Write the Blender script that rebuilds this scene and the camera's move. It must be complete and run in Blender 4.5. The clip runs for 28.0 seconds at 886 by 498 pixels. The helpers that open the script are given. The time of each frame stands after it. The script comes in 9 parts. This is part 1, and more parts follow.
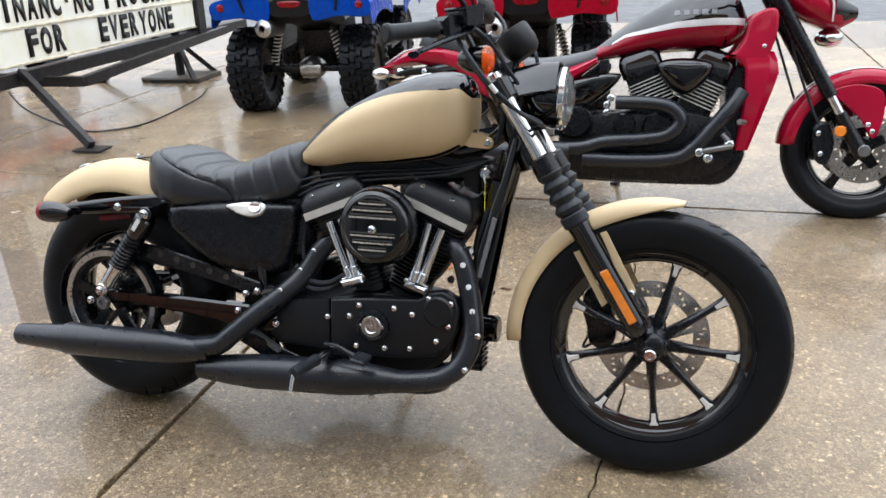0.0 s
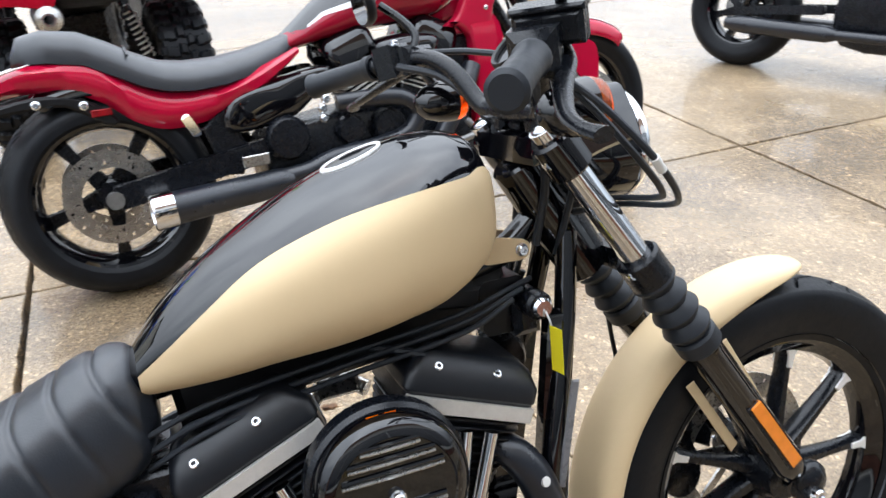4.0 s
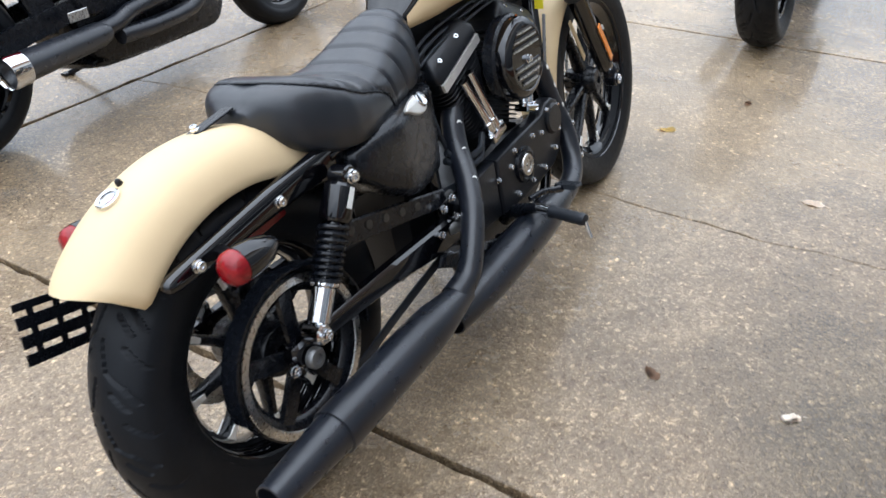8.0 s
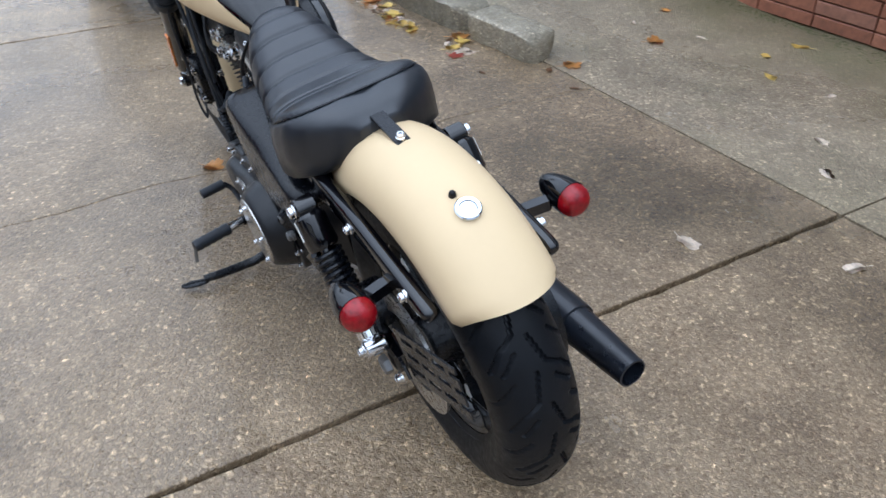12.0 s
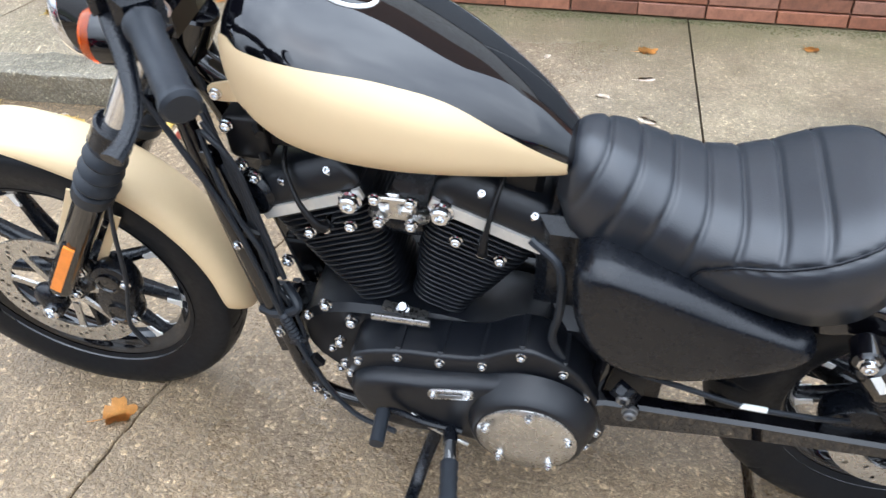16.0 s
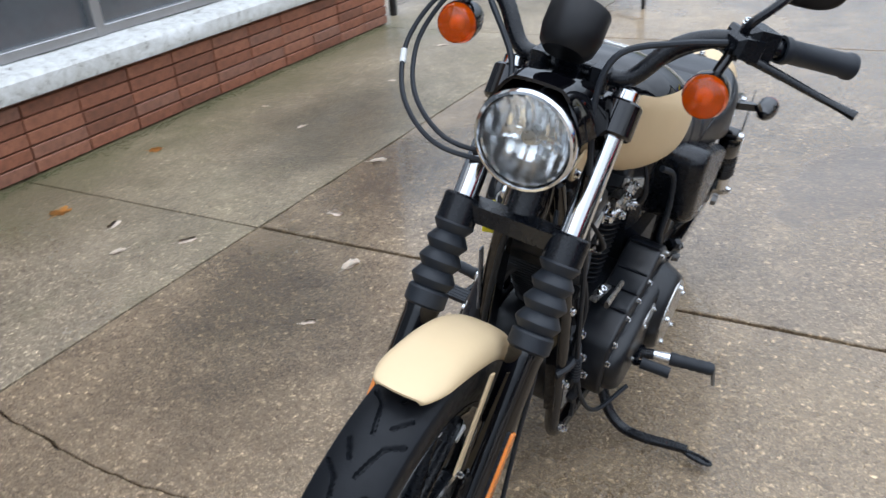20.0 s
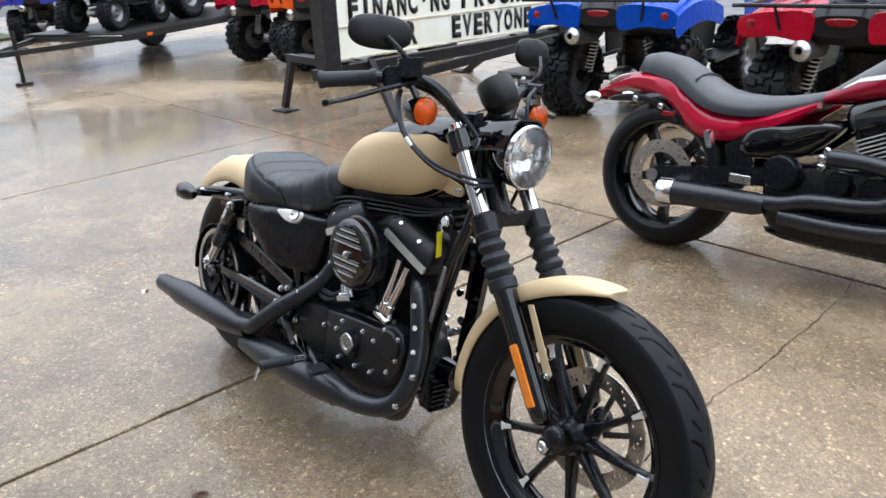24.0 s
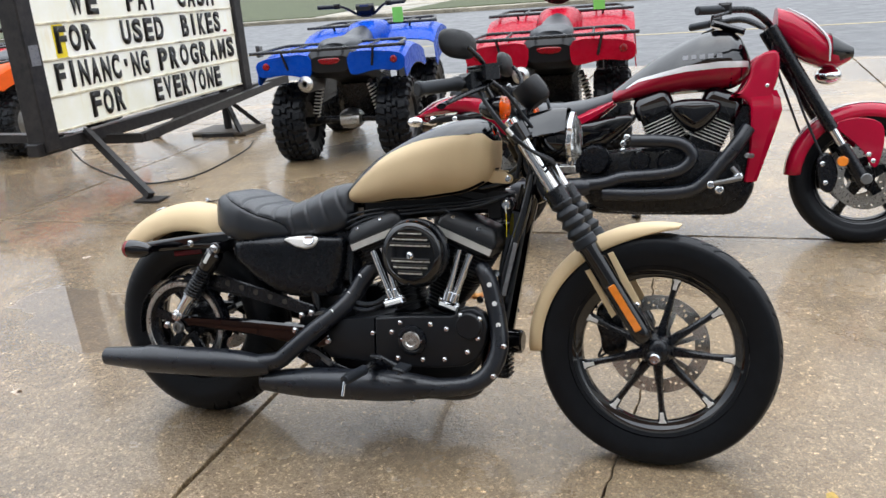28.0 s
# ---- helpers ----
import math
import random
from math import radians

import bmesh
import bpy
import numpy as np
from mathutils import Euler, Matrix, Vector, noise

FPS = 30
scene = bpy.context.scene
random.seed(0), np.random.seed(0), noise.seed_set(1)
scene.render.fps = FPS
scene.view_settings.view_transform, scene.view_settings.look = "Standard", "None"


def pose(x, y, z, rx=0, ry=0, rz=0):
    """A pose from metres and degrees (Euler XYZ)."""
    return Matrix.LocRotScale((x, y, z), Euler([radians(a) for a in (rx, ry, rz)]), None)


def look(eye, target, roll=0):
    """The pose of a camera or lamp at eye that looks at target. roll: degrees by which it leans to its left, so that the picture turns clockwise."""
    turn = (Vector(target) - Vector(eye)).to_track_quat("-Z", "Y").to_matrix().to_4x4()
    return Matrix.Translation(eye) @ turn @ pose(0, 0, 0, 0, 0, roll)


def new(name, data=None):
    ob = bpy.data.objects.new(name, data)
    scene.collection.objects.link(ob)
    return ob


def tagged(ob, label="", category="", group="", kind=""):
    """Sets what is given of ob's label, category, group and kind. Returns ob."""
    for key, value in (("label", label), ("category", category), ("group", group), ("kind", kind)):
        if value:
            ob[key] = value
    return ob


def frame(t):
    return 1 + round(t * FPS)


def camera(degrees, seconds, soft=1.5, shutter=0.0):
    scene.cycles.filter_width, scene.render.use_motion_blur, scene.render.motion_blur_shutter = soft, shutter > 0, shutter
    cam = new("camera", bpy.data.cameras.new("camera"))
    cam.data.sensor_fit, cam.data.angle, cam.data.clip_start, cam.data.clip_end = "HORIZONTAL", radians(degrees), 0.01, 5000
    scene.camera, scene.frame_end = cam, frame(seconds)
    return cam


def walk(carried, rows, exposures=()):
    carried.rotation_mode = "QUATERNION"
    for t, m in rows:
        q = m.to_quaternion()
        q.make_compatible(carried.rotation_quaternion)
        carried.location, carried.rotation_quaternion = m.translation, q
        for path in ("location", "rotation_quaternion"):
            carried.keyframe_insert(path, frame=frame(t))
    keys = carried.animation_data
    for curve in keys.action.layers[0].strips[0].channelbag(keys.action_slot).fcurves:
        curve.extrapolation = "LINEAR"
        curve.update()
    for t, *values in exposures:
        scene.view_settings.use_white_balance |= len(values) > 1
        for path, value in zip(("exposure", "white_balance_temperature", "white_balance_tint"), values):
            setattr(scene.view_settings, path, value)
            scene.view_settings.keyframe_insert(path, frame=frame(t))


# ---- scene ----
cam = camera(57.4, 28.0, soft=1.5, shutter=0.3)
PATH = [
    (0, (0.81, -1.775, 1.346), (0.27, -0.006, 0.583), -2.6),
    (0.5, (0.719, -1.617, 1.337), (0.178, 0.123, 0.512), -2.6),
    (1, (0.592, -1.489, 1.331), (0.079, 0.249, 0.484), -3.4),
    (1.5, (0.494, -1.368, 1.317), (0.036, 0.368, 0.437), -2.9),
    (2, (0.394, -1.184, 1.303), (-0.006, 0.546, 0.383), -2.3),
    (2.5, (0.283, -1.036, 1.291), (0.09, 0.714, 0.342), -1.4),
    (3, (0.122, -0.916, 1.297), (0.24, 0.844, 0.354), -1.3),
    (3.5, (0.01, -0.781, 1.318), (0.391, 0.962, 0.414), -2.4),
    (5.5, (-0.499, -0.665, 1.263), (0.657, 0.637, 0.278), -1.5),
    (6, (-0.677, -0.744, 1.263), (0.552, 0.465, 0.248), -1.1),
    (6.5, (-0.891, -0.800, 1.269), (0.399, 0.306, 0.218), -0.1),
    (7, (-1.118, -0.868, 1.266), (0.192, 0.211, 0.207), 0.2),
    (7.5, (-1.361, -0.858, 1.280), (0.001, 0.150, 0.219), -0.5),
    (8, (-1.57, -0.787, 1.285), (-0.132, 0.075, 0.195), -0.4),
    (8.5, (-1.806, -0.737, 1.301), (-0.303, 0.021, 0.221), 0.5),
    (9, (-2.012, -0.58, 1.315), (-0.43, 0.048, 0.264), -0.1),
    (9.5, (-2.109, -0.37, 1.323), (-0.466, 0.087, 0.278), -1.6),
    (10, (-2.119, -0.117, 1.313), (-0.432, 0.106, 0.262), -1.0),
    (10.5, (-2.143, 0.168, 1.309), (-0.442, 0.093, 0.26), -0.6),
    (11, (-2.088, 0.413, 1.304), (-0.442, 0.036, 0.232), -1.1),
    (11.5, (-1.931, 0.598, 1.299), (-0.378, -0.028, 0.205), -0.5),
    (13.5, (-1.202, 1.043, 1.252), (-0.224, -0.279, 0.113), -0.3),
    (14, (-0.963, 1.123, 1.258), (-0.112, -0.28, 0.115), 0.1),
    (14.5, (-0.775, 1.168, 1.249), (-0.019, -0.284, 0.101), -0.4),
    (15, (-0.581, 1.182, 1.245), (0.094, -0.309, 0.095), -2.5),
    (15.5, (-0.381, 1.21, 1.241), (0.114, -0.356, 0.1), -0.9),
    (16, (-0.186, 1.23, 1.261), (0.144, -0.393, 0.14), 0.6),
    (16.5, (0.011, 1.177, 1.258), (0.266, -0.455, 0.13), 1.8),
    (17, (0.227, 1.115, 1.268), (0.36, -0.54, 0.153), 2.6),
    (17.5, (0.498, 1.087, 1.278), (0.338, -0.585, 0.191), 2.3),
    (18, (0.71, 1.025, 1.273), (0.23, -0.598, 0.207), 2.4),
    (18.5, (0.918, 0.964, 1.282), (0.071, -0.54, 0.271), 3.0),
    (19, (1.182, 0.921, 1.289), (0.053, -0.391, 0.288), 0.7),
    (19.5, (1.365, 0.81, 1.292), (0.023, -0.312, 0.323), -2.9),
    (20, (1.525, 0.666, 1.31), (-0.004, -0.238, 0.392), -4.5),
    (20.5, (1.685, 0.481, 1.309), (-0.018, -0.071, 0.418), -4.7),
    (21, (1.752, 0.281, 1.31), (-0.041, 0.06, 0.453), -4.2),
    (21.5, (1.725, 0.094, 1.315), (-0.1, 0.191, 0.503), -4.1),
    (23.5, (1.781, -0.889, 1.357), (0.223, 0.135, 0.634), -5.8),
    (24, (1.788, -1.141, 1.423), (0.378, 0.073, 0.689), -3.6),
    (24.5, (1.745, -1.306, 1.431), (0.42, -0.005, 0.689), -5.0),
    (25, (1.636, -1.49, 1.404), (0.451, -0.034, 0.714), -5.5),
    (25.5, (1.565, -1.723, 1.397), (0.452, -0.204, 0.724), -4.4),
    (26, (1.444, -1.852, 1.396), (0.411, -0.284, 0.706), -4.6),
    (26.5, (1.26, -1.895, 1.396), (0.309, -0.266, 0.732), -3.6),
    (27, (1.131, -1.955, 1.396), (0.289, -0.25, 0.775), -3.4),
    (27.5, (1.001, -2.043, 1.399), (0.293, -0.284, 0.764), -4.9),
    (28, (0.926, -2.07, 1.405), (0.291, -0.29, 0.751), -4.9),
]
EXPOSURE = [(0.0, 0.6, 6650, 10), (3.0, 0.8, 6500, 10), (6.0, 1.0, 6650, 10), (7.0, 0.8, 6450, 10), (9.0, 0.45, 6320, 10), (10.0, 0.25, 6150, 10), (11.0, 0.05, 5800, 10),
            (14.0, 0.6, 5900, 10), (15.5, 1.05, 6100, 10), (16.5, 1.05, 6120, 10), (18.0, 0.88, 6050, 10), (19.0, 0.48, 6300, 10), (20.0, 0.2, 6150, 10), (20.5, 0.1, 6220, 10), (21.0, 0.0, 6330, 10),
            (21.5, 0.0, 6330, 10), (23.5, 0.45, 6350, 10), (24.0, 0.54, 6420, 10), (26.0, 0.5, 6550, 10), (28.0, 0.5, 6750, 10)]
walk(cam, [(t, look(eye, target, roll)) for t, eye, target, roll in PATH], EXPOSURE)

# ---- sky and sun: a bright overcast day after rain ----
SUN_UP, SUN_ROUND = radians(70), radians(12)
world = bpy.data.worlds.new("overcast_sky")
scene.world = world
world.use_nodes = True
wt = world.node_tree
back = wt.nodes["Background"]
sky = wt.nodes.new("ShaderNodeTexSky")
sky.sky_type = "NISHITA"
sky.sun_disc = False
sky.sun_elevation, sky.sun_rotation = SUN_UP, SUN_ROUND
sky.air_density, sky.dust_density, sky.ozone_density = 1.0, 4.0, 1.0
cloud_noise = wt.nodes.new("ShaderNodeTexNoise")
cloud_noise.inputs["Scale"].default_value = 2.2
cloud_noise.inputs["Detail"].default_value = 5
cloud_tc = wt.nodes.new("ShaderNodeTexCoord")
wt.links.new(cloud_tc.outputs["Generated"], cloud_noise.inputs["Vector"])
cloud = wt.nodes.new("ShaderNodeValToRGB")
cloud.color_ramp.elements[0].position, cloud.color_ramp.elements[0].color = 0.34, (0.72, 0.74, 0.78, 1)
cloud.color_ramp.elements[1].position, cloud.color_ramp.elements[1].color = 0.66, (1.22, 1.22, 1.21, 1)
wt.links.new(cloud_noise.outputs["Fac"], cloud.inputs["Fac"])
# an overcast dome: the zenith is about three times as bright as the horizon
up_z = wt.nodes.new("ShaderNodeSeparateXYZ")
wt.links.new(cloud_tc.outputs["Generated"], up_z.inputs["Vector"])
dome_ramp = wt.nodes.new("ShaderNodeValToRGB")
dome_ramp.color_ramp.elements[0].position, dome_ramp.color_ramp.elements[0].color = 0.0, (2.16, 2.45, 2.82, 1)
dome_ramp.color_ramp.elements[1].position, dome_ramp.color_ramp.elements[1].color = 1.0, (19.9, 21.9, 24.6, 1)
wt.links.new(up_z.outputs["Z"], dome_ramp.inputs["Fac"])
veil = wt.nodes.new("ShaderNodeMix")
veil.data_type, veil.blend_type = "RGBA", "MULTIPLY"
veil.inputs[0].default_value = 1.0
wt.links.new(dome_ramp.outputs["Color"], veil.inputs[6])
wt.links.new(cloud.outputs["Color"], veil.inputs[7])
over = wt.nodes.new("ShaderNodeMix")
over.data_type = "RGBA"
over.inputs[0].default_value = 0.86
wt.links.new(sky.outputs["Color"], over.inputs[6])
wt.links.new(veil.outputs[2], over.inputs[7])
wt.links.new(over.outputs[2], back.inputs["Color"])
back.inputs["Strength"].default_value = 0.12
sun = new("sun", bpy.data.lights.new("sun", "SUN"))
sun.data.energy, sun.data.angle, sun.data.color = 0.6, radians(150), (1.0, 0.97, 0.93)
sun.matrix_basis = pose(0, 0, 20, 90 - math.degrees(SUN_UP), 0, 180 - math.degrees(SUN_ROUND))

# ---- materials ----
def nodes_of(name):
    m = bpy.data.materials.new(name)
    m.use_nodes = True
    nt = m.node_tree
    return m, nt, nt.nodes["Principled BSDF"]


def noise_node(nt, scale, detail=4.0, rough=0.6, coord="Object", distort=0.0):
    tc = nt.nodes.new("ShaderNodeTexCoord")
    n = nt.nodes.new("ShaderNodeTexNoise")
    n.inputs["Scale"].default_value = scale
    n.inputs["Detail"].default_value = detail
    n.inputs["Roughness"].default_value = rough
    n.inputs["Distortion"].default_value = distort
    nt.links.new(tc.outputs[coord], n.inputs["Vector"])
    return n


def ramp_node(nt, fac, stops):
    r = nt.nodes.new("ShaderNodeValToRGB")
    while len(r.color_ramp.elements) < len(stops):
        r.color_ramp.elements.new(0.5)
    for e, (p, c) in zip(r.color_ramp.elements, stops):
        e.position = p
        e.color = (*c, 1) if len(c) == 3 else c
    nt.links.new(fac, r.inputs["Fac"])
    return r


def mix_node(nt, fac, a, b, kind="MIX"):
    m = nt.nodes.new("ShaderNodeMix")
    m.data_type = "RGBA"
    m.blend_type = kind
    for sock, v in ((m.inputs[0], fac), (m.inputs[6], a), (m.inputs[7], b)):
        if isinstance(v, (int, float)):
            sock.default_value = v
        elif isinstance(v, tuple):
            sock.default_value = (*v, 1)
        else:
            nt.links.new(v, sock)
    return m.outputs[2]


def bump_node(nt, b, height, strength, dist=0.002, before=None):
    n = nt.nodes.new("ShaderNodeBump")
    n.inputs["Strength"].default_value = strength
    n.inputs["Distance"].default_value = dist
    nt.links.new(height, n.inputs["Height"])
    if before:
        nt.links.new(before.outputs["Normal"], n.inputs["Normal"])
    nt.links.new(n.outputs["Normal"], b.inputs["Normal"])
    return n


def paint(name, col, rough=0.35, metal=0.0, vary=0.12, rvary=0.08, scale=9.0, fine=0.0, fine_scale=700.0, coat=0.0, spec=0.5, trans=0.0, hue=None, wet=0.0):
    """A coated or bare surface with soft blotches, wear of the gloss and a fine grain."""
    m, nt, b = nodes_of(name)
    n = noise_node(nt, scale, 5, 0.65)
    lo = tuple(max(0.0, c * (1 - vary)) for c in col)
    hi = tuple(min(1.0, c * (1 + vary)) for c in (hue or col))
    r = ramp_node(nt, n.outputs["Fac"], [(0.3, lo), (0.7, hi)])
    nt.links.new(r.outputs["Color"], b.inputs["Base Color"])
    n2 = noise_node(nt, scale * 4.7, 6, 0.7)
    rr = ramp_node(nt, n2.outputs["Fac"], [(0.3, (max(0.02, rough - rvary),) * 3), (0.75, (min(1, rough + rvary),) * 3)])
    nt.links.new(rr.outputs["Color"], b.inputs["Roughness"])
    b.inputs["Metallic"].default_value = metal
    b.inputs["Coat Weight"].default_value = coat
    b.inputs["Coat Roughness"].default_value = 0.06
    b.inputs["Specular IOR Level"].default_value = spec
    if trans:
        b.inputs["Transmission Weight"].default_value = trans
    if fine:
        g = noise_node(nt, fine_scale, 2, 0.5)
        bump_node(nt, b, g.outputs["Fac"], fine, 0.0015)
    return m


def spot_mask(nt, spots, soft, noise, wob):
    """1 inside any of the ragged ellipses (x, y, half length, half width, turn), 0 outside."""
    total = None
    for x, y, rx, ry, turn in spots:
        mp = nt.nodes.new("ShaderNodeMapping")
        mp.vector_type = "TEXTURE"
        mp.inputs["Location"].default_value = (x, y, 0)
        mp.inputs["Rotation"].default_value = (0, 0, turn)
        mp.inputs["Scale"].default_value = (rx, ry, 1000.0)
        tc = nt.nodes.new("ShaderNodeTexCoord")
        nt.links.new(tc.outputs["Object"], mp.inputs["Vector"])
        ln = nt.nodes.new("ShaderNodeVectorMath")
        ln.operation = "LENGTH"
        nt.links.new(mp.outputs["Vector"], ln.inputs[0])
        ad = nt.nodes.new("ShaderNodeMath")
        ad.operation = "MULTIPLY_ADD"
        nt.links.new(noise.outputs["Fac"], ad.inputs[0])
        ad.inputs[1].default_value = wob
        nt.links.new(ln.outputs["Value"], ad.inputs[2])
        mr = nt.nodes.new("ShaderNodeMapRange")
        mr.inputs["From Min"].default_value, mr.inputs["From Max"].default_value = 1.0 + wob / 2 + soft, 1.0 + wob / 2 - soft
        nt.links.new(ad.outputs["Value"], mr.inputs["Value"])
        out = mr.outputs["Result"]
        if total is not None:
            mx = nt.nodes.new("ShaderNodeMath")
            mx.operation = "MAXIMUM"
            nt.links.new(total, mx.inputs[0])
            nt.links.new(out, mx.inputs[1])
            out = mx.outputs["Value"]
        total = out
    return total


def concrete_material(name, base, stain, wet=0.6, moss=False, pools=(), stains=()):
    """Exposed-aggregate concrete: stones of two sizes, sand, broad stains, damp patches."""
    m, nt, b = nodes_of(name)
    big = noise_node(nt, 0.55, 5, 0.6, distort=0.4)
    mid = noise_node(nt, 4.5, 6, 0.65)
    sand = noise_node(nt, 320, 2, 0.7)
    warp = noise_node(nt, 45, 2, 0.5)
    tc = nt.nodes.new("ShaderNodeTexCoord")
    bent = nt.nodes.new("ShaderNodeMix")
    bent.data_type, bent.blend_type = "RGBA", "LINEAR_LIGHT"
    bent.inputs[0].default_value = 0.012
    nt.links.new(tc.outputs["Object"], bent.inputs[6])
    nt.links.new(warp.outputs["Color"], bent.inputs[7])
    col = ramp_node(nt, big.outputs["Fac"], [(0.32, stain), (0.62, base)]).outputs["Color"]
    blot = ramp_node(nt, mid.outputs["Fac"], [(0.3, (0.74, 0.73, 0.71)), (0.7, (1.15, 1.13, 1.1))]).outputs["Color"]
    col = mix_node(nt, 1.0, col, blot, "MULTIPLY")
    cells = []
    for scale, stops in ((84, [(0.0, (0.62, 0.58, 0.54)), (0.25, (0.86, 0.84, 0.81)), (0.58, (0.98, 0.98, 0.97)), (0.82, (1.08, 1.07, 1.05)), (0.93, (1.42, 1.39, 1.33)), (1.0, (2.15, 2.10, 2.0))]), (190, [(0.0, (0.58, 0.55, 0.53)), (0.4, (0.90, 0.89, 0.88)), (0.74, (1.08, 1.08, 1.06)), (1.0, (1.75, 1.72, 1.66))])):
        vo = nt.nodes.new("ShaderNodeTexVoronoi")
        vo.inputs["Scale"].default_value = scale
        nt.links.new(bent.outputs[2], vo.inputs["Vector"])
        pick = nt.nodes.new("ShaderNodeSeparateColor")
        nt.links.new(vo.outputs["Color"], pick.inputs["Color"])
        tone = ramp_node(nt, pick.outputs["Green"], stops).outputs["Color"]
        body = ramp_node(nt, vo.outputs["Distance"], [(0.30, (1, 1, 1)), (0.62, (0.25, 0.25, 0.25))]).outputs["Color"]
        col = mix_node(nt, 1.0, col, mix_node(nt, body, (0.82, 0.80, 0.77), tone), "MULTIPLY")
        cells.append((vo, body))
    grain = ramp_node(nt, sand.outputs["Fac"], [(0.34, (0.72, 0.71, 0.7)), (0.52, (1.0, 1.0, 1.0)), (0.70, (1.3, 1.3, 1.28))]).outputs["Color"]
    col = mix_node(nt, 1.0, col, grain, "MULTIPLY")
    info = nt.nodes.new("ShaderNodeObjectInfo")
    tint = ramp_node(nt, info.outputs["Random"], [(0.0, (0.92, 0.92, 0.93)), (1.0, (1.06, 1.05, 1.03))]).outputs["Color"]
    col = mix_node(nt, 1.0, col, tint, "MULTIPLY")
    if moss:
        # algae spreads from the foot of the shop wall
        xyz = nt.nodes.new("ShaderNodeSeparateXYZ")
        nt.links.new(tc.outputs["Object"], xyz.inputs["Vector"])
        near = nt.nodes.new("ShaderNodeMapRange")
        near.inputs["From Min"].default_value, near.inputs["From Max"].default_value = -2.05, -2.85
        nt.links.new(xyz.outputs["Y"], near.inputs["Value"])
        mn = noise_node(nt, 2.4, 6, 0.7, distort=0.5)
        lift = nt.nodes.new("ShaderNodeMath")
        lift.operation = "MULTIPLY_ADD"
        nt.links.new(near.outputs["Result"], lift.inputs[0])
        lift.inputs[1].default_value = 0.42
        nt.links.new(mn.outputs["Fac"], lift.inputs[2])
        inx = nt.nodes.new("ShaderNodeMapRange")
        inx.inputs["From Min"].default_value, inx.inputs["From Max"].default_value = -4.3, -3.7
        nt.links.new(xyz.outputs["X"], inx.inputs["Value"])
        mf = ramp_node(nt, lift.outputs["Value"], [(0.52, (0, 0, 0)), (0.90, (0.70, 0.70, 0.70))]).outputs["Color"]
        mf = mix_node(nt, 1.0, mf, inx.outputs["Result"], "MULTIPLY")
        col = mix_node(nt, mf, col, mix_node(nt, 1.0, grain, (0.15, 0.145, 0.07), "MULTIPLY"))
    damp = noise_node(nt, 0.42, 4, 0.55, distort=0.6)
    damp2 = noise_node(nt, 7.0, 4, 0.6)
    mixd = nt.nodes.new("ShaderNodeMath")
    mixd.operation = "MULTIPLY_ADD"
    nt.links.new(damp2.outputs["Fac"], mixd.inputs[0])
    mixd.inputs[1].default_value = 0.16
    nt.links.new(damp.outputs["Fac"], mixd.inputs[2])
    soak = ramp_node(nt, mixd.outputs["Value"], [(0.50, (1.06, 1.05, 1.04)), (0.66, (0.66, 0.63, 0.60))]).outputs["Color"]
    col = mix_node(nt, min(1.0, 1.3 * wet), col, mix_node(nt, 1.0, col, soak, "MULTIPLY"))
    if stains:
        sm = spot_mask(nt, stains, 0.45, noise_node(nt, 2.6, 6, 0.65, distort=0.5), 1.5)
        col = mix_node(nt, sm, col, mix_node(nt, 1.0, col, (0.50, 0.50, 0.47), "MULTIPLY"))
    if pools:
        pm = spot_mask(nt, pools, 0.05, noise_node(nt, 5.0, 5, 0.6, distort=0.4), 1.1)
        col = mix_node(nt, pm, col, mix_node(nt, 1.0, col, (0.66, 0.63, 0.60), "MULTIPLY"))
    nt.links.new(col, b.inputs["Base Color"])
    ro = ramp_node(nt, mixd.outputs["Value"], [(0.42, (0.62 - 0.3 * wet,) * 3), (0.56, (0.5 - 0.32 * wet,) * 3), (0.7, (0.36 - 0.34 * wet,) * 3)])
    nt.links.new(ro.outputs["Color"], b.inputs["Roughness"])
    b.inputs["Specular IOR Level"].default_value = 0.5
    film = ramp_node(nt, mixd.outputs["Value"], [(0.38, (0.27 * wet,) * 3), (0.60, (0.95 * wet,) * 3)])
    nt.links.new(film.outputs["Color"], b.inputs["Coat Weight"])
    b.inputs["Coat Roughness"].default_value = 0.12
    if pools:
        # standing water: a smooth film over the stones
        nt.links.new(mix_node(nt, pm, film.outputs["Color"], (1.0, 1.0, 1.0)), b.inputs["Coat Weight"])
        nt.links.new(mix_node(nt, pm, (0.12, 0.12, 0.12), (0.012, 0.012, 0.012)), b.inputs["Coat Roughness"])
        nt.links.new(mix_node(nt, pm, ro.outputs["Color"], (0.5, 0.5, 0.5)), b.inputs["Roughness"])
    b.inputs["Coat IOR"].default_value = 1.33
    b1 = nt.nodes.new("ShaderNodeBump")
    b1.inputs["Strength"].default_value = 0.35
    b1.inputs["Distance"].default_value = 0.003
    nt.links.new(sand.outputs["Fac"], b1.inputs["Height"])
    b2 = nt.nodes.new("ShaderNodeBump")
    b2.inputs["Strength"].default_value = 0.4
    b2.inputs["Distance"].default_value = 0.004
    nt.links.new(cells[1][1], b2.inputs["Height"])
    nt.links.new(b1.outputs["Normal"], b2.inputs["Normal"])
    bump_node(nt, b, cells[0][1], 0.5, 0.005, b2)
    return m


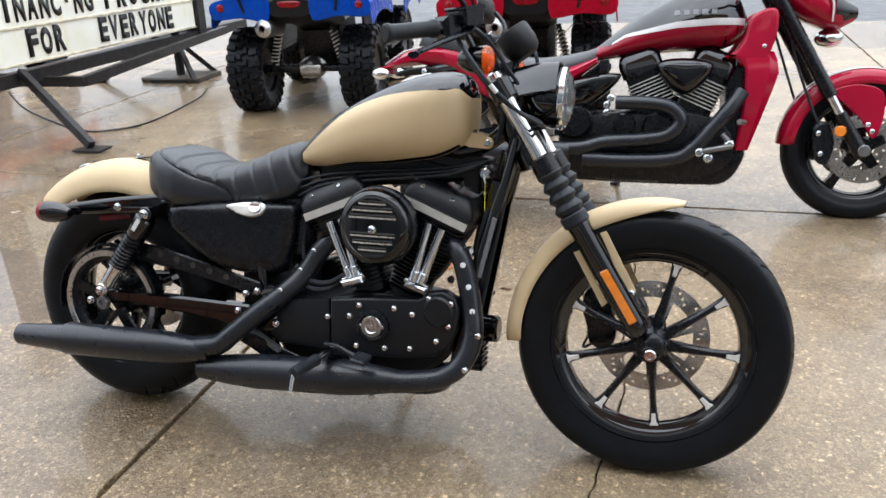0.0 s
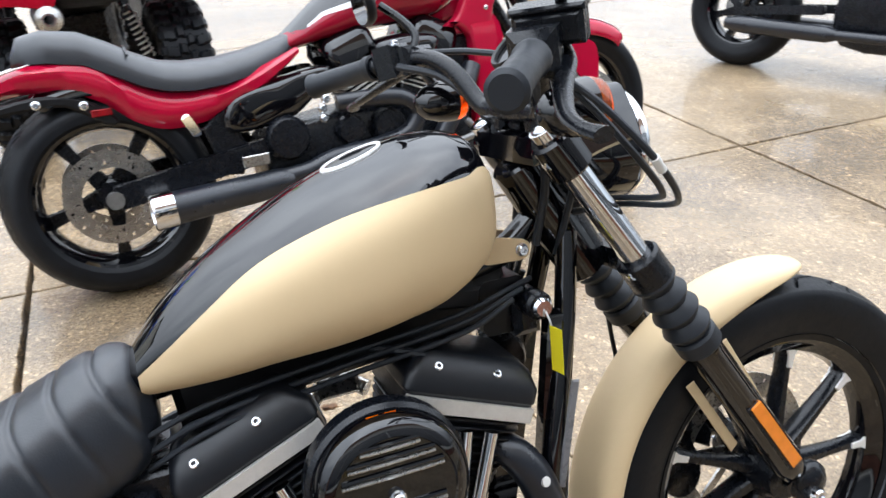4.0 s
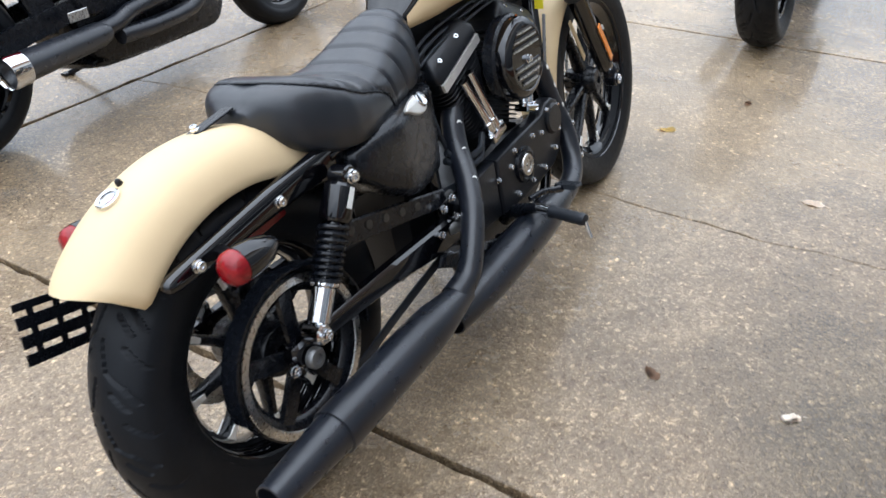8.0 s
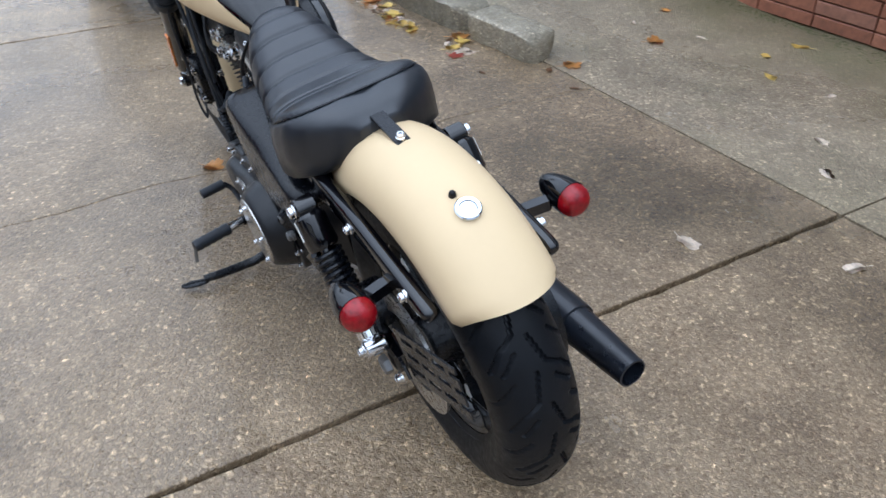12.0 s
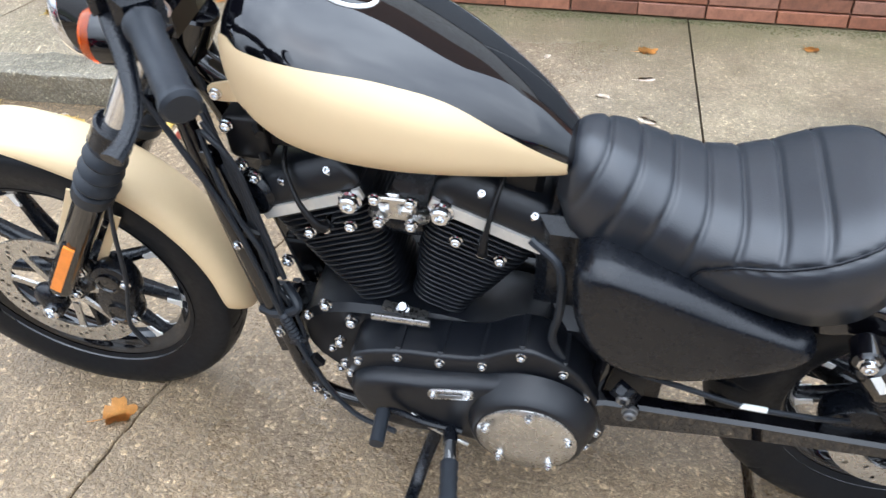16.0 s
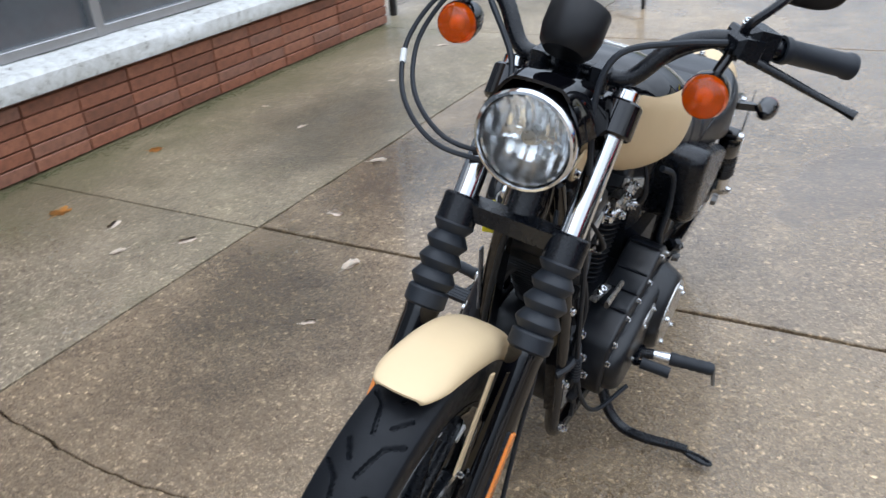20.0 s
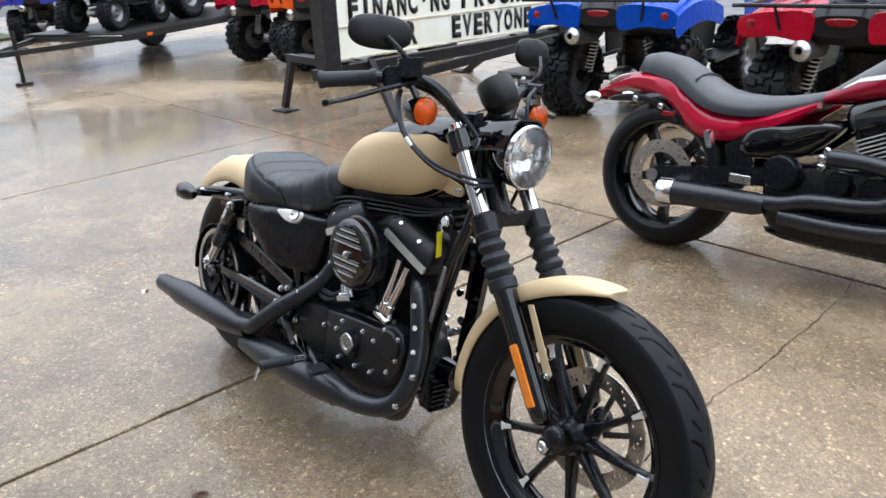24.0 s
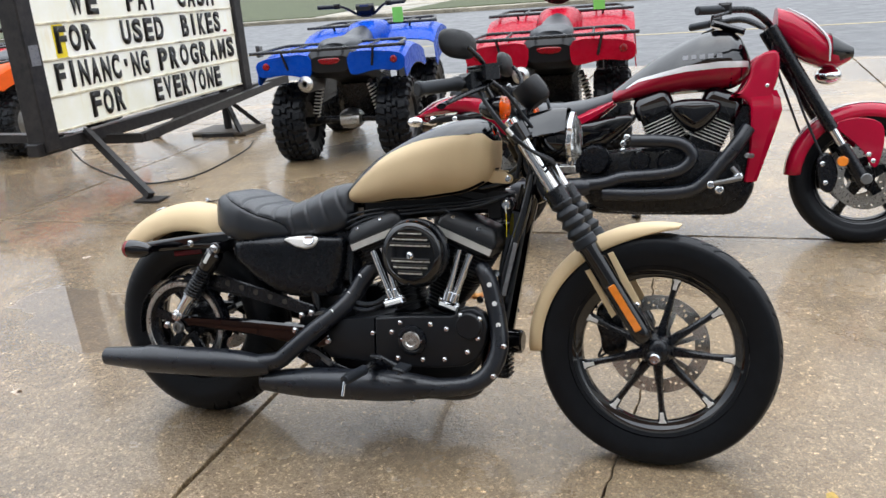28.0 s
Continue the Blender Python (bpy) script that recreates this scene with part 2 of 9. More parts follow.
MAT = {}
MAT["concrete"] = concrete_material("wet_concrete", (0.478, 0.370, 0.248), (0.312, 0.240, 0.158), 0.75, pools=((-1.85, 0.68, 0.60, 0.22, -0.45),), stains=((-0.15, -1.02, 0.55, 0.28, 0.4), (-1.3, -1.12, 0.55, 0.30, 0.1)))
MAT["walkway"] = concrete_material("walkway_concrete", (0.475, 0.398, 0.295), (0.290, 0.248, 0.172), 0.35, True, stains=((-1.75, -1.75, 0.75, 0.40, 0.3),))
MAT["old_concrete"] = concrete_material("old_kerb_concrete", (0.46, 0.42, 0.34), (0.16, 0.15, 0.11), 0.15)
MAT["joint"] = paint("joint_dirt", (0.035, 0.03, 0.024), 0.55, fine=0.6, fine_scale=200)
MAT["asphalt"] = paint("wet_asphalt", (0.080, 0.080, 0.083), 0.46, vary=0.2, rvary=0.14, scale=0.6, fine=0.5, fine_scale=160)
MAT["grass"] = paint("grass", (0.058, 0.068, 0.026), 0.9, vary=0.35, scale=3.0, fine=0.9, fine_scale=60)
MAT["moss"] = paint("moss", (0.105, 0.105, 0.045), 0.85, vary=0.4, scale=14, fine=0.9, fine_scale=180)
MAT["black_gloss"] = paint("black_gloss_paint", (0.002, 0.002, 0.003), 0.03, rvary=0.015, vary=0.2, scale=4, spec=0.72)
MAT["black_satin"] = paint("black_satin_coat", (0.004, 0.005, 0.0075), 0.27, rvary=0.08, scale=12, spec=0.37)
MAT["black_wrinkle"] = paint("black_wrinkle_coat", (0.0045, 0.0055, 0.008), 0.36, rvary=0.08, fine=0.2, fine_scale=900, scale=20, spec=0.44)
MAT["black_exhaust"] = paint("matt_black_exhaust", (0.008, 0.010, 0.015), 0.32, rvary=0.08, scale=7, vary=0.25, spec=0.58)
MAT["black_plastic"] = paint("black_plastic", (0.006, 0.006, 0.007), 0.42, rvary=0.1, fine=0.15, fine_scale=500, spec=0.3)
MAT["tyre"] = paint("tyre_rubber", (0.006, 0.007, 0.009), 0.45, rvary=0.13, vary=0.25, scale=16, fine=0.2, fine_scale=400, spec=0.2)
MAT["rubber"] = paint("soft_rubber", (0.014, 0.017, 0.022), 0.45, rvary=0.1, fine=0.15, fine_scale=600, spec=0.35)
MAT["cream"] = paint("sand_denim_paint", (0.70, 0.53, 0.315), 0.50, vary=0.035, rvary=0.05, scale=5, fine=0.05, fine_scale=1200, spec=0.32)
MAT["chrome"] = paint("chrome", (0.72, 0.73, 0.75), 0.08, metal=1.0, vary=0.05, rvary=0.04)
MAT["steel"] = paint("machined_steel", (0.55, 0.54, 0.52), 0.3, metal=1.0, vary=0.12, rvary=0.08, scale=30)
MAT["bright_cut"] = paint("bright_cut_aluminium", (0.68, 0.66, 0.62), 0.42, metal=0.45, vary=0.1, rvary=0.06, scale=40)
MAT["cast"] = paint("grey_cast_metal", (0.22, 0.22, 0.22), 0.45, metal=0.8, vary=0.2, scale=25)
MAT["amber"] = paint("amber_lens", (0.85, 0.085, 0.0), 0.12, vary=0.3, scale=50, hue=(0.95, 0.16, 0.0))
MAT["amber_clear"] = paint("clear_amber_lens", (1.0, 0.24, 0.006), 0.03, vary=0.05, rvary=0.02, trans=0.92)
MAT["signal_bowl"] = paint("lamp_bowl", (0.95, 0.88, 0.70), 0.12, metal=0.95, vary=0.1, scale=60)
MAT["signal_bulb"] = paint("lamp_bulb", (0.95, 0.80, 0.25), 0.15, vary=0.1)
MAT["reflector"] = paint("orange_reflector", (0.85, 0.24, 0.02), 0.15, vary=0.1, scale=60, coat=0.5, fine=0.4, fine_scale=500)
MAT["red_lens"] = paint("red_lens", (0.24, 0.003, 0.007), 0.08, vary=0.45, scale=55, fine=0.5, fine_scale=260)
MAT["dim_red_lens"] = paint("dim_red_lens", (0.10, 0.002, 0.004), 0.2, vary=0.3, scale=55)
MAT["spoke_cut"] = paint("machined_spoke_face", (0.86, 0.85, 0.82), 0.38, metal=0.25, vary=0.06, rvary=0.05, scale=60)
MAT["yellow_tag"] = paint("yellow_tag", (0.85, 0.72, 0.02), 0.5, vary=0.06)
MAT["white"] = paint("white_plastic", (0.75, 0.75, 0.72), 0.45, vary=0.06)
MAT["red_paint"] = paint("candy_red_paint", (0.40, 0.004, 0.030), 0.10, vary=0.1, rvary=0.04, scale=3, spec=0.4)
MAT["dark_red"] = paint("dark_red_paint", (0.26, 0.004, 0.02), 0.14, vary=0.15, rvary=0.04, scale=3, spec=0.4)
MAT["silver_stripe"] = paint("silver_stripe", (0.62, 0.6, 0.6), 0.25, vary=0.08, coat=0.5)
MAT["grey_graphic"] = paint("grey_lettering", (0.16, 0.16, 0.17), 0.3, vary=0.1)
MAT["frame_steel"] = paint("weathered_black_steel", (0.012, 0.012, 0.014), 0.5, vary=0.45, rvary=0.15, scale=14, hue=(0.022, 0.019, 0.018), spec=0.3)
MAT["leather"] = paint("black_vinyl", (0.008, 0.0105, 0.0155), 0.36, vary=0.15, rvary=0.07, scale=8, fine=0.2, fine_scale=420, spec=0.72)


def glass_material(name, rough=0.02, ior=1.3):
    """Thin clear glass: see-through, with a gloss that grows towards the rim."""
    m, nt, b = nodes_of(name)
    clear = nt.nodes.new("ShaderNodeBsdfTransparent")
    clear.inputs["Color"].default_value = (0.97, 0.98, 0.98, 1)
    shine = nt.nodes.new("ShaderNodeBsdfGlossy")
    shine.inputs["Roughness"].default_value = rough
    fres = nt.nodes.new("ShaderNodeFresnel")
    fres.inputs["IOR"].default_value = ior
    mixs = nt.nodes.new("ShaderNodeMixShader")
    nt.links.new(fres.outputs["Fac"], mixs.inputs[0])
    nt.links.new(clear.outputs["BSDF"], mixs.inputs[1])
    nt.links.new(shine.outputs["BSDF"], mixs.inputs[2])
    nt.links.new(mixs.outputs["Shader"], nt.nodes["Material Output"].inputs["Surface"])
    return m


MAT["glass"] = glass_material("clear_glass")
MAT["lamp_glass"] = glass_material("headlight_glass", 0.16, 1.5)


# ---- mesh helpers ----
def B():
    return bmesh.new()


def part(name, bm, material, parent=None, label="", sharp=38, xf=None, calc=True):
    """Links a bmesh as one mesh object under a thing or a part."""
    if xf is not None:
        bmesh.ops.transform(bm, matrix=xf, verts=bm.verts)
    if calc:
        bmesh.ops.recalc_face_normals(bm, faces=bm.faces)
    for f in bm.faces:
        f.smooth = True
    me = bpy.data.meshes.new(name)
    bm.to_mesh(me)
    bm.free()
    me.set_sharp_from_angle(angle=radians(sharp))
    for mm in material if isinstance(material, (list, tuple)) else [material]:
        me.materials.append(MAT[mm] if isinstance(mm, str) else mm)
    ob = new(name, me)
    if parent is not None:
        ob.parent = parent
    if label:
        ob["label"] = label
    return ob


def shared(name, me, parent, m, label=""):
    """A further object on a mesh that others use too."""
    ob = new(name, me)
    ob.parent = parent
    ob.matrix_basis = m
    if label:
        ob["label"] = label
    return ob


def thing(name, m, label, category, group="", kind=""):
    e = new(name)
    e.empty_display_size = 0.1
    e.matrix_basis = m
    return tagged(e, label, category, group, kind)


def ring(bm, pts):
    return [bm.verts.new(p) for p in pts]


def bridge(bm, a, b, closed=True):
    n = len(a)
    for i in range(n if closed else n - 1):
        j = (i + 1) % n
        bm.faces.new((a[i], a[j], b[j], b[i]))


def loft(bm, rings, caps=True, closed=True, loop=False):
    rs = [ring(bm, r) for r in rings]
    for a, b in zip(rs, rs[1:]):
        bridge(bm, a, b, closed)
    if loop:
        bridge(bm, rs[-1], rs[0], closed)
    elif caps:
        bm.faces.new(rs[0])
        bm.faces.new(rs[-1][::-1])
    return rs


def basis(d):
    d = Vector(d).normalized()
    u = d.cross(Vector((0, 0, 1)) if abs(d.z) < 0.9 else Vector((1, 0, 0))).normalized()
    return d, u, d.cross(u)


def circle(c, u, v, r, seg, start=0.0):
    return [Vector(c) + u * (r * math.cos(start + 2 * math.pi * i / seg)) + v * (r * math.sin(start + 2 * math.pi * i / seg)) for i in range(seg)]


def cyl(bm, p0, p1, r0, r1=None, seg=16, bev=0.0):
    d, u, v = basis(Vector(p1) - Vector(p0))
    r1 = r0 if r1 is None else r1
    if bev:
        rs = [circle(Vector(p0), u, v, r0 - bev, seg), circle(Vector(p0) + d * bev, u, v, r0, seg),
              circle(Vector(p1) - d * bev, u, v, r1, seg), circle(Vector(p1), u, v, r1 - bev, seg)]
    else:
        rs = [circle(p0, u, v, r0, seg), circle(p1, u, v, r1, seg)]
    loft(bm, rs)
    return bm


def lathe(bm, prof, o, axis, seg=24, closed_prof=False):
    """Turns a profile of (radius, distance along the axis) about the axis through o."""
    d, u, v = basis(axis)
    o = Vector(o)
    rings = []
    for r, a in prof:
        if r < 1e-6:
            rings.append([bm.verts.new(o + d * a)])
        else:
            rings.append(ring(bm, circle(o + d * a, u, v, r, seg)))
    pairs = list(zip(rings, rings[1:])) + ([(rings[-1], rings[0])] if closed_prof else [])
    for a, b in pairs:
        if len(a) == 1 and len(b) == 1:
            continue
        if len(a) == 1 or len(b) == 1:
            one, many = (a[0], b) if len(a) == 1 else (b[0], a)
            for i in range(len(many)):
                bm.faces.new((one, many[i], many[(i + 1) % len(many)]))
        else:
            bridge(bm, a, b)
    return bm


def spline(pts, n=6, closed=False):
    """Points along a smooth curve through the given ones."""
    p = [Vector(q) for q in pts]
    out = []
    m = len(p)
    for i in range(m if closed else m - 1):
        a = p[(i - 1) % m] if closed or i > 0 else p[0] * 2 - p[1]
        b, c = p[i], p[(i + 1) % m]
        d = p[(i + 2) % m] if closed or i + 2 < m else p[-1] * 2 - p[-2]
        for k in range(n):
            t = k / n
            out.append(0.5 * ((2 * b) + (c - a) * t + (2 * a - 5 * b + 4 * c - d) * t * t + (3 * b - a - 3 * c + d) * t ** 3))
    if not closed:
        out.append(p[-1])
    return out


def tube(bm, pts, r, seg=10, n=6, closed=False, caps=True, flat=1.0):
    """A tube along a smooth curve; r is one radius or one for each point."""
    if n > 1:
        path = spline(pts, n, closed)
        if isinstance(r, (list, tuple)):
            rr = [v.x for v in spline([(q, 0, 0) for q in r], n, closed)]
        else:
            rr = [r] * len(path)
    else:
        path = [Vector(q) for q in pts]
        rr = list(r) if isinstance(r, (list, tuple)) else [r] * len(path)
    m = len(path)
    rings, u = [], None
    for i, q in enumerate(path):
        a = path[(i - 1) % m] if closed or i else q
        b = path[(i + 1) % m] if closed or i + 1 < m else q
        d = (b - a).normalized()
        if u is None:
            _, u, _ = basis(d)
        u = (u - d * u.dot(d)).normalized()
        v = d.cross(u)
        rings.append([q + u * (rr[i] * math.cos(2 * math.pi * k / seg)) + v * (rr[i] * flat * math.sin(2 * math.pi * k / seg)) for k in range(seg)])
    loft(bm, rings, caps and not closed, True, closed)
    return bm


def inset(poly, d):
    """A polygon in the plane, drawn in by d."""
    n, out = len(poly), []
    area = sum(poly[i][0] * poly[(i + 1) % n][1] - poly[(i + 1) % n][0] * poly[i][1] for i in range(n))
    s = 1 if area > 0 else -1
    for i in range(n):
        a, b, c = Vector(poly[i - 1]), Vector(poly[i]), Vector(poly[(i + 1) % n])
        e, f = (b - a).normalized(), (c - b).normalized()
        ne, nf = Vector((-e.y, e.x)) * s, Vector((-f.y, f.x)) * s
        k = ne + nf
        if k.length < 1e-6:
            k = ne
        out.append(tuple(b + k.normalized() * (d / max(0.4, k.normalized().dot(ne)))))
    return out


def smooth_poly(pts, n=4):
    return [(q.x, q.y) for q in spline([(x, y, 0) for x, y in pts], n, True)]


def plate(bm, poly, a, b, bev=0.003, to=None, steps=1):
    """A plate from an outline in (x, z), from y = a to y = b, with rounded rims."""
    to = to or (lambda x, z, y: (x, y, z))
    lo, hi = min(a, b), max(a, b)
    levels = [(lo, bev)] if bev else []
    if bev:
        for k in range(1, steps + 1):
            ang = math.pi / 2 * k / steps
            levels.append((lo + bev * (1 - math.cos(ang)), bev * (1 - math.sin(ang))))
        levels += [(hi - (y - lo), i) for y, i in levels[::-1]]
    else:
        levels = [(lo, 0), (hi, 0)]
    rings = []
    for y, i in levels:
        rings.append([to(x, z, y) for x, z in (inset(poly, i) if i > 1e-6 else poly)])
    loft(bm, rings)
    return bm


def pillow(bm, poly, a, b, r, steps=6, depth=None):
    """A cushion-like cover on an outline in (x, z): flat at y = a, its rim rolled over to y = b."""
    depth = r if depth is None else depth
    s = 1 if b > a else -1
    cx, cz = sum(p[0] for p in poly) / len(poly), sum(p[1] for p in poly) / len(poly)

    def drawn(d):
        out = []
        for x, z in poly:
            ln = math.hypot(cx - x, cz - z)
            k = min(0.92, d / ln)
            out.append((x + (cx - x) * k, z + (cz - z) * k))
        return out
    rings = [[(x, a, z) for x, z in poly]]
    for k in range(steps + 1):
        t = math.pi / 2 * k / steps
        rings.append([(x, b - s * depth * (1 - math.sin(t)), z) for x, z in drawn(r * (1 - math.cos(t)))])
    rings.append([(x, b + s * 0.0015, z) for x, z in drawn(r * 1.8)])
    loft(bm, rings)
    return bm


def box(bm, c, s, bev=0.0, rot=None):
    x, y, z = (v / 2 for v in s)
    poly = [(-x, -z), (x, -z), (x, z), (-x, z)]
    start = len(bm.verts)
    plate(bm, poly, -y, y, min(bev, x * 0.9, y * 0.9, z * 0.9))
    bm.verts.ensure_lookup_table()
    m = Matrix.Translation(c) @ (rot.to_4x4() if rot is not None else Matrix())
    for vtx in bm.verts[start:]:
        vtx.co = m @ vtx.co
    return bm


def bar(bm, p0, p1, w, h, bev=0.002, up=(0, 0, 1)):
    """A square bar from p0 to p1, w wide and h high."""
    p0, p1 = Vector(p0), Vector(p1)
    d = (p1 - p0).normalized()
    s = d.cross(Vector(up))
    s = s.normalized() if s.length > 1e-4 else Vector((1, 0, 0))
    t = s.cross(d)
    rot = Matrix((s, d, t)).transposed()
    return box(bm, (p0 + p1) / 2, (w, (p1 - p0).length, h), bev, rot)


def dome(bm, c, axis, r, h, seg=16, rings=5, skirt=0.0):
    """A rounded button on a base circle."""
    prof = [(r, -skirt)] if skirt else []
    prof += [(r * math.cos(math.pi / 2 * k / rings), h * math.sin(math.pi / 2 * k / rings)) for k in range(rings)] + [(0, h)]
    return lathe(bm, [(0, -skirt)] + prof, c, axis, seg)


def egg(bm, c, rx, ry, rz, seg=20, rings=12, rot=None):
    m = Matrix.Translation(c) @ (rot.to_4x4() if rot is not None else Matrix()) @ Matrix.Diagonal((rx, ry, rz, 1))
    start = len(bm.verts)
    lathe(bm, [(math.sin(math.pi * k / rings), -math.cos(math.pi * k / rings)) if 0 < k < rings else (0, -1 if k == 0 else 1) for k in range(rings + 1)], (0, 0, 0), (0, 0, 1), seg)
    bm.verts.ensure_lookup_table()
    for vtx in bm.verts[start:]:
        vtx.co = m @ vtx.co
    return bm


MESH = {}


def bolt_mesh(r, mat):
    key = (round(r, 4), mat)
    if key not in MESH:
        bm = B()
        lathe(bm, [(0, -r * 0.4), (r * 1.25, -r * 0.4), (r * 1.25, r * 0.1), (r, r * 0.25), (r, r * 0.85), (r * 0.8, r * 1.05), (r * 0.5, r * 1.05), (r * 0.45, r * 0.6), (0, r * 0.6)], (0, 0, 0), (0, 0, 1), 10)
        ob = part("bolt", bm, mat)
        MESH[key] = ob.data
        bpy.data.objects.remove(ob)
    return MESH[key]


def bolt(parent, p, axis, r=0.007, mat="chrome", xf=None):
    m = Matrix.Translation(p) @ Vector(axis).to_track_quat("Z", "Y").to_matrix().to_4x4()
    return shared("bolt", bolt_mesh(r, mat), parent, (xf @ m) if xf is not None else m)

# ---- the setting: slabs, kerb, road, brick shop front ----
def jitter_edge(a, b, step, amp, rnd):
    a, b = Vector(a), Vector(b)
    n = max(1, int((b - a).length / step))
    nrm = Vector((-(b - a).y, (b - a).x)).normalized()
    return [tuple(a.lerp(b, i / n) + nrm * (rnd.uniform(-amp, amp) if i else 0)) for i in range(n)]


def slab_mesh(name, corners, z, depth, mat, rnd, zfun=None):
    poly = []
    for i in range(len(corners)):
        poly += jitter_edge(corners[i], corners[(i + 1) % len(corners)], 0.05, 0.0055, rnd)
    zf = zfun or (lambda x, y: z)
    bm = B()
    inner = inset(poly, 0.003)
    loft(bm, [[(x, y, zf(x, y) - depth) for x, y in poly], [(x, y, zf(x, y) - 0.003) for x, y in poly], [(x, y, zf(x, y)) for x, y in inner]])
    return bm


rnd = random.Random(4)
bm = B()
loft(bm, [[(-900, -900, -0.4), (900, -900, -0.4), (900, 900, -0.4), (-900, 900, -0.4)], [(-900, -900, -0.075), (900, -900, -0.075), (900, 900, -0.075), (-900, 900, -0.075)]])
ground = tagged(part("ground", bm, "joint"), "dark packed soil beneath the slabs, reaching the horizon", "ground", kind="structure")

XJ = [-21.6, -18.0, -14.5, -11.0, -7.35, -3.76, -0.565, 2.43, 5.45, 8.6, 12.0, 16.0]
YJ = [-1.39, 2.06, 5.5, 8.9]
pavement = thing("pavement", Matrix(), "wet tan concrete slabs with dark joints, cracks and puddles", "pavement", kind="structure")
G = 0.009
for i in range(len(XJ) - 1):
    for j in range(len(YJ) - 1):
        x0, x1, y0, y1 = XJ[i] + G, XJ[i + 1] - G, YJ[j] + G, YJ[j + 1] - G
        if i == 6 and j == 0:
            # this slab is broken across by a wandering crack
            cr = []
            n = 190
            for k in range(n + 1):
                y = y0 + (y1 - y0) * k / n
                x = 0.655 + 0.030 * math.sin(1.6 * y + 0.6) + 0.012 * math.sin(5.3 * y) + 0.022 * noise.noise(Vector((y * 4, 2.2, 0))) + 0.009 * noise.noise(Vector((y * 19, 5.2, 0))) + rnd.uniform(-0.002, 0.002)
                cr.append((x, y))
            for side in (-1, 1):
                edge = [(x + side * (0.0012 + 0.0060 * abs(noise.noise(Vector((y * 9, side * 3, 0))))), y) for x, y in cr]
                if side < 0:
                    poly = [(x0, y0)] + edge + [(x0, y1)]
                else:
                    poly = [(x1, y1)] + edge[::-1] + [(x1, y0)]
                bm = B()
                loft(bm, [[(x, y, -0.06) for x, y in poly], [(x, y, -0.003) for x, y in poly], [(x, y, 0.0) for x, y in inset(poly, 0.0025)]])
                part("slab", bm, "concrete", pavement)
            continue
        part("slab", slab_mesh("slab", [(x0, y0), (x1, y0), (x1, y1), (x0, y1)], 0.0, 0.06, "concrete", rnd), "concrete", pavement)


def walk_z(x, y):
    """The walkway climbs beside the broken kerb."""
    t = min(1.0, max(0.0, (x - 0.75) / 1.1)) * min(1.0, max(0.0, (-1.42 - y) / 0.22))
    return 0.10 * t * t * (3 - 2 * t)


walkway = thing("walkway", Matrix(), "worn mossy concrete walkway along the shop front", "walkway", kind="structure")
WX = [-12.0, -7.35, -3.76, -0.565, 2.43, 5.45, 9.0, 13.0]
for i in range(len(WX) - 1):
    x0, x1, y0, y1 = WX[i] + 0.0045, WX[i + 1] - 0.0045, -2.95, -1.39 - 0.006
    if x1 < -3.5:
        y0 = -12.0
    bm = B()
    nx, ny = 30, 16
    grid = [[bm.verts.new((x0 + (x1 - x0) * a / nx, y0 + (y1 - y0) * b / ny, walk_z(x0 + (x1 - x0) * a / nx, y0 + (y1 - y0) * b / ny) - (0.005 if a in (0, nx) or b == ny else 0))) for b in range(ny + 1)] for a in range(nx + 1)]
    for a in range(nx):
        for b in range(ny):
            bm.faces.new((grid[a][b], grid[a + 1][b], grid[a + 1][b + 1], grid[a][b + 1]))
    low = [bm.verts.new((v.co.x, v.co.y, -0.07)) for v in (grid[0][0], grid[nx][0], grid[nx][ny], grid[0][ny])]
    rim = [[grid[a][0] for a in range(nx + 1)], [grid[nx][b] for b in range(ny + 1)], [grid[a][ny] for a in range(nx, -1, -1)], [grid[0][b] for b in range(ny, -1, -1)]]
    for k in range(4):
        bm.faces.new(rim[k][::-1] + [low[k], low[(k + 1) % 4]])
    part("slab", bm, "walkway", walkway)

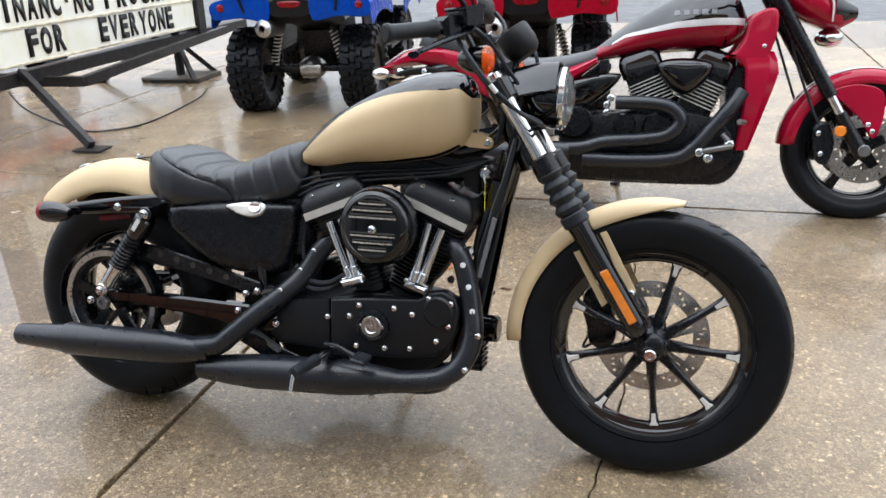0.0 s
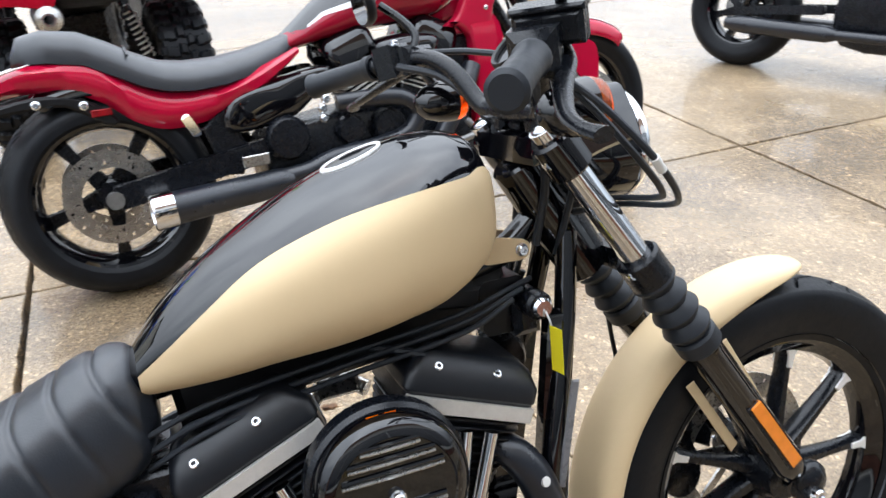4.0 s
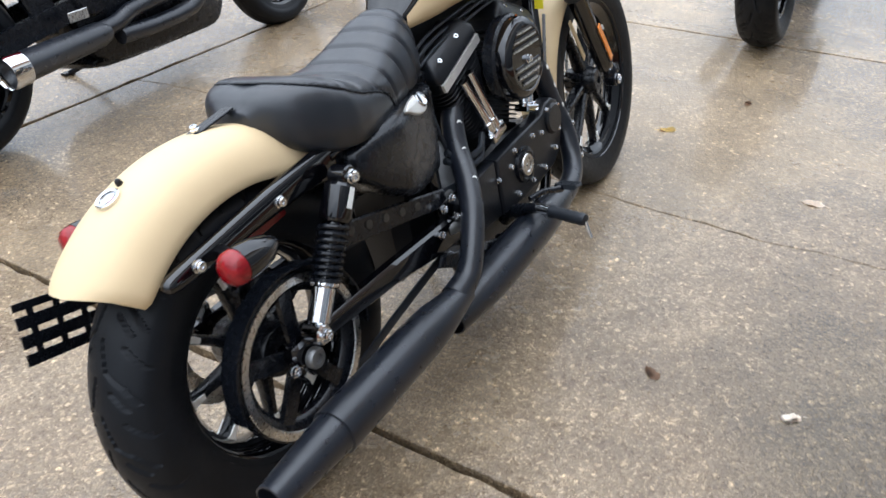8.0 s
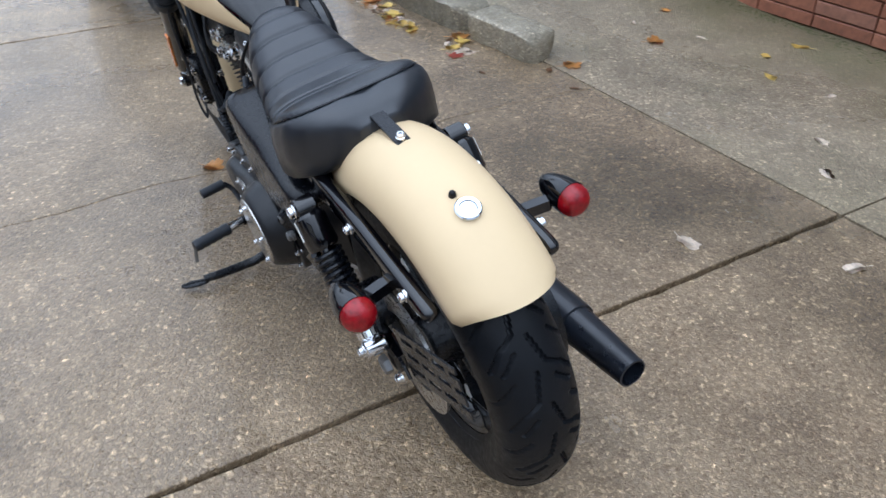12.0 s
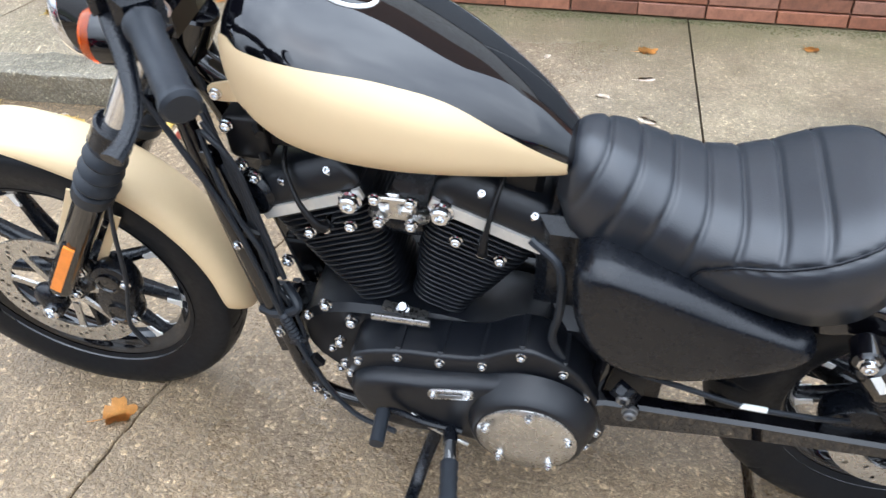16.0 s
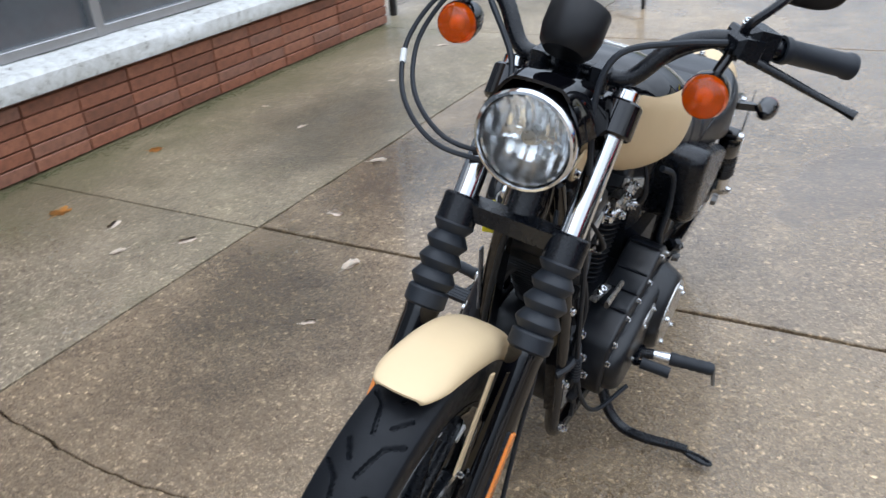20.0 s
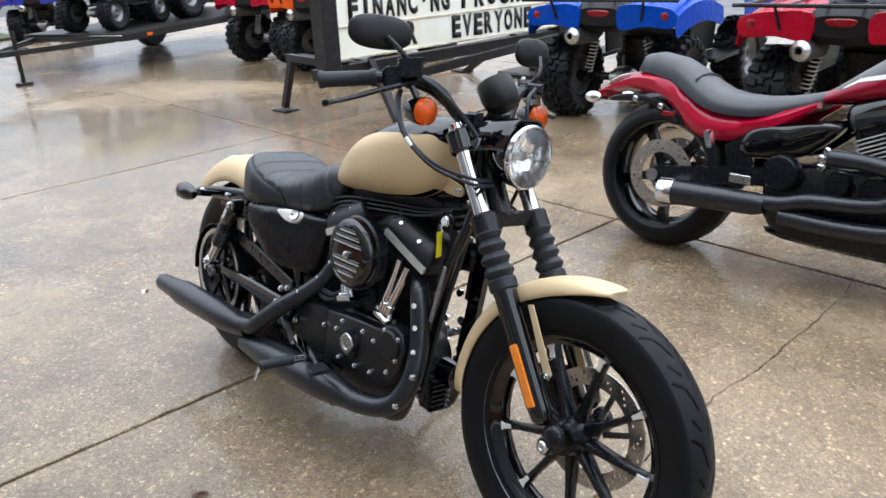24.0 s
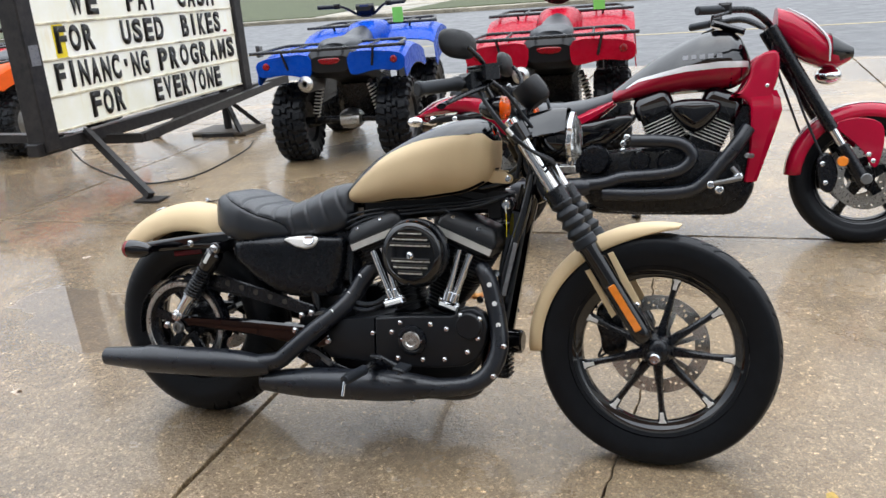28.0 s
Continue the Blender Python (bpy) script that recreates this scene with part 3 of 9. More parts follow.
# the broken kerb: worn, pitted stones end to end
kerb = thing("kerb", Matrix(), "crumbling weathered concrete kerb with broken ends", "kerb", kind="structure")
kx = 0.95
for k, ln in enumerate([0.50, 1.75, 2.2, 2.4, 2.4]):
    yc = -1.385 + 0.075 * (kx - 0.95)
    if kx > 3:
        yc = -1.24
    near = kx < 3
    rings = []
    n = int(ln / (0.012 if near else 0.08))
    m = 30 if near else 14
    skew0, skew1 = rnd.uniform(-0.05, 0.05), rnd.uniform(-0.05, 0.05)
    for i in range(n + 1):
        u = i / n
        x = kx + 0.014 + (ln - 0.028) * u
        endw = min(1.0, min(u, 1 - u) * ln / 0.055)
        w = 0.105 * (0.62 + 0.38 * math.sqrt(1 - (1 - endw) ** 2))
        h = 0.125 * (0.66 + 0.34 * math.sqrt(1 - (1 - endw) ** 2))
        y = yc + (0 if kx > 3 else 0.075 * (x - kx))
        sec = []
        for q in range(m + 1):
            v = -1 + 2 * q / m
            a = math.copysign(min(1.0, abs(v) / 0.52), v)
            top = 1.0 if abs(v) < 0.52 else 1 - (abs(v) - 0.52) / 0.48 * 1.25
            edge = max(0.0, 1 - abs(abs(v) - 0.52) / 0.16)
            p = Vector((x * 9, (y + a * w) * 9, top * h * 9 + 7.7 * k))
            big, fine = noise.noise(p), noise.noise(p * 3.7)
            chip = max(0.0, noise.noise(p * 0.8 + Vector((3.1, 0, 0))) - 0.05)
            out = 0.010 * big + 0.006 * fine - 0.024 * chip * (0.35 + edge) - 0.004 * edge
            lean = (skew0 * (1 - u) ** 8 + skew1 * u ** 8) * a
            sec.append((x + lean + 0.010 * fine * (1 - endw), y + a * (w + out - 0.022 * max(0.0, 1 - top)), max(-0.03, top * h + (out if top > 0.2 else 0))))
        rings.append(sec)
    bm = B()
    loft(bm, rings)
    part("kerb_stone", bm, "old_concrete", kerb, sharp=50)
    kx += ln

# road, grass and the far side
bm = B()
box(bm, (0, 16.9, -0.055), (400, 15.8, 0.05), 0.01)
tagged(part("road", bm, "asphalt"), "wide wet grey asphalt road", "road", kind="structure")
bm = B()
box(bm, (0, 13.4, -0.027), (400, 0.11, 0.006))
tagged(part("road_line", bm, paint("worn_yellow_line", (0.45, 0.36, 0.2), 0.5, vary=0.3)), "worn pale painted line along the road", "road marking", kind="structure")
bm = B()
box(bm, (0, 25.05, 0.0), (400, 0.5, 0.2), 0.02)
tagged(part("far_kerb", bm, "old_concrete"), "pale concrete kerb beyond the road", "kerb", kind="structure")
bm = B()
for x0, x1 in ((-160, -13.0), (-9.6, 4.5), (9.0, 120)):
    box(bm, ((x0 + x1) / 2, 45.3, 0.03), (x1 - x0, 40, 0.2), 0.02)
tagged(part("lawn", bm, "grass"), "green autumn lawn with fallen leaves beyond the road", "lawn", kind="structure")
bm = B()
for x0, x1 in ((-13.0, -9.6), (4.5, 9.0)):
    box(bm, ((x0 + x1) / 2, 45.3, 0.02), (x1 - x0 - 0.02, 40, 0.18), 0.02)
tagged(part("far_driveway", bm, "old_concrete"), "pale concrete driveway across the road", "driveway", kind="structure")

# brick shop front
MAT["brick"], nt, b = nodes_of("red_brown_brick")
info = nt.nodes.new("ShaderNodeObjectInfo")
bc = ramp_node(nt, info.outputs["Random"], [(0.0, (0.20, 0.080, 0.046)), (0.35, (0.29, 0.108, 0.058)), (0.7, (0.35, 0.140, 0.078)), (1.0, (0.25, 0.120, 0.080))])
bn = noise_node(nt, 22, 6, 0.7)
bb = ramp_node(nt, bn.outputs["Fac"], [(0.28, (0.5, 0.5, 0.52)), (0.7, (1.2, 1.18, 1.15))])
nt.links.new(mix_node(nt, 1.0, bc.outputs["Color"], bb.outputs["Color"], "MULTIPLY"), b.inputs["Base Color"])
b.inputs["Roughness"].default_value = 0.55
bump_node(nt, b, noise_node(nt, 130, 4, 0.7).outputs["Fac"], 0.35, 0.003)
MAT["mortar"] = paint("mortar", (0.26, 0.165, 0.115), 0.85, vary=0.3, scale=20, fine=0.6, fine_scale=150)
MAT["peeling"], nt, b = nodes_of("peeling_white_paint")
pn = noise_node(nt, 16, 7, 0.75, distort=0.5)
pr = ramp_node(nt, pn.outputs["Fac"], [(0.33, (0.14, 0.12, 0.10)), (0.41, (0.55, 0.54, 0.5)), (0.6, (0.74, 0.74, 0.72))])
nt.links.new(pr.outputs["Color"], b.inputs["Base Color"])
b.inputs["Roughness"].default_value = 0.5
bump_node(nt, b, pn.outputs["Fac"], 0.5, 0.006)

WALL = Matrix.Translation((-3.86, -2.86, 0)) @ Matrix.Rotation(math.atan2(0.11, 4.86), 4, "Z")
wall = thing("wall_south", WALL, "low red-brown brick wall under a white sill", "brick wall", kind="structure")
bm = B()
box(bm, (4.9, -0.16, 0.16), (9.8, 0.26, 0.42))
part("mortar_core", bm, "mortar", wall)
bm = B()
box(bm, (0.33, -0.16, 1.75), (0.62, 0.26, 3.6))
part("pier_core", bm, "mortar", wall)
# bricks of the low wall
BL, BH = 0.322, 0.067


def brick_mesh(w, h, d):
    bm = B()
    box(bm, (0, 0, 0), (w, d, h), 0.004)
    ob = part("brick", bm, "brick")
    me = ob.data
    bpy.data.objects.remove(ob)
    return me


long_brick = [brick_mesh(BL - 0.007, BH - 0.007, 0.05), brick_mesh(BL / 2 - 0.007, BH - 0.007, 0.05)]
small_brick = brick_mesh(0.197, 0.058, 0.05)
BRICKS = []
for row in range(5):
    z = 0.034 + 0.004 + row * BH
    x = 0.0
    while x < 7.2:
        w = BL
        BRICKS.append((long_brick[0], x + w / 2 + rnd.uniform(-0.002, 0.002), -0.022 + rnd.uniform(-0.004, 0.003), z))
        x += w
for row in range(22):
    z = 0.36 + 0.04 + row * 0.067
    for k in range(3):
        x = 0.105 + k * 0.207 + (0.1 if row % 2 else 0)
        if x < 0.66:
            BRICKS.append((small_brick, x, -0.020 + rnd.uniform(-0.003, 0.003), z))

# sill, frames and glass above
sill = tagged(new("window_sill_ledge"), "thick white painted sill with peeling flaking paint", "window sill", kind="structure")
sill.matrix_basis = WALL
bm = B()
rings = []
for i in range(61):
    x = 0.64 + 9.2 * i / 60
    o = [rnd.uniform(-0.004, 0.004) for _ in range(8)]
    rings.append([(x, 0.075 + o[0], 0.372), (x, 0.085 + o[1], 0.40), (x, 0.082 + o[2], 0.455), (x, 0.06 + o[3], 0.475), (x, -0.06, 0.50 + o[4]), (x, -0.3, 0.51), (x, -0.3, 0.372)])
loft(bm, rings)
part("ledge", bm, "peeling", sill)
shop = tagged(new("window_1"), "dark shop windows in aluminium frames above the sill", "shop window", kind="structure")
shop.matrix_basis = WALL
bm = B()
for x in (0.68, 2.6, 4.5, 6.4, 8.3, 9.78):
    box(bm, (x, -0.12, 1.65), (0.06, 0.09, 2.3), 0.004)
for z in (0.53, 2.78):
    box(bm, (5.2, -0.12, z), (9.2, 0.085, 0.05), 0.004)
part("window_frame", bm, paint("aluminium", (0.42, 0.42, 0.42), 0.35, metal=0.8, vary=0.1), shop)
MAT["pane"] = paint("dark_window_pane", (0.07, 0.08, 0.09), 0.03, rvary=0.01, vary=0.1, coat=1.0, spec=1.0)
for x0, x1 in ((0.71, 2.57), (2.63, 4.47), (4.53, 6.37), (6.43, 8.27), (8.33, 9.75)):
    bm = B()
    box(bm, ((x0 + x1) / 2, -0.13, 1.655), (x1 - x0, 0.012, 2.2))
    part("pane", bm, "pane", shop)
bm = B()
box(bm, (4.9, -0.2, 3.4), (9.8, 0.3, 1.2), 0.01)
fascia = part("wall_fascia", bm, "peeling")
fascia.matrix_basis = WALL
tagged(fascia, "pale painted fascia above the shop windows", "wall", kind="structure")
bm = B()
box(bm, (4.9, -3.4, 3.4), (9.8, 6.0, 6.8), 0.02)
core = part("wall_building", bm, "mortar")
core.matrix_basis = WALL
tagged(core, "plain rendered body of the shop building", "building", kind="structure")
# moss along the foot of the wall
bm = B()
for k in range(3200):
    x = rnd.uniform(-3.8, 3.0)
    y = -2.85 + (x + 3.86) * 0.0226 + 0.012 + abs(rnd.gauss(0, 0.045)) * (0.4 + 1.2 * max(0.0, 0.5 + noise.noise(Vector((x * 2.2, 1.0, 0)))))
    s = rnd.uniform(0.002, 0.008)
    v = [bm.verts.new((x + s * math.cos(a) * rnd.uniform(0.6, 1.3), y + s * math.sin(a) * rnd.uniform(0.6, 1.3), walk_z(x, y) + 0.0015)) for a in (0, 1.2, 2.5, 3.8, 5.0)]
    top = bm.verts.new((x, y, walk_z(x, y) + s * 0.35 + 0.002))
    for a in range(5):
        bm.faces.new((v[a], v[(a + 1) % 5], top))
tagged(part("moss", bm, "moss"), "green moss creeping out from the wall foot", "moss", kind="stuff")


# grass verge past the end of the slabs, with a path and a low white post
bm = B()
for x0, x1, y0, y1 in ((-18.1, -13.75, -14.0, 2.1), (-18.1, -14.9, 2.1, 3.3), (-40.0, -19.4, -14.0, 3.3)):
    box(bm, ((x0 + x1) / 2, (y0 + y1) / 2, 0.0), (x1 - x0, y1 - y0, 0.08), 0.02)
tagged(part("grass_verge", bm, "grass"), "green grass verge at the end of the concrete yard", "grass", kind="structure")
bm = B()
box(bm, (-18.75, -5.4, 0.0), (1.26, 17.4, 0.06), 0.01)
tagged(part("side_path", bm, "old_concrete"), "pale concrete path across the verge", "path", kind="structure")
bm = B()
cyl(bm, (-16.56, 2.28, 0.02), (-16.56, 2.28, 0.72), 0.06, seg=16, bev=0.01)
tagged(part("marker_post", bm, "white"), "short white marker post standing in the grass", "post")
# ---- the sand-coloured motorcycle ----
BIKE = Matrix.Translation((0, 0.034, 0)) @ Matrix.Rotation(radians(-0.87), 4, "Z") @ Matrix.Rotation(radians(-12), 4, "X")
moto = thing("motorcycle", BIKE, "sand and black cruiser motorcycle leaning on its side stand", "motorcycle")
AX = Vector((-0.525, 0, 0.851)).normalized()
PIV = Vector((0.42, 0, 0.85))
STEER = Matrix.Translation(PIV) @ Matrix.Rotation(radians(2), 4, AX) @ Matrix.Translation(-PIV)
YAX = (0, 1, 0)


def groove_front(s, v, per=0.118):
    """How deep the tread is cut at s along and v across, in metres."""
    depth = 0.0
    for side, shift in ((1, 0.0), (-1, per / 2)):
        q = (s + shift) % per
        for (s0, v0), (s1, v1) in (((0.012, 0.005), (0.058, 0.019)), ((0.058, 0.019), (0.076, 0.040)), ((0.088, 0.014), (0.112, 0.030))):
            a, b2, p = Vector((s0, v0 * side)), Vector((s1, v1 * side)), Vector((q, v))
            t = max(0.0, min(1.0, (p - a).dot(b2 - a) / (b2 - a).length_squared))
            if (p - a.lerp(b2, t)).length < 0.0022:
                depth = 0.0045
    return depth


def groove_rear(s, v, per=0.125):
    depth = 0.0
    for side, shift in ((1, 0.0), (-1, per / 2)):
        q = (s + shift) % per
        for (s0, v0), (s1, v1) in (((0.010, 0.004), (0.062, 0.018)), ((0.062, 0.018), (0.080, 0.044)), ((0.080, 0.044), (0.108, 0.064)), ((0.092, 0.026), (0.120, 0.050)), ((0.018, 0.044), (0.046, 0.069))):
            a, b2, p = Vector((s0, v0 * side)), Vector((s1, v1 * side)), Vector((q, v))
            t = max(0.0, min(1.0, (p - a).dot(b2 - a) / (b2 - a).length_squared))
            if (p - a.lerp(b2, t)).length < 0.0030:
                depth = 0.0055
    return depth


def tyre_mesh(R, width, bead, groove, seg=860, crown=0.075):
    """A tyre about the y axis with its tread cut in."""
    hw = width / 2
    prof = []
    n = 46
    for k in range(n + 1):
        v = -hw * 0.93 + 1.86 * hw * k / n
        prof.append((R - crown + math.sqrt(max(0, crown ** 2 - (v * 0.92) ** 2)), v))
    edge = prof[-1]
    sideR = [(edge[0] - 0.012, hw * 0.985), (edge[0] - 0.026, hw), (edge[0] - 0.042, hw * 0.985), (bead + 0.018, hw * 0.86), (bead + 0.012, hw * 0.84), (bead + 0.004, hw * 0.78), (bead - 0.006, hw * 0.70)]
    full = [(r, -y) for r, y in sideR[::-1]] + prof + sideR
    bm = B()
    rings = []
    for i in range(seg):
        a = 2 * math.pi * i / seg
        ca, sa = math.cos(a), math.sin(a)
        pts = []
        for k, (r, y) in enumerate(full):
            if len(sideR) <= k < len(sideR) + n + 1:
                r -= groove(a * R, y)
            pts.append((r * ca, y, r * sa))
        rings.append(pts)
    loft(bm, rings, caps=False, closed=False, loop=True)
    return bm


def annulus(bm, r0, r1, y, th, seg=120, holes=(), radial=5):
    """A drilled disc about the y axis; holes: (radial cell, every nth cell, offset)."""
    rr = [r0 + (r1 - r0) * k / radial for k in range(radial + 1)]
    out = set()
    for row, every, off in holes:
        out |= {(i, row) for i in range(off, seg, every)}
    for yy in (y - th / 2, y + th / 2):
        g = [[bm.verts.new((r * math.cos(2 * math.pi * i / seg), yy, r * math.sin(2 * math.pi * i / seg))) for r in rr] for i in range(seg)]
        for i in range(seg):
            for k in range(radial):
                if (i, k) not in out:
                    bm.faces.new((g[i][k], g[(i + 1) % seg][k], g[(i + 1) % seg][k + 1], g[i][k + 1]))
    for r in (r0, r1):
        a = [bm.verts.new((r * math.cos(2 * math.pi * i / seg), y - th / 2, r * math.sin(2 * math.pi * i / seg))) for i in range(seg)]
        c = [bm.verts.new((r * math.cos(2 * math.pi * i / seg), y + th / 2, r * math.sin(2 * math.pi * i / seg))) for i in range(seg)]
        bridge(bm, a, c)
    return bm


def cast_wheel(name, centre, xf, R, width, bead, groove, hub_r, hub_w, turn, label):
    at = xf @ Matrix.Translation(centre)
    bm = B()
    lathe(bm, [(0.012, -hub_w), (hub_r * 0.75, -hub_w), (hub_r * 0.82, -hub_w + 0.008), (hub_r * 0.85, -hub_w * 0.6), (hub_r, -hub_w * 0.35), (hub_r, hub_w * 0.35), (hub_r * 0.85, hub_w * 0.6), (hub_r * 0.82, hub_w - 0.008), (hub_r * 0.75, hub_w), (0.012, hub_w)], (0, 0, 0), YAX, 32, True)
    wheel = part(name, bm, "black_satin", moto, label)
    wheel.matrix_basis = at
    part("tyre", tyre_mesh(R, width, bead, groove), "tyre", wheel, "black treaded rubber tyre", sharp=50)
    rw = width * 0.36
    bm = B()
    lathe(bm, [(bead + 0.006, -rw - 0.006), (bead + 0.008, -rw + 0.001), (bead - 0.008, -rw + 0.004), (bead - 0.016, -rw + 0.012), (bead - 0.030, -rw * 0.45), (bead - 0.034, 0), (bead - 0.030, rw * 0.45), (bead - 0.016, rw - 0.012), (bead - 0.008, rw - 0.004), (bead + 0.008, rw - 0.001), (bead + 0.006, rw + 0.006), (bead + 0.002, rw), (bead - 0.010, 0), (bead + 0.002, -rw)], (0, 0, 0), YAX, 96, True)
    part("rim", bm, "black_gloss", wheel, "gloss black cast rim")
    bm = B()
    r1 = bead - 0.026
    rings = []
    for k in range(9):
        u = k / 8
        r = hub_r * 0.7 + (r1 - hub_r * 0.7) * u
        w = 0.0150 - 0.0065 * math.sin(u * math.pi * 0.75) + 0.004 * max(0, u - 0.8) * 5
        t = 0.021 - 0.009 * u
        rings.append([(r, y, z) for y, z in ((-t, -w * 0.55), (-t * 0.55, -w), (t * 0.55, -w), (t, -w * 0.55), (t, w * 0.55), (t * 0.55, w), (-t * 0.55, w), (-t, w * 0.55))])
    loft(bm, rings)
    first = part("spoke", bm, "black_satin", wheel)
    tips = []
    for s in (-1, 1):
        bm = B()
        plate(bm, [(r1 - 0.034, -0.0050), (r1 - 0.012, -0.0065), (r1 + 0.004, -0.0165), (r1 + 0.004, 0.0165), (r1 - 0.012, 0.0065), (r1 - 0.034, 0.0050)], s * 0.0135, s * 0.0175, 0.0006, to=lambda x, z, y: (x, y, z))
        tips.append(part("spoke_tip", bm, "spoke_cut", wheel, "bright machined spoke tip"))
    for k in range(9):
        rot = Matrix.Rotation(radians(turn + 40 * k), 4, "Y")
        if k:
            shared("spoke", first.data, wheel, rot)
            for tip in tips:
                shared("spoke_tip", tip.data, wheel, rot, "bright machined spoke tip")
        else:
            first.matrix_basis = rot
            for tip in tips:
                tip.matrix_basis = rot
    return wheel


FA, RA = Vector((0.777, 0, 0.331)), Vector((-0.750, 0, 0.325))
fw = cast_wheel("front_wheel", FA, STEER, 0.337, 0.104, 0.2425, groove_front, 0.048, 0.052, 4, "narrow front wheel with nine black cast spokes")
rw_ = cast_wheel("rear_wheel", RA, Matrix(), 0.325, 0.152, 0.206, groove_rear, 0.062, 0.070, 17, "wide rear wheel with black cast spokes")
# front brake disc and its carrier on the wheel
bm = B()
annulus(bm, 0.105, 0.147, 0.066, 0.005, 120, [(1, 8, 0), (3, 8, 4), (2, 8, 2)])
part("brake_disc", bm, "steel", fw, "drilled steel front brake disc")
for k in range(7):
    a = 2 * math.pi * k / 7
    bm = B()
    bar(bm, (0.035 * math.cos(a), 0.062, 0.035 * math.sin(a)), (0.108 * math.cos(a + 0.25), 0.065, 0.108 * math.sin(a + 0.25)), 0.014, 0.005, 0.001, up=(0, 1, 0))
    part("disc_carrier_arm", bm, "steel", fw)
bm = B()
annulus(bm, 0.085, 0.132, 0.098, 0.006, 120, [(1, 10, 0), (3, 10, 5)])
part("brake_disc", bm, "steel", rw_, "drilled steel rear brake disc")
# rear pulley with its pale rim, right side
bm = B()
lathe(bm, [(0.118, -0.092), (0.150, -0.094), (0.156, -0.098), (0.156, -0.124), (0.150, -0.126), (0.134, -0.122), (0.122, -0.116), (0.116, -0.108)], (0, 0, 0), YAX, 72, True)
part("drive_pulley", bm, "black_satin", rw_)
bm = B()
lathe(bm, [(0.1345, -0.1260), (0.137, -0.1285), (0.151, -0.1285), (0.152, -0.126), (0.142, -0.124)], (0, 0, 0), YAX, 72, True)
part("pulley_rim", bm, "steel", rw_, "bare metal pulley rim with small rivets")
for k in range(5):
    bm = B()
    a = 2 * math.pi * k / 5 + 0.3
    bar(bm, (0.03 * math.cos(a), -0.108, 0.03 * math.sin(a)), (0.132 * math.cos(a), -0.112, 0.132 * math.sin(a)), 0.030, 0.012, 0.003, up=(0, 1, 0))
    part("pulley_spoke", bm, "black_satin", rw_)

# front fork
FD = Vector((0.535, 0, -0.845))


def leg(z, y, off=0.0):
    """A point on a fork leg at height z; off: ahead of the leg."""
    return Vector((0.370 + 0.633 * (0.978 - z) + off, y, z))


for s in (-1, 1):
    y = 0.091 * s
    bm = B()
    cyl(bm, leg(0.985, y), leg(0.735, y), 0.0205, seg=24)
    tb = part("fork_tube", bm, "chrome", moto, "bright chrome fork tube", xf=STEER)
    bm = B()
    dome(bm, leg(0.985, y), -FD, 0.017, 0.006, 16, 3, 0.01)
    part("fork_cap", bm, "chrome", moto, xf=STEER)
    # rubber gaiter: concertina rings
    prof = []
    n = 4
    L = 0.124
    for k in range(n):
        a = L * k / n
        w = 0.033 + 0.005 * k / n
        prof += [(w - 0.009, a), (w - 0.001, a + L / n * 0.40), (w, a + L / n * 0.50), (w - 0.001, a + L / n * 0.60), (w - 0.009, a + L / n * 0.97)]
    prof = [(0.021, -0.012), (0.028, -0.012), (0.029, 0)] + prof + [(0.031, L), (0.034, L + 0.004), (0.034, L + 0.026), (0.030, L + 0.030), (0.021, L + 0.030)]
    bm = B()
    lathe(bm, prof, leg(0.764, y), FD, 28)
    part("fork_gaiter", bm, "rubber", moto, "ribbed black rubber fork gaiter", xf=STEER, sharp=25)
    bm = B()
    top, low = leg(0.644, y), leg(0.372, y)
    lathe(bm, [(0.02, 0), (0.0285, 0.002), (0.0285, 0.02), (0.0275, 0.024), (0.0275, 0.290), (0.024, 0.313), (0.012, 0.325), (0, 0.328)], top, FD, 24)
    part("fork_slider", bm, "black_gloss", moto, "gloss black lower fork leg", xf=STEER)
    bm = B()
    cyl(bm, (0.777, 0.078 * s, 0.331), (0.777, 0.112 * s, 0.331), 0.021, seg=20, bev=0.003)
    egg(bm, (0.785, 0.091 * s, 0.350), 0.030, 0.0215, 0.033, 16, 10)
    part("axle_clamp", bm, "black_satin", moto, xf=STEER)
    bm = B()
    lathe(bm, [(0, 0), (0.0155, 0), (0.0155, 0.008), (0.013, 0.011), (0.009, 0.011), (0.008, 0.004), (0, 0.004)], (0.777, 0.112 * s, 0.331), (0, s, 0), 12)
    part("axle_nut", bm, "chrome", moto, xf=STEER)
    # reflector on the slider
    a, b2 = leg(0.530, 0.119 * s, 0.003), leg(0.408, 0.119 * s, 0.003)
    bm = B()
    bar(bm, a, b2, 0.020, 0.006, 0.002, up=(0, 1, 0))
    rf = part("reflector", bm, "reflector", moto, "long orange reflector in a dark bezel", xf=STEER)
    bm = B()
    d = (b2 - a).normalized() * 0.002
    bar(bm, a - d + Vector((0, -0.003 * s, 0)), b2 + d + Vector((0, -0.003 * s, 0)), 0.0222, 0.005, 0.002, up=(0, 1, 0))
    part("bezel", bm, "black_satin", rf)
    bolt(moto, leg(0.770, 0.100 * s, -0.026), (-0.3, s, 0), 0.0085, xf=STEER)
    bolt(moto, leg(0.940, 0.096 * s, -0.026), (-0.3, s, 0), 0.0085, xf=STEER)
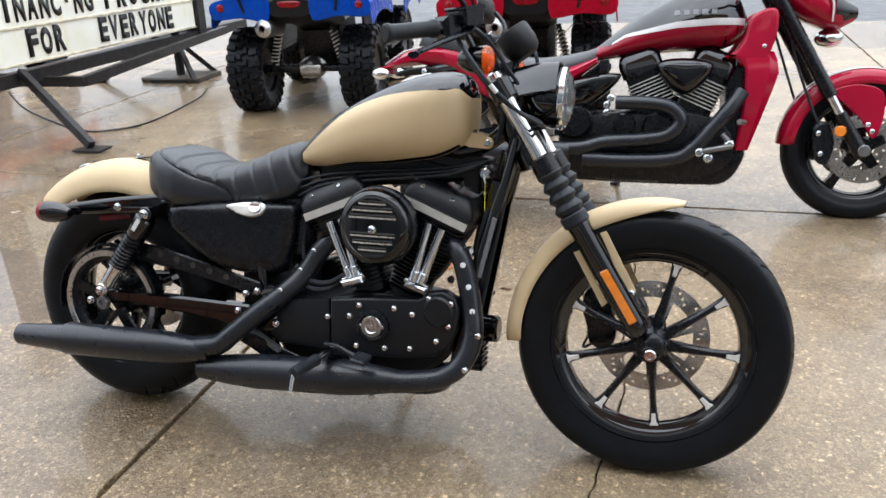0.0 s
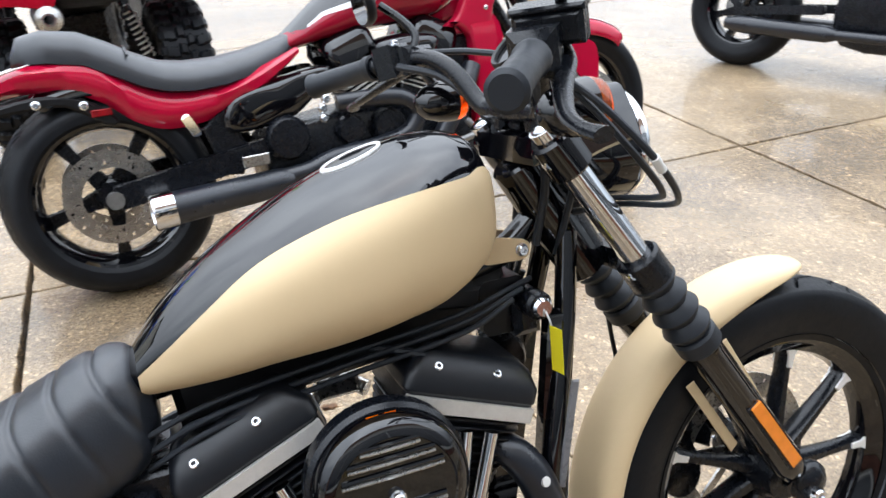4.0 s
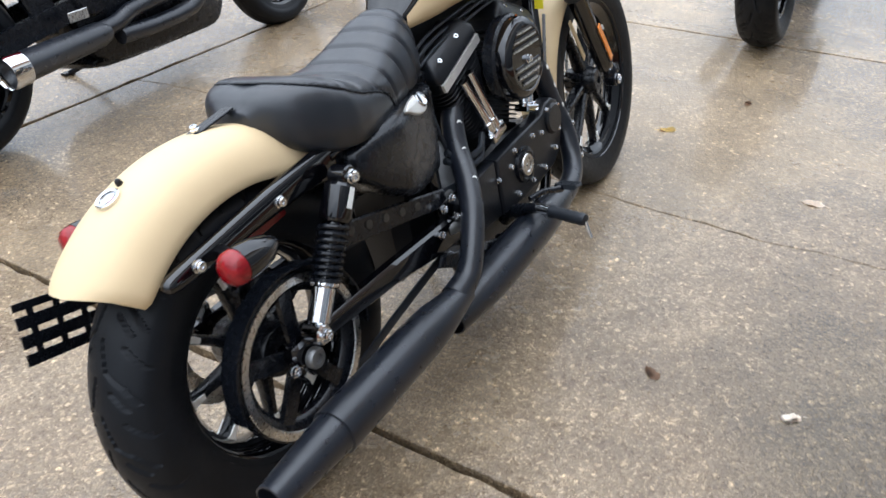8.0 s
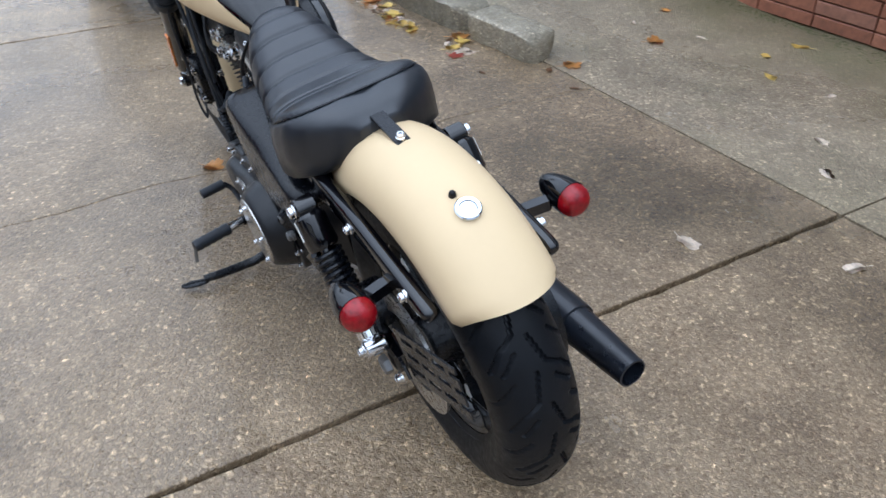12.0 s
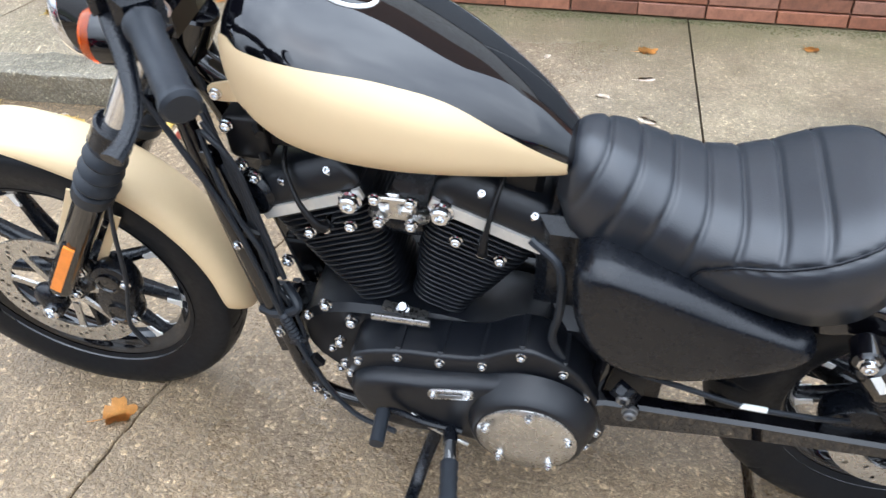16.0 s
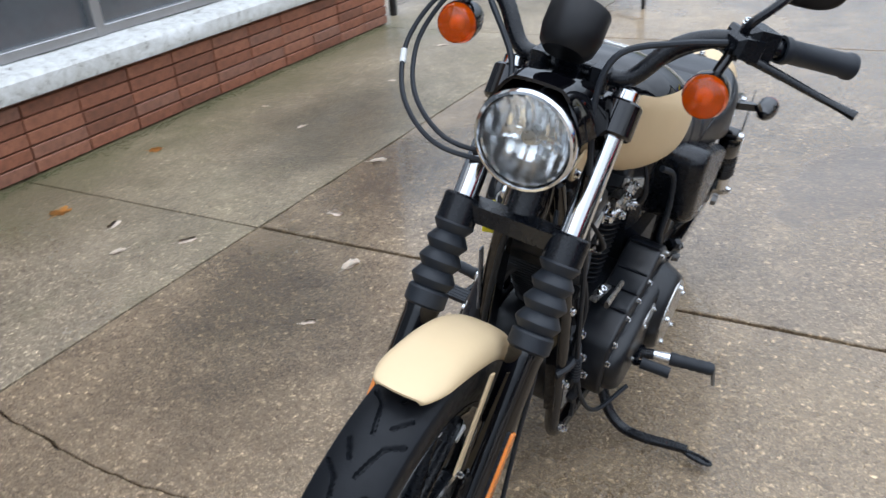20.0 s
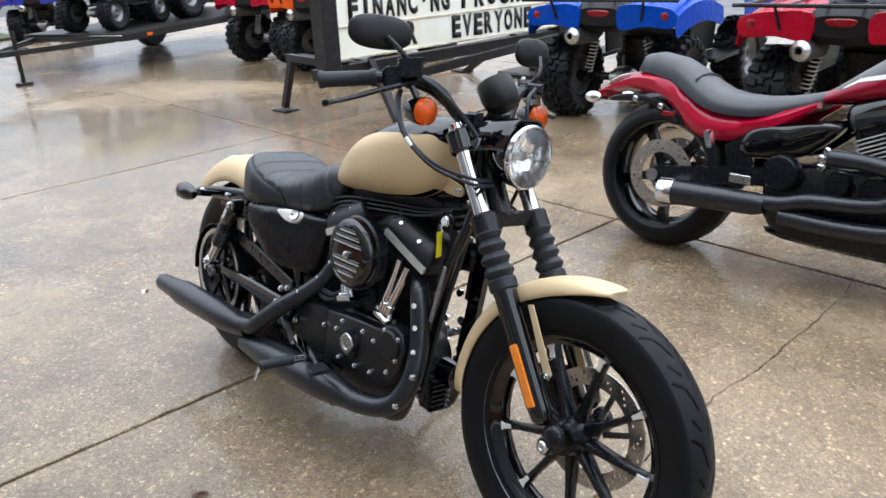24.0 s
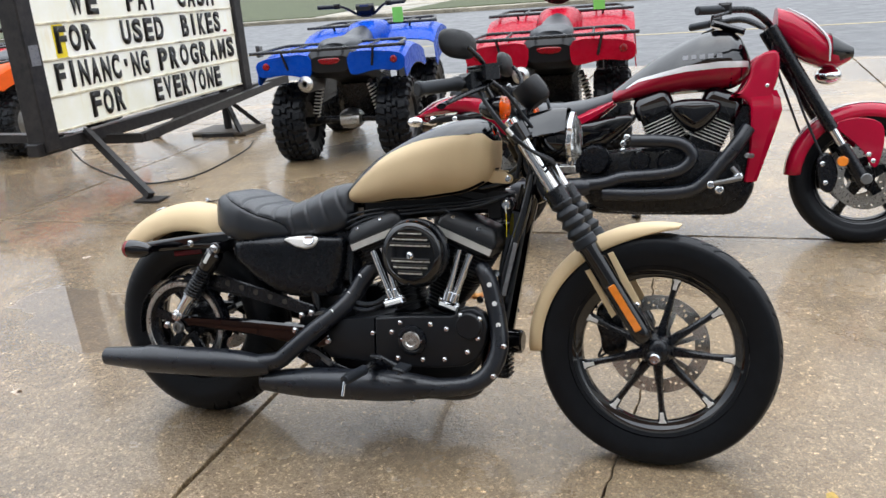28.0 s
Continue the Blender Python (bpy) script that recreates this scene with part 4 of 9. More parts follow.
# triple clamps
bm = B()
for s in (-1, 1):
    cyl(bm, leg(0.972, 0.091 * s), leg(0.925, 0.091 * s), 0.031, seg=20, bev=0.004)
bar(bm, leg(0.955, -0.09, -0.008), leg(0.955, 0.09, -0.008), 0.05, 0.035, 0.006)
part("top_clamp", bm, "black_gloss", moto, xf=STEER)
bm = B()
for s in (-1, 1):
    cyl(bm, leg(0.792, 0.091 * s), leg(0.750, 0.091 * s), 0.032, seg=20, bev=0.004)
bar(bm, leg(0.780, -0.09), leg(0.780, 0.09), 0.034, 0.030, 0.010)
part("lower_clamp", bm, "black_satin", moto, "black lower fork clamp", xf=STEER)
bm = B()
cyl(bm, (0.375, 0, 0.945), (0.468, 0, 0.775), 0.030, seg=20)
part("steering_stem", bm, "black_satin", moto)

# front fender: a shell over the wheel
def fender_shell(centre, r0, a0, a1, half, lip, th=0.004, n=44, taper=0.25, crown=0.018, front=0.0, square=1.0, bow=0.0, rounded=False):
    """A rolled shell round the y axis from angle a0 to a1 (degrees, 0 ahead, 90 up)."""
    bm = B()
    outer, inner = [], []
    for i in range(n + 1):
        u = 0.5 - 0.5 * math.cos(math.pi * i / n) if rounded else i / n
        a = radians(a0 + (a1 - a0) * u)
        e = min(u, 1 - u)
        w = half * (0.66 + 0.34 * math.sqrt(max(0.0, 1 - max(0.0, 1 - e / 0.085) ** 2))) if rounded else half * (1 - taper * max(0.0, 1 - e / 0.10) ** 2) * (1 - 0.10 * max(0.0, 1 - e / 0.025) ** 2)
        fr = max(0.0, 1 - u / 0.34) ** 2 * front
        w *= 1 - 0.08 * fr
        lp = lip * (1 - 0.86 * fr)
        sec = []
        m = 20
        for k in range(m + 1):
            v = -1 + 2 * k / m
            th_ = v * math.pi / 2
            yy = w * math.copysign(abs(math.sin(th_)) ** square, th_)
            drop = lp * ((1 - math.cos(th_)) ** 1.6 if square == 1.0 else 1 - max(0.0, math.cos(th_)) ** square) + crown * v * v * 0.4
            sec.append((yy, drop))
        for dst, off in ((outer, 0.0), (inner, -th)):
            dst.append([])
            for yy, d in sec:
                q = (yy / half) ** 2
                aa = a + radians(bow) * q * (max(0.0, 1 - u / 0.2) - max(0.0, 1 - (1 - u) / 0.2))
                dst[-1].append((centre[0] + (r0 + off - d) * math.cos(aa), centre[1] + yy * (1 + off / half), centre[2] + (r0 + off - d) * math.sin(aa)))
    # one closed skin: outer then inner reversed
    loft(bm, [o + i[::-1] for o, i in zip(outer, inner)])
    return bm


part("front_fender", fender_shell((0.777, 0, 0.331), 0.368, 80.5, 184, 0.057, 0.036, crown=0.01, front=1.0, bow=2.0, rounded=True), "cream", moto, "sand-painted front mudguard with rounded ends", xf=STEER, sharp=50)
for s in (-1, 1):
    bm = B()
    plate(bm, [(0.640, 0.612), (0.655, 0.618), (0.735, 0.475), (0.728, 0.460), (0.715, 0.462)], 0.062 * s, 0.066 * s, 0.001)
    plate(bm, [(0.578, 0.560), (0.592, 0.566), (0.668, 0.440), (0.655, 0.428)], 0.062 * s, 0.066 * s, 0.001)
    part("fender_bracket", bm, "cream", moto, xf=STEER)
    bolt(moto, (0.724, 0.068 * s, 0.470), (0, s, 0), 0.007, xf=STEER)
# front caliper, left side
bm = B()
plate(bm, smooth_poly([(0.596, 0.392), (0.604, 0.440), (0.640, 0.456), (0.676, 0.428), (0.672, 0.392), (0.688, 0.352), (0.684, 0.306), (0.652, 0.284), (0.618, 0.302), (0.610, 0.345)], 3), 0.052, 0.094, 0.008, steps=2)
cal = part("brake_caliper", bm, "black_satin", moto, "black two-piston brake caliper behind the fork leg", xf=STEER)
for x, z in ((0.638, 0.416), (0.648, 0.330)):
    bm = B()
    lathe(bm, [(0.024, -0.004), (0.0225, 0.006), (0.017, 0.008), (0.015, 0.005), (0.0, 0.005)], (x, 0.094, z), YAX, 24)
    part("piston_cap", bm, "black_gloss", cal, xf=STEER)
bm = B()
plate(bm, [(0.672, 0.452), (0.700, 0.440), (0.728, 0.380), (0.722, 0.352), (0.690, 0.372), (0.668, 0.430)], 0.070, 0.084, 0.003)
part("caliper_bracket", bm, "black_satin", cal, xf=STEER)
for x, z in ((0.604, 0.420), (0.618, 0.318), (0.668, 0.300), (0.682, 0.440), (0.716, 0.374)):
    bolt(moto, (x, 0.095, z), YAX, 0.008, xf=STEER)
bm = B()
tube(bm, [(0.640, 0.095, 0.300), (0.600, 0.115, 0.270), (0.615, 0.118, 0.330), (0.585, 0.110, 0.450), (0.560, 0.105, 0.600), (0.530, 0.080, 0.74), (0.45, 0.05, 0.80)], 0.004, 8)
part("brake_hose", bm, "rubber", moto, xf=STEER)

# headlight
HC = Vector((0.502, 0, 0.934))
HD = Vector((1, 0, -0.03)).normalized()
bm = B()
lathe(bm, [(0, -0.090), (0.030, -0.086), (0.056, -0.065), (0.070, -0.030), (0.0755, 0.0), (0.0765, 0.018), (0.0745, 0.020)], HC, HD, 40)
head = part("headlight", bm, "black_gloss", moto, "round headlight in a black bucket with a chrome ring", xf=STEER)
bm = B()
lathe(bm, [(0.070, 0.014), (0.0768, 0.0185), (0.0785, 0.022), (0.0778, 0.027), (0.0755, 0.032), (0.0715, 0.033), (0.070, 0.027)], HC, HD, 48, True)
part("chrome_ring", bm, "chrome", head, "chrome headlight ring", xf=STEER)
bm = B()
d, u, v = basis(HD)
side_v, up_v = Vector((0, 1, 0)), HD.cross(Vector((0, 1, 0))) * -1
cells_ = []
NR, NA = 16, 72
for k in range(NR + 1):
    r = 0.008 + 0.061 * k / NR
    lamp_ring = []
    for i in range(NA):
        ang = 2 * math.pi * i / NA
        yy, zz = r * math.cos(ang), r * math.sin(ang)
        # vertical flutes stepped in two bands, as in a multi-reflector lamp
        flute = abs((yy * (62 if zz < 0 else 44)) % 1.0 - 0.5) * (0.0060 if 0 < k < NR else 0)
        depth = -0.016 + 0.042 * (r / 0.069) ** 2.0 + flute + (0.003 if zz > 0.012 and 2 < k < NR else 0)
        lamp_ring.append(bm.verts.new(HC + HD * depth + side_v * yy + up_v * zz))
    cells_.append(lamp_ring)
for k in range(NR):
    bridge(bm, cells_[k], cells_[k + 1])
part("headlight_reflector", bm, paint("bright_reflector", (0.95, 0.95, 0.96), 0.15, metal=1.0, vary=0.03, rvary=0.03), head, "faceted bright reflector bowl", xf=STEER, sharp=5)
bm = B()
lathe(bm, [(0, 0.012), (0.012, 0.010), (0.013, -0.02), (0, -0.02)], HC, HD, 16)
part("bulb_shield", bm, "steel", head, xf=STEER)
bm = B()
lathe(bm, [(0.071, 0.030), (0.055, 0.043), (0.030, 0.051), (0, 0.054), (0, 0.051), (0.030, 0.048), (0.054, 0.040), (0.068, 0.028)], HC, HD, 40)
gl = part("headlight_lens", bm, "lamp_glass", head, "clear domed glass", xf=STEER)
gl.visible_shadow = False
# visor above the headlight
bm = B()
outer, inner = [], []
for i in range(15):
    u_ = i / 14
    x = 0.395 + 0.122 * u_
    w = 0.094 - 0.014 * u_
    zt = 1.000 + 0.022 * math.sin(u_ * math.pi * 0.55)
    sec = [(w * v_, zt - 0.010 * v_ * v_ - 0.062 * (max(0.0, abs(v_) - 0.42) / 0.58) ** 1.7) for v_ in [-1 + k / 14 for k in range(29)]]
    outer.append([(x, yy, zz) for yy, zz in sec])
    inner.append([(x, yy * 0.95, zz - 0.005) for yy, zz in sec])
loft(bm, [o + q[::-1] for o, q in zip(outer, inner)])
part("headlight_visor", bm, "black_gloss", moto, "gloss black visor above the headlight", xf=STEER)
# gauge pod: a drum leaning back to the rider
GD = Vector((-0.62, 0, 0.78)).normalized()
GC = Vector((0.406, 0, 1.070))
bm = B()
lathe(bm, [(0, -0.044), (0.032, -0.042), (0.041, -0.032), (0.046, -0.010), (0.046, 0.026), (0.044, 0.030), (0.040, 0.028), (0.039, 0.024)], GC, GD, 40)
gp = part("gauge_pod", bm, "black_plastic", moto, "black drum-shaped speedometer pod", xf=STEER)
bm = B()
lathe(bm, [(0, 0.023), (0.040, 0.023), (0.040, 0.020), (0, 0.020)], GC, GD, 32)
part("gauge_face", bm, "black_gloss", gp, xf=STEER)
bm = B()
bar(bm, (0.375, 0, 0.975), (0.420, 0, 1.05), 0.035, 0.016, 0.004)
for s in (-1, 1):
    box(bm, (0.385, 0.048 * s, 0.998), (0.036, 0.030, 0.046), 0.006)
part("gauge_bracket", bm, "black_satin", moto, xf=STEER)
# handlebar
bm = B()
half = [(0.372, 0.0, 1.000), (0.372, 0.055, 1.002), (0.366, 0.092, 1.010), (0.345, 0.135, 1.062), (0.322, 0.185, 1.083), (0.285, 0.245, 1.080), (0.230, 0.315, 1.068)]
tube(bm, [(x, -y, z) for x, y, z in half[:0:-1]] + half, 0.0135, 14, 5)
part("handlebar", bm, "black_satin", moto, "low black drag handlebar", xf=STEER)
for s in (-1, 1):
    ga, gb = Vector((0.268, 0.268 * s, 1.077)), Vector((0.186, 0.372 * s, 1.057))
    gd = (gb - ga).normalized()
    bm = B()
    lathe(bm, [(0.0165, 0), (0.0205, 0.001), (0.0205, 0.012), (0.0175, 0.016), (0.0180, 0.118), (0.0205, 0.122), (0.0205, 0.130), (0.016, 0.134), (0, 0.134)], ga, gd, 20)
    part("grip", bm, "rubber", moto, "grey-black rubber grip", xf=STEER)
    # switch housing, master cylinder, lever
    bm = B()
    sc = Vector((0.290, 0.236 * s, 1.082))
    rot = gd.to_track_quat("Y", "Z").to_matrix()
    box(bm, sc, (0.052, 0.052, 0.050), 0.010, rot)
    box(bm, sc + Vector((0.018, -0.028 * s, 0.000)), (0.040, 0.020, 0.044), 0.006, rot)
    sw = part("switch_housing", bm, "black_satin", moto, xf=STEER)
    bm = B()
    if s < 0:
        box(bm, (0.322, -0.215, 1.106), (0.075, 0.058, 0.036), 0.006, rot)
        box(bm, (0.322, -0.215, 1.126), (0.080, 0.062, 0.008), 0.003, rot)
    else:
        box(bm, (0.325, 0.225, 1.085), (0.046, 0.044, 0.030), 0.007, rot)
    part("lever_perch", bm, "black_satin", moto, xf=STEER)
    bm = B()
    tube(bm, [(0.336, 0.205 * s, 1.083), (0.322, 0.240 * s, 1.068), (0.288, 0.288 * s, 1.046), (0.262, 0.336 * s, 1.026), (0.256, 0.372 * s, 1.016), (0.260, 0.400 * s, 1.011)], [0.013, 0.0115, 0.0105, 0.0095, 0.0095, 0.0125], 12, 5, flat=0.62)
    part("lever", bm, "black_satin", moto, "black hand lever", xf=STEER)
    for dx, dz in ((0.0, 0.026), (0.026, 0.012)):
        bolt(moto, sc + Vector((dx, -0.02 * s, dz)), (0.2, 0, 1), 0.006, xf=STEER)
    # turn signal: amber bullet under the perch
    bm = B()
    c = Vector((0.355, 0.200 * s, 1.014))
    lathe(bm, [(0, -0.052), (0.012, -0.049), (0.024, -0.036), (0.031, -0.016), (0.0335, 0.004), (0.0335, 0.012), (0.030, 0.012)], c, (1, 0, 0), 24)
    cyl(bm, c + Vector((-0.012, 0, 0.02)), (0.322, 0.212 * s, 1.075), 0.008, seg=10)
    sg = part("turn_signal", bm, "black_gloss", moto, "black bullet turn signal with amber lens", xf=STEER)
    bm = B()
    lathe(bm, [(0.0325, 0.010), (0.0328, 0.017), (0.0295, 0.027), (0.018, 0.034), (0, 0.037), (0, 0.0345), (0.017, 0.0316), (0.0275, 0.025), (0.0302, 0.016), (0.0302, 0.010)], c, (1, 0, 0), 32)
    lens = part("lens", bm, "amber_clear", sg, "clear amber lens", xf=STEER)
    lens.visible_shadow = False
    bm = B()
    lathe(bm, [(0.0300, 0.013), (0.026, 0.004), (0.016, -0.006), (0.006, -0.010), (0, -0.010)], c, (1, 0, 0), 32)
    part("signal_bowl", bm, "signal_bowl", sg, "bright bowl behind the lens", xf=STEER)
    bm = B()
    egg(bm, c + Vector((0.006, 0, 0)), 0.014, 0.009, 0.009, 12, 8)
    part("bulb", bm, "signal_bulb", sg, xf=STEER)
    # mirror
    bm = B()
    tube(bm, [(0.318, 0.215 * s, 1.095), (0.328, 0.225 * s, 1.118), (0.318, 0.245 * s, 1.142), (0.292, 0.268 * s, 1.170)], 0.0065, 8, 5)
    mi = part("mirror", bm, "black_satin", moto, "oval black mirror on a bent stem", xf=STEER)
    mr = Matrix.Rotation(radians(-22 if s < 0 else -6), 3, "Z") @ Matrix.Rotation(radians(-8), 3, "Y")
    bm = B()
    mc = Vector((0.268, 0.268 * s, 1.180))
    oval = [((0.074 if s < 0 else 0.060) * math.copysign(abs(math.cos(t)) ** 0.75, math.cos(t)), 0.038 * math.copysign(abs(math.sin(t)) ** 0.75, math.sin(t))) for t in [2 * math.pi * k / 32 for k in range(32)]]
    rings = []
    for k, (sc_, dx) in enumerate(((0.99, -0.010), (1.03, -0.006), (1.02, -0.001), (0.92, 0.005), (0.55, 0.010), (0.20, 0.012))):
        rings.append([mc + mr @ Vector((dx, a * sc_, b_ * sc_)) for a, b_ in oval])
    loft(bm, rings)
    part("mirror_shell", bm, "black_plastic", mi, xf=STEER)
    bm = B()
    loft(bm, [[mc + mr @ Vector((-0.0115, a * 0.93, b_ * 0.93)) for a, b_ in oval], [mc + mr @ Vector((-0.0102, a * 0.93, b_ * 0.93)) for a, b_ in oval]])
    part("mirror_glass", bm, paint("mirror_silver", (0.8, 0.81, 0.82), 0.03, metal=1.0, vary=0.02, rvary=0.01), mi, xf=STEER)
# cables from the bars
def cable(name, pts, r=0.0042, mat="rubber", xf=None, label=""):
    bm = B()
    tube(bm, pts, r, 8, 6)
    return part(name, bm, mat, moto, label, xf=xf)


cable("throttle_cable", [(0.315, -0.235, 1.055), (0.345, -0.265, 1.020), (0.395, -0.275, 0.960), (0.455, -0.235, 0.900), (0.500, -0.150, 0.868), (0.480, -0.060, 0.860), (0.420, -0.020, 0.85)], xf=STEER)
cable("throttle_cable", [(0.310, -0.225, 1.055), (0.335, -0.250, 1.025), (0.380, -0.262, 0.965), (0.440, -0.225, 0.908), (0.490, -0.140, 0.878), (0.470, -0.060, 0.870), (0.400, -0.020, 0.86)], xf=STEER)
cable("brake_hose", [(0.330, -0.190, 1.090), (0.365, -0.150, 1.060), (0.400, -0.090, 1.000), (0.430, -0.070, 0.950), (0.420, -0.050, 0.880), (0.400, -0.03, 0.80)], 0.005, xf=STEER)
cable("clutch_cable", [(0.340, 0.205, 1.085), (0.385, 0.150, 1.080), (0.430, 0.085, 1.060), (0.450, 0.070, 1.000), (0.455, 0.085, 0.900), (0.405, 0.090, 0.780), (0.345, 0.095, 0.620), (0.296, 0.108, 0.420), (0.248, 0.125, 0.290), (0.18, 0.150, 0.215), (0.09, 0.185, 0.235)], 0.005, xf=None)
cable("wiring_loom", [(0.285, -0.20, 1.075), (0.335, -0.14, 1.050), (0.370, -0.08, 0.985), (0.385, -0.045, 0.90), (0.37, -0.03, 0.82)], 0.006, xf=STEER)
cable("wiring_loom", [(0.285, 0.20, 1.075), (0.335, 0.14, 1.050), (0.370, 0.08, 0.985), (0.385, 0.045, 0.90), (0.37, 0.03, 0.82)], 0.006, xf=STEER)
for p0, p1 in (((0.398, -0.2745, 0.957), (0.412, -0.268, 0.940)),):
    bm = B()
    cyl(bm, p0, p1, 0.0055, seg=10)
    part("cable_tag", bm, "white", moto, "white cable tag", xf=STEER)

# ---- tank ----
TX = [-0.180, -0.172, -0.158, -0.130, -0.070, 0.000, 0.080, 0.160, 0.225, 0.268, 0.289, 0.299, 0.304]
TB = [0.746, 0.741, 0.739, 0.739, 0.741, 0.750, 0.755, 0.766, 0.779, 0.800, 0.816, 0.832, 0.850]
TT = [0.772, 0.785, 0.801, 0.831, 0.879, 0.919, 0.957, 0.983, 0.995, 0.991, 0.980, 0.963, 0.940]
TW = [0.030, 0.044, 0.054, 0.070, 0.098, 0.130, 0.148, 0.152, 0.136, 0.111, 0.090, 0.072, 0.050]


def curve_at(x, xs, ys):
    """A smooth curve through the stations xs, ys."""
    i = max(0, min(len(xs) - 2, int(np.searchsorted(xs, x)) - 1))
    m = np.gradient(ys, xs)
    h = xs[i + 1] - xs[i]
    u = (x - xs[i]) / h
    return float((2 * u ** 3 - 3 * u * u + 1) * ys[i] + (u ** 3 - 2 * u * u + u) * h * m[i] + (3 * u * u - 2 * u ** 3) * ys[i + 1] + (u ** 3 - u * u) * h * m[i + 1])


def tank_at(x):
    return tuple(curve_at(x, TX, c) for c in (TB, TT, TW))


def tank_y(x, z):
    zb, zt, w = tank_at(x)
    zm = zb + 0.54 * (zt - zb)
    if z < zm:
        q = min(1.0, (zm - z) / (zm - zb))
        return w * (1 - q ** 2.7) ** 0.42
    q = min(1.0, (z - zm) / (zt - zm))
    return w * (1 - q ** 2.7) ** 0.5


def smooth_x(n, x0, x1):
    return [x0 + (x1 - x0) * i / n for i in range(n + 1)]


bm = B()
rings = []
for x in smooth_x(84, -0.180, 0.304):
    zb, zt, w = tank_at(x)
    zs = [zb + (zt - zb) * (0.5 - 0.5 * math.cos(math.pi * k / 22)) for k in range(23)]
    right = [(x, -tank_y(x, z), z) for z in zs]
    leftp = [(x, tank_y(x, z), z) for z in zs[-2:0:-1]]
    rings.append(right + leftp)
loft(bm, rings)
tank = part("fuel_tank", bm, "black_gloss", moto, "teardrop tank, gloss black above sand side panels", sharp=60)
PTX = [-0.160, -0.120, -0.080, -0.020, 0.070, 0.176, 0.250, 0.290, 0.3035]
PTZ = [0.775, 0.808, 0.840, 0.884, 0.923, 0.944, 0.948, 0.947, 0.930]
for s in (-1, 1):
    bm = B()
    cols = []
    for x in smooth_x(60, -0.160, 0.3035):
        zb, zt, w = tank_at(x)
        z1 = min(curve_at(x, PTX, PTZ), zt - 0.004)
        z0 = zb + 0.002
        col = []
        for k in range(17):
            z = z0 + (z1 - z0) * k / 16
            col.append(bm.verts.new((x + (0.0015 if x > 0.28 else 0), s * (tank_y(x, z) + 0.0016), z)))
        cols.append(col)
    for a, c in zip(cols, cols[1:]):
        for k in range(16):
            bm.faces.new((a[k], a[k + 1], c[k + 1], c[k]))
    last = cols[-1]
    bm.faces.new(last + [bm.verts.new((0.3055, 0.0, last[-1].co.z)), bm.verts.new((0.3055, 0.0, last[0].co.z))])
    part("tank_panel", bm, "cream", tank, "matt sand painted side panel", sharp=60)
    bm = B()
    plate(bm, smooth_poly([(0.270, 0.850), (0.300, 0.845), (0.352, 0.833), (0.361, 0.819), (0.352, 0.806), (0.325, 0.806), (0.285, 0.812)], 3), 0.030 * s, 0.036 * s, 0.001)
    part("tank_bracket", bm, "cream", tank)
    bolt(moto, (0.347, 0.038 * s, 0.820), (0, s, 0), 0.0075)
CAPC = (0.141, 0.002)


def tank_top(x, y):
    """Height of the tank's upper skin."""
    zb, zt, w = tank_at(x)
    zm = zb + 0.54 * (zt - zb)
    return zm + (zt - zm) * (1 - min(1.0, (y / w) ** 2)) ** (1 / 2.7)


def on_tank(r, a, lift):
    x, y = CAPC[0] + r * math.cos(a), CAPC[1] + 0.86 * r * math.sin(a)
    return (x, y, tank_top(x, y) + lift)


bm = B()
loft(bm, [[on_tank(r, 2 * math.pi * k / 48, h) for k in range(48)] for r, h in ((0.0355, -0.004), (0.0355, 0.0016), (0.030, 0.0026), (0.016, 0.0022), (0.004, 0.0020))])
cap = part("fuel_cap", bm, "black_gloss", tank, "round flush filler cap")
bm = B()
loft(bm, [[on_tank(r, 2 * math.pi * k / 60, h) for k in range(60)] for r, h in ((0.0410, -0.003), (0.0408, 0.0020), (0.0395, 0.0034), (0.0372, 0.0034), (0.0358, 0.0018), (0.0356, -0.003))])
part("cap_ring", bm, "spoke_cut", tank, "thin bright ring round the filler cap")

# ---- seat ----
SX = [-0.148, -0.152, -0.160, -0.182, -0.230, -0.290, -0.350, -0.400, -0.450, -0.500, -0.550, -0.580, -0.604, -0.624, -0.638, -0.647]
SC = [0.748, 0.768, 0.786, 0.800, 0.788, 0.760, 0.735, 0.727, 0.731, 0.752, 0.770, 0.773, 0.769, 0.760, 0.748, 0.733]
SB = [0.725, 0.700, 0.684, 0.668, 0.652, 0.644, 0.637, 0.634, 0.632, 0.631, 0.641, 0.654, 0.669, 0.686, 0.700, 0.710]
SW = [0.030, 0.050, 0.064, 0.078, 0.096, 0.105, 0.119, 0.134, 0.149, 0.156, 0.149, 0.133, 0.114, 0.088, 0.060, 0.028]


def seat_at(x):
    xs = SX[::-1]
    return tuple(float(np.interp(x, xs, c[::-1])) for c in (SC, SB, SW))


def seat_smooth(x):
    acc = [seat_at(max(-0.647, min(-0.148, x + d))) for d in (-0.012, -0.006, 0, 0.006, 0.012)]
    return [sum(c) / 5 for c in zip(*acc)]


RIBS = [-0.212, -0.258, -0.305, -0.353, -0.401, -0.450, -0.500]


def seam_v(x):
    """How far round the side the stitched top panel reaches, 0 middle to 1 edge."""
    return float(np.interp(x, [-0.588, -0.586, -0.580, -0.568, -0.55, -0.53, -0.50, -0.45, -0.40, -0.355, -0.33], [0.0, 0.14, 0.26, 0.38, 0.46, 0.51, 0.56, 0.62, 0.71, 0.88, 1.05]))


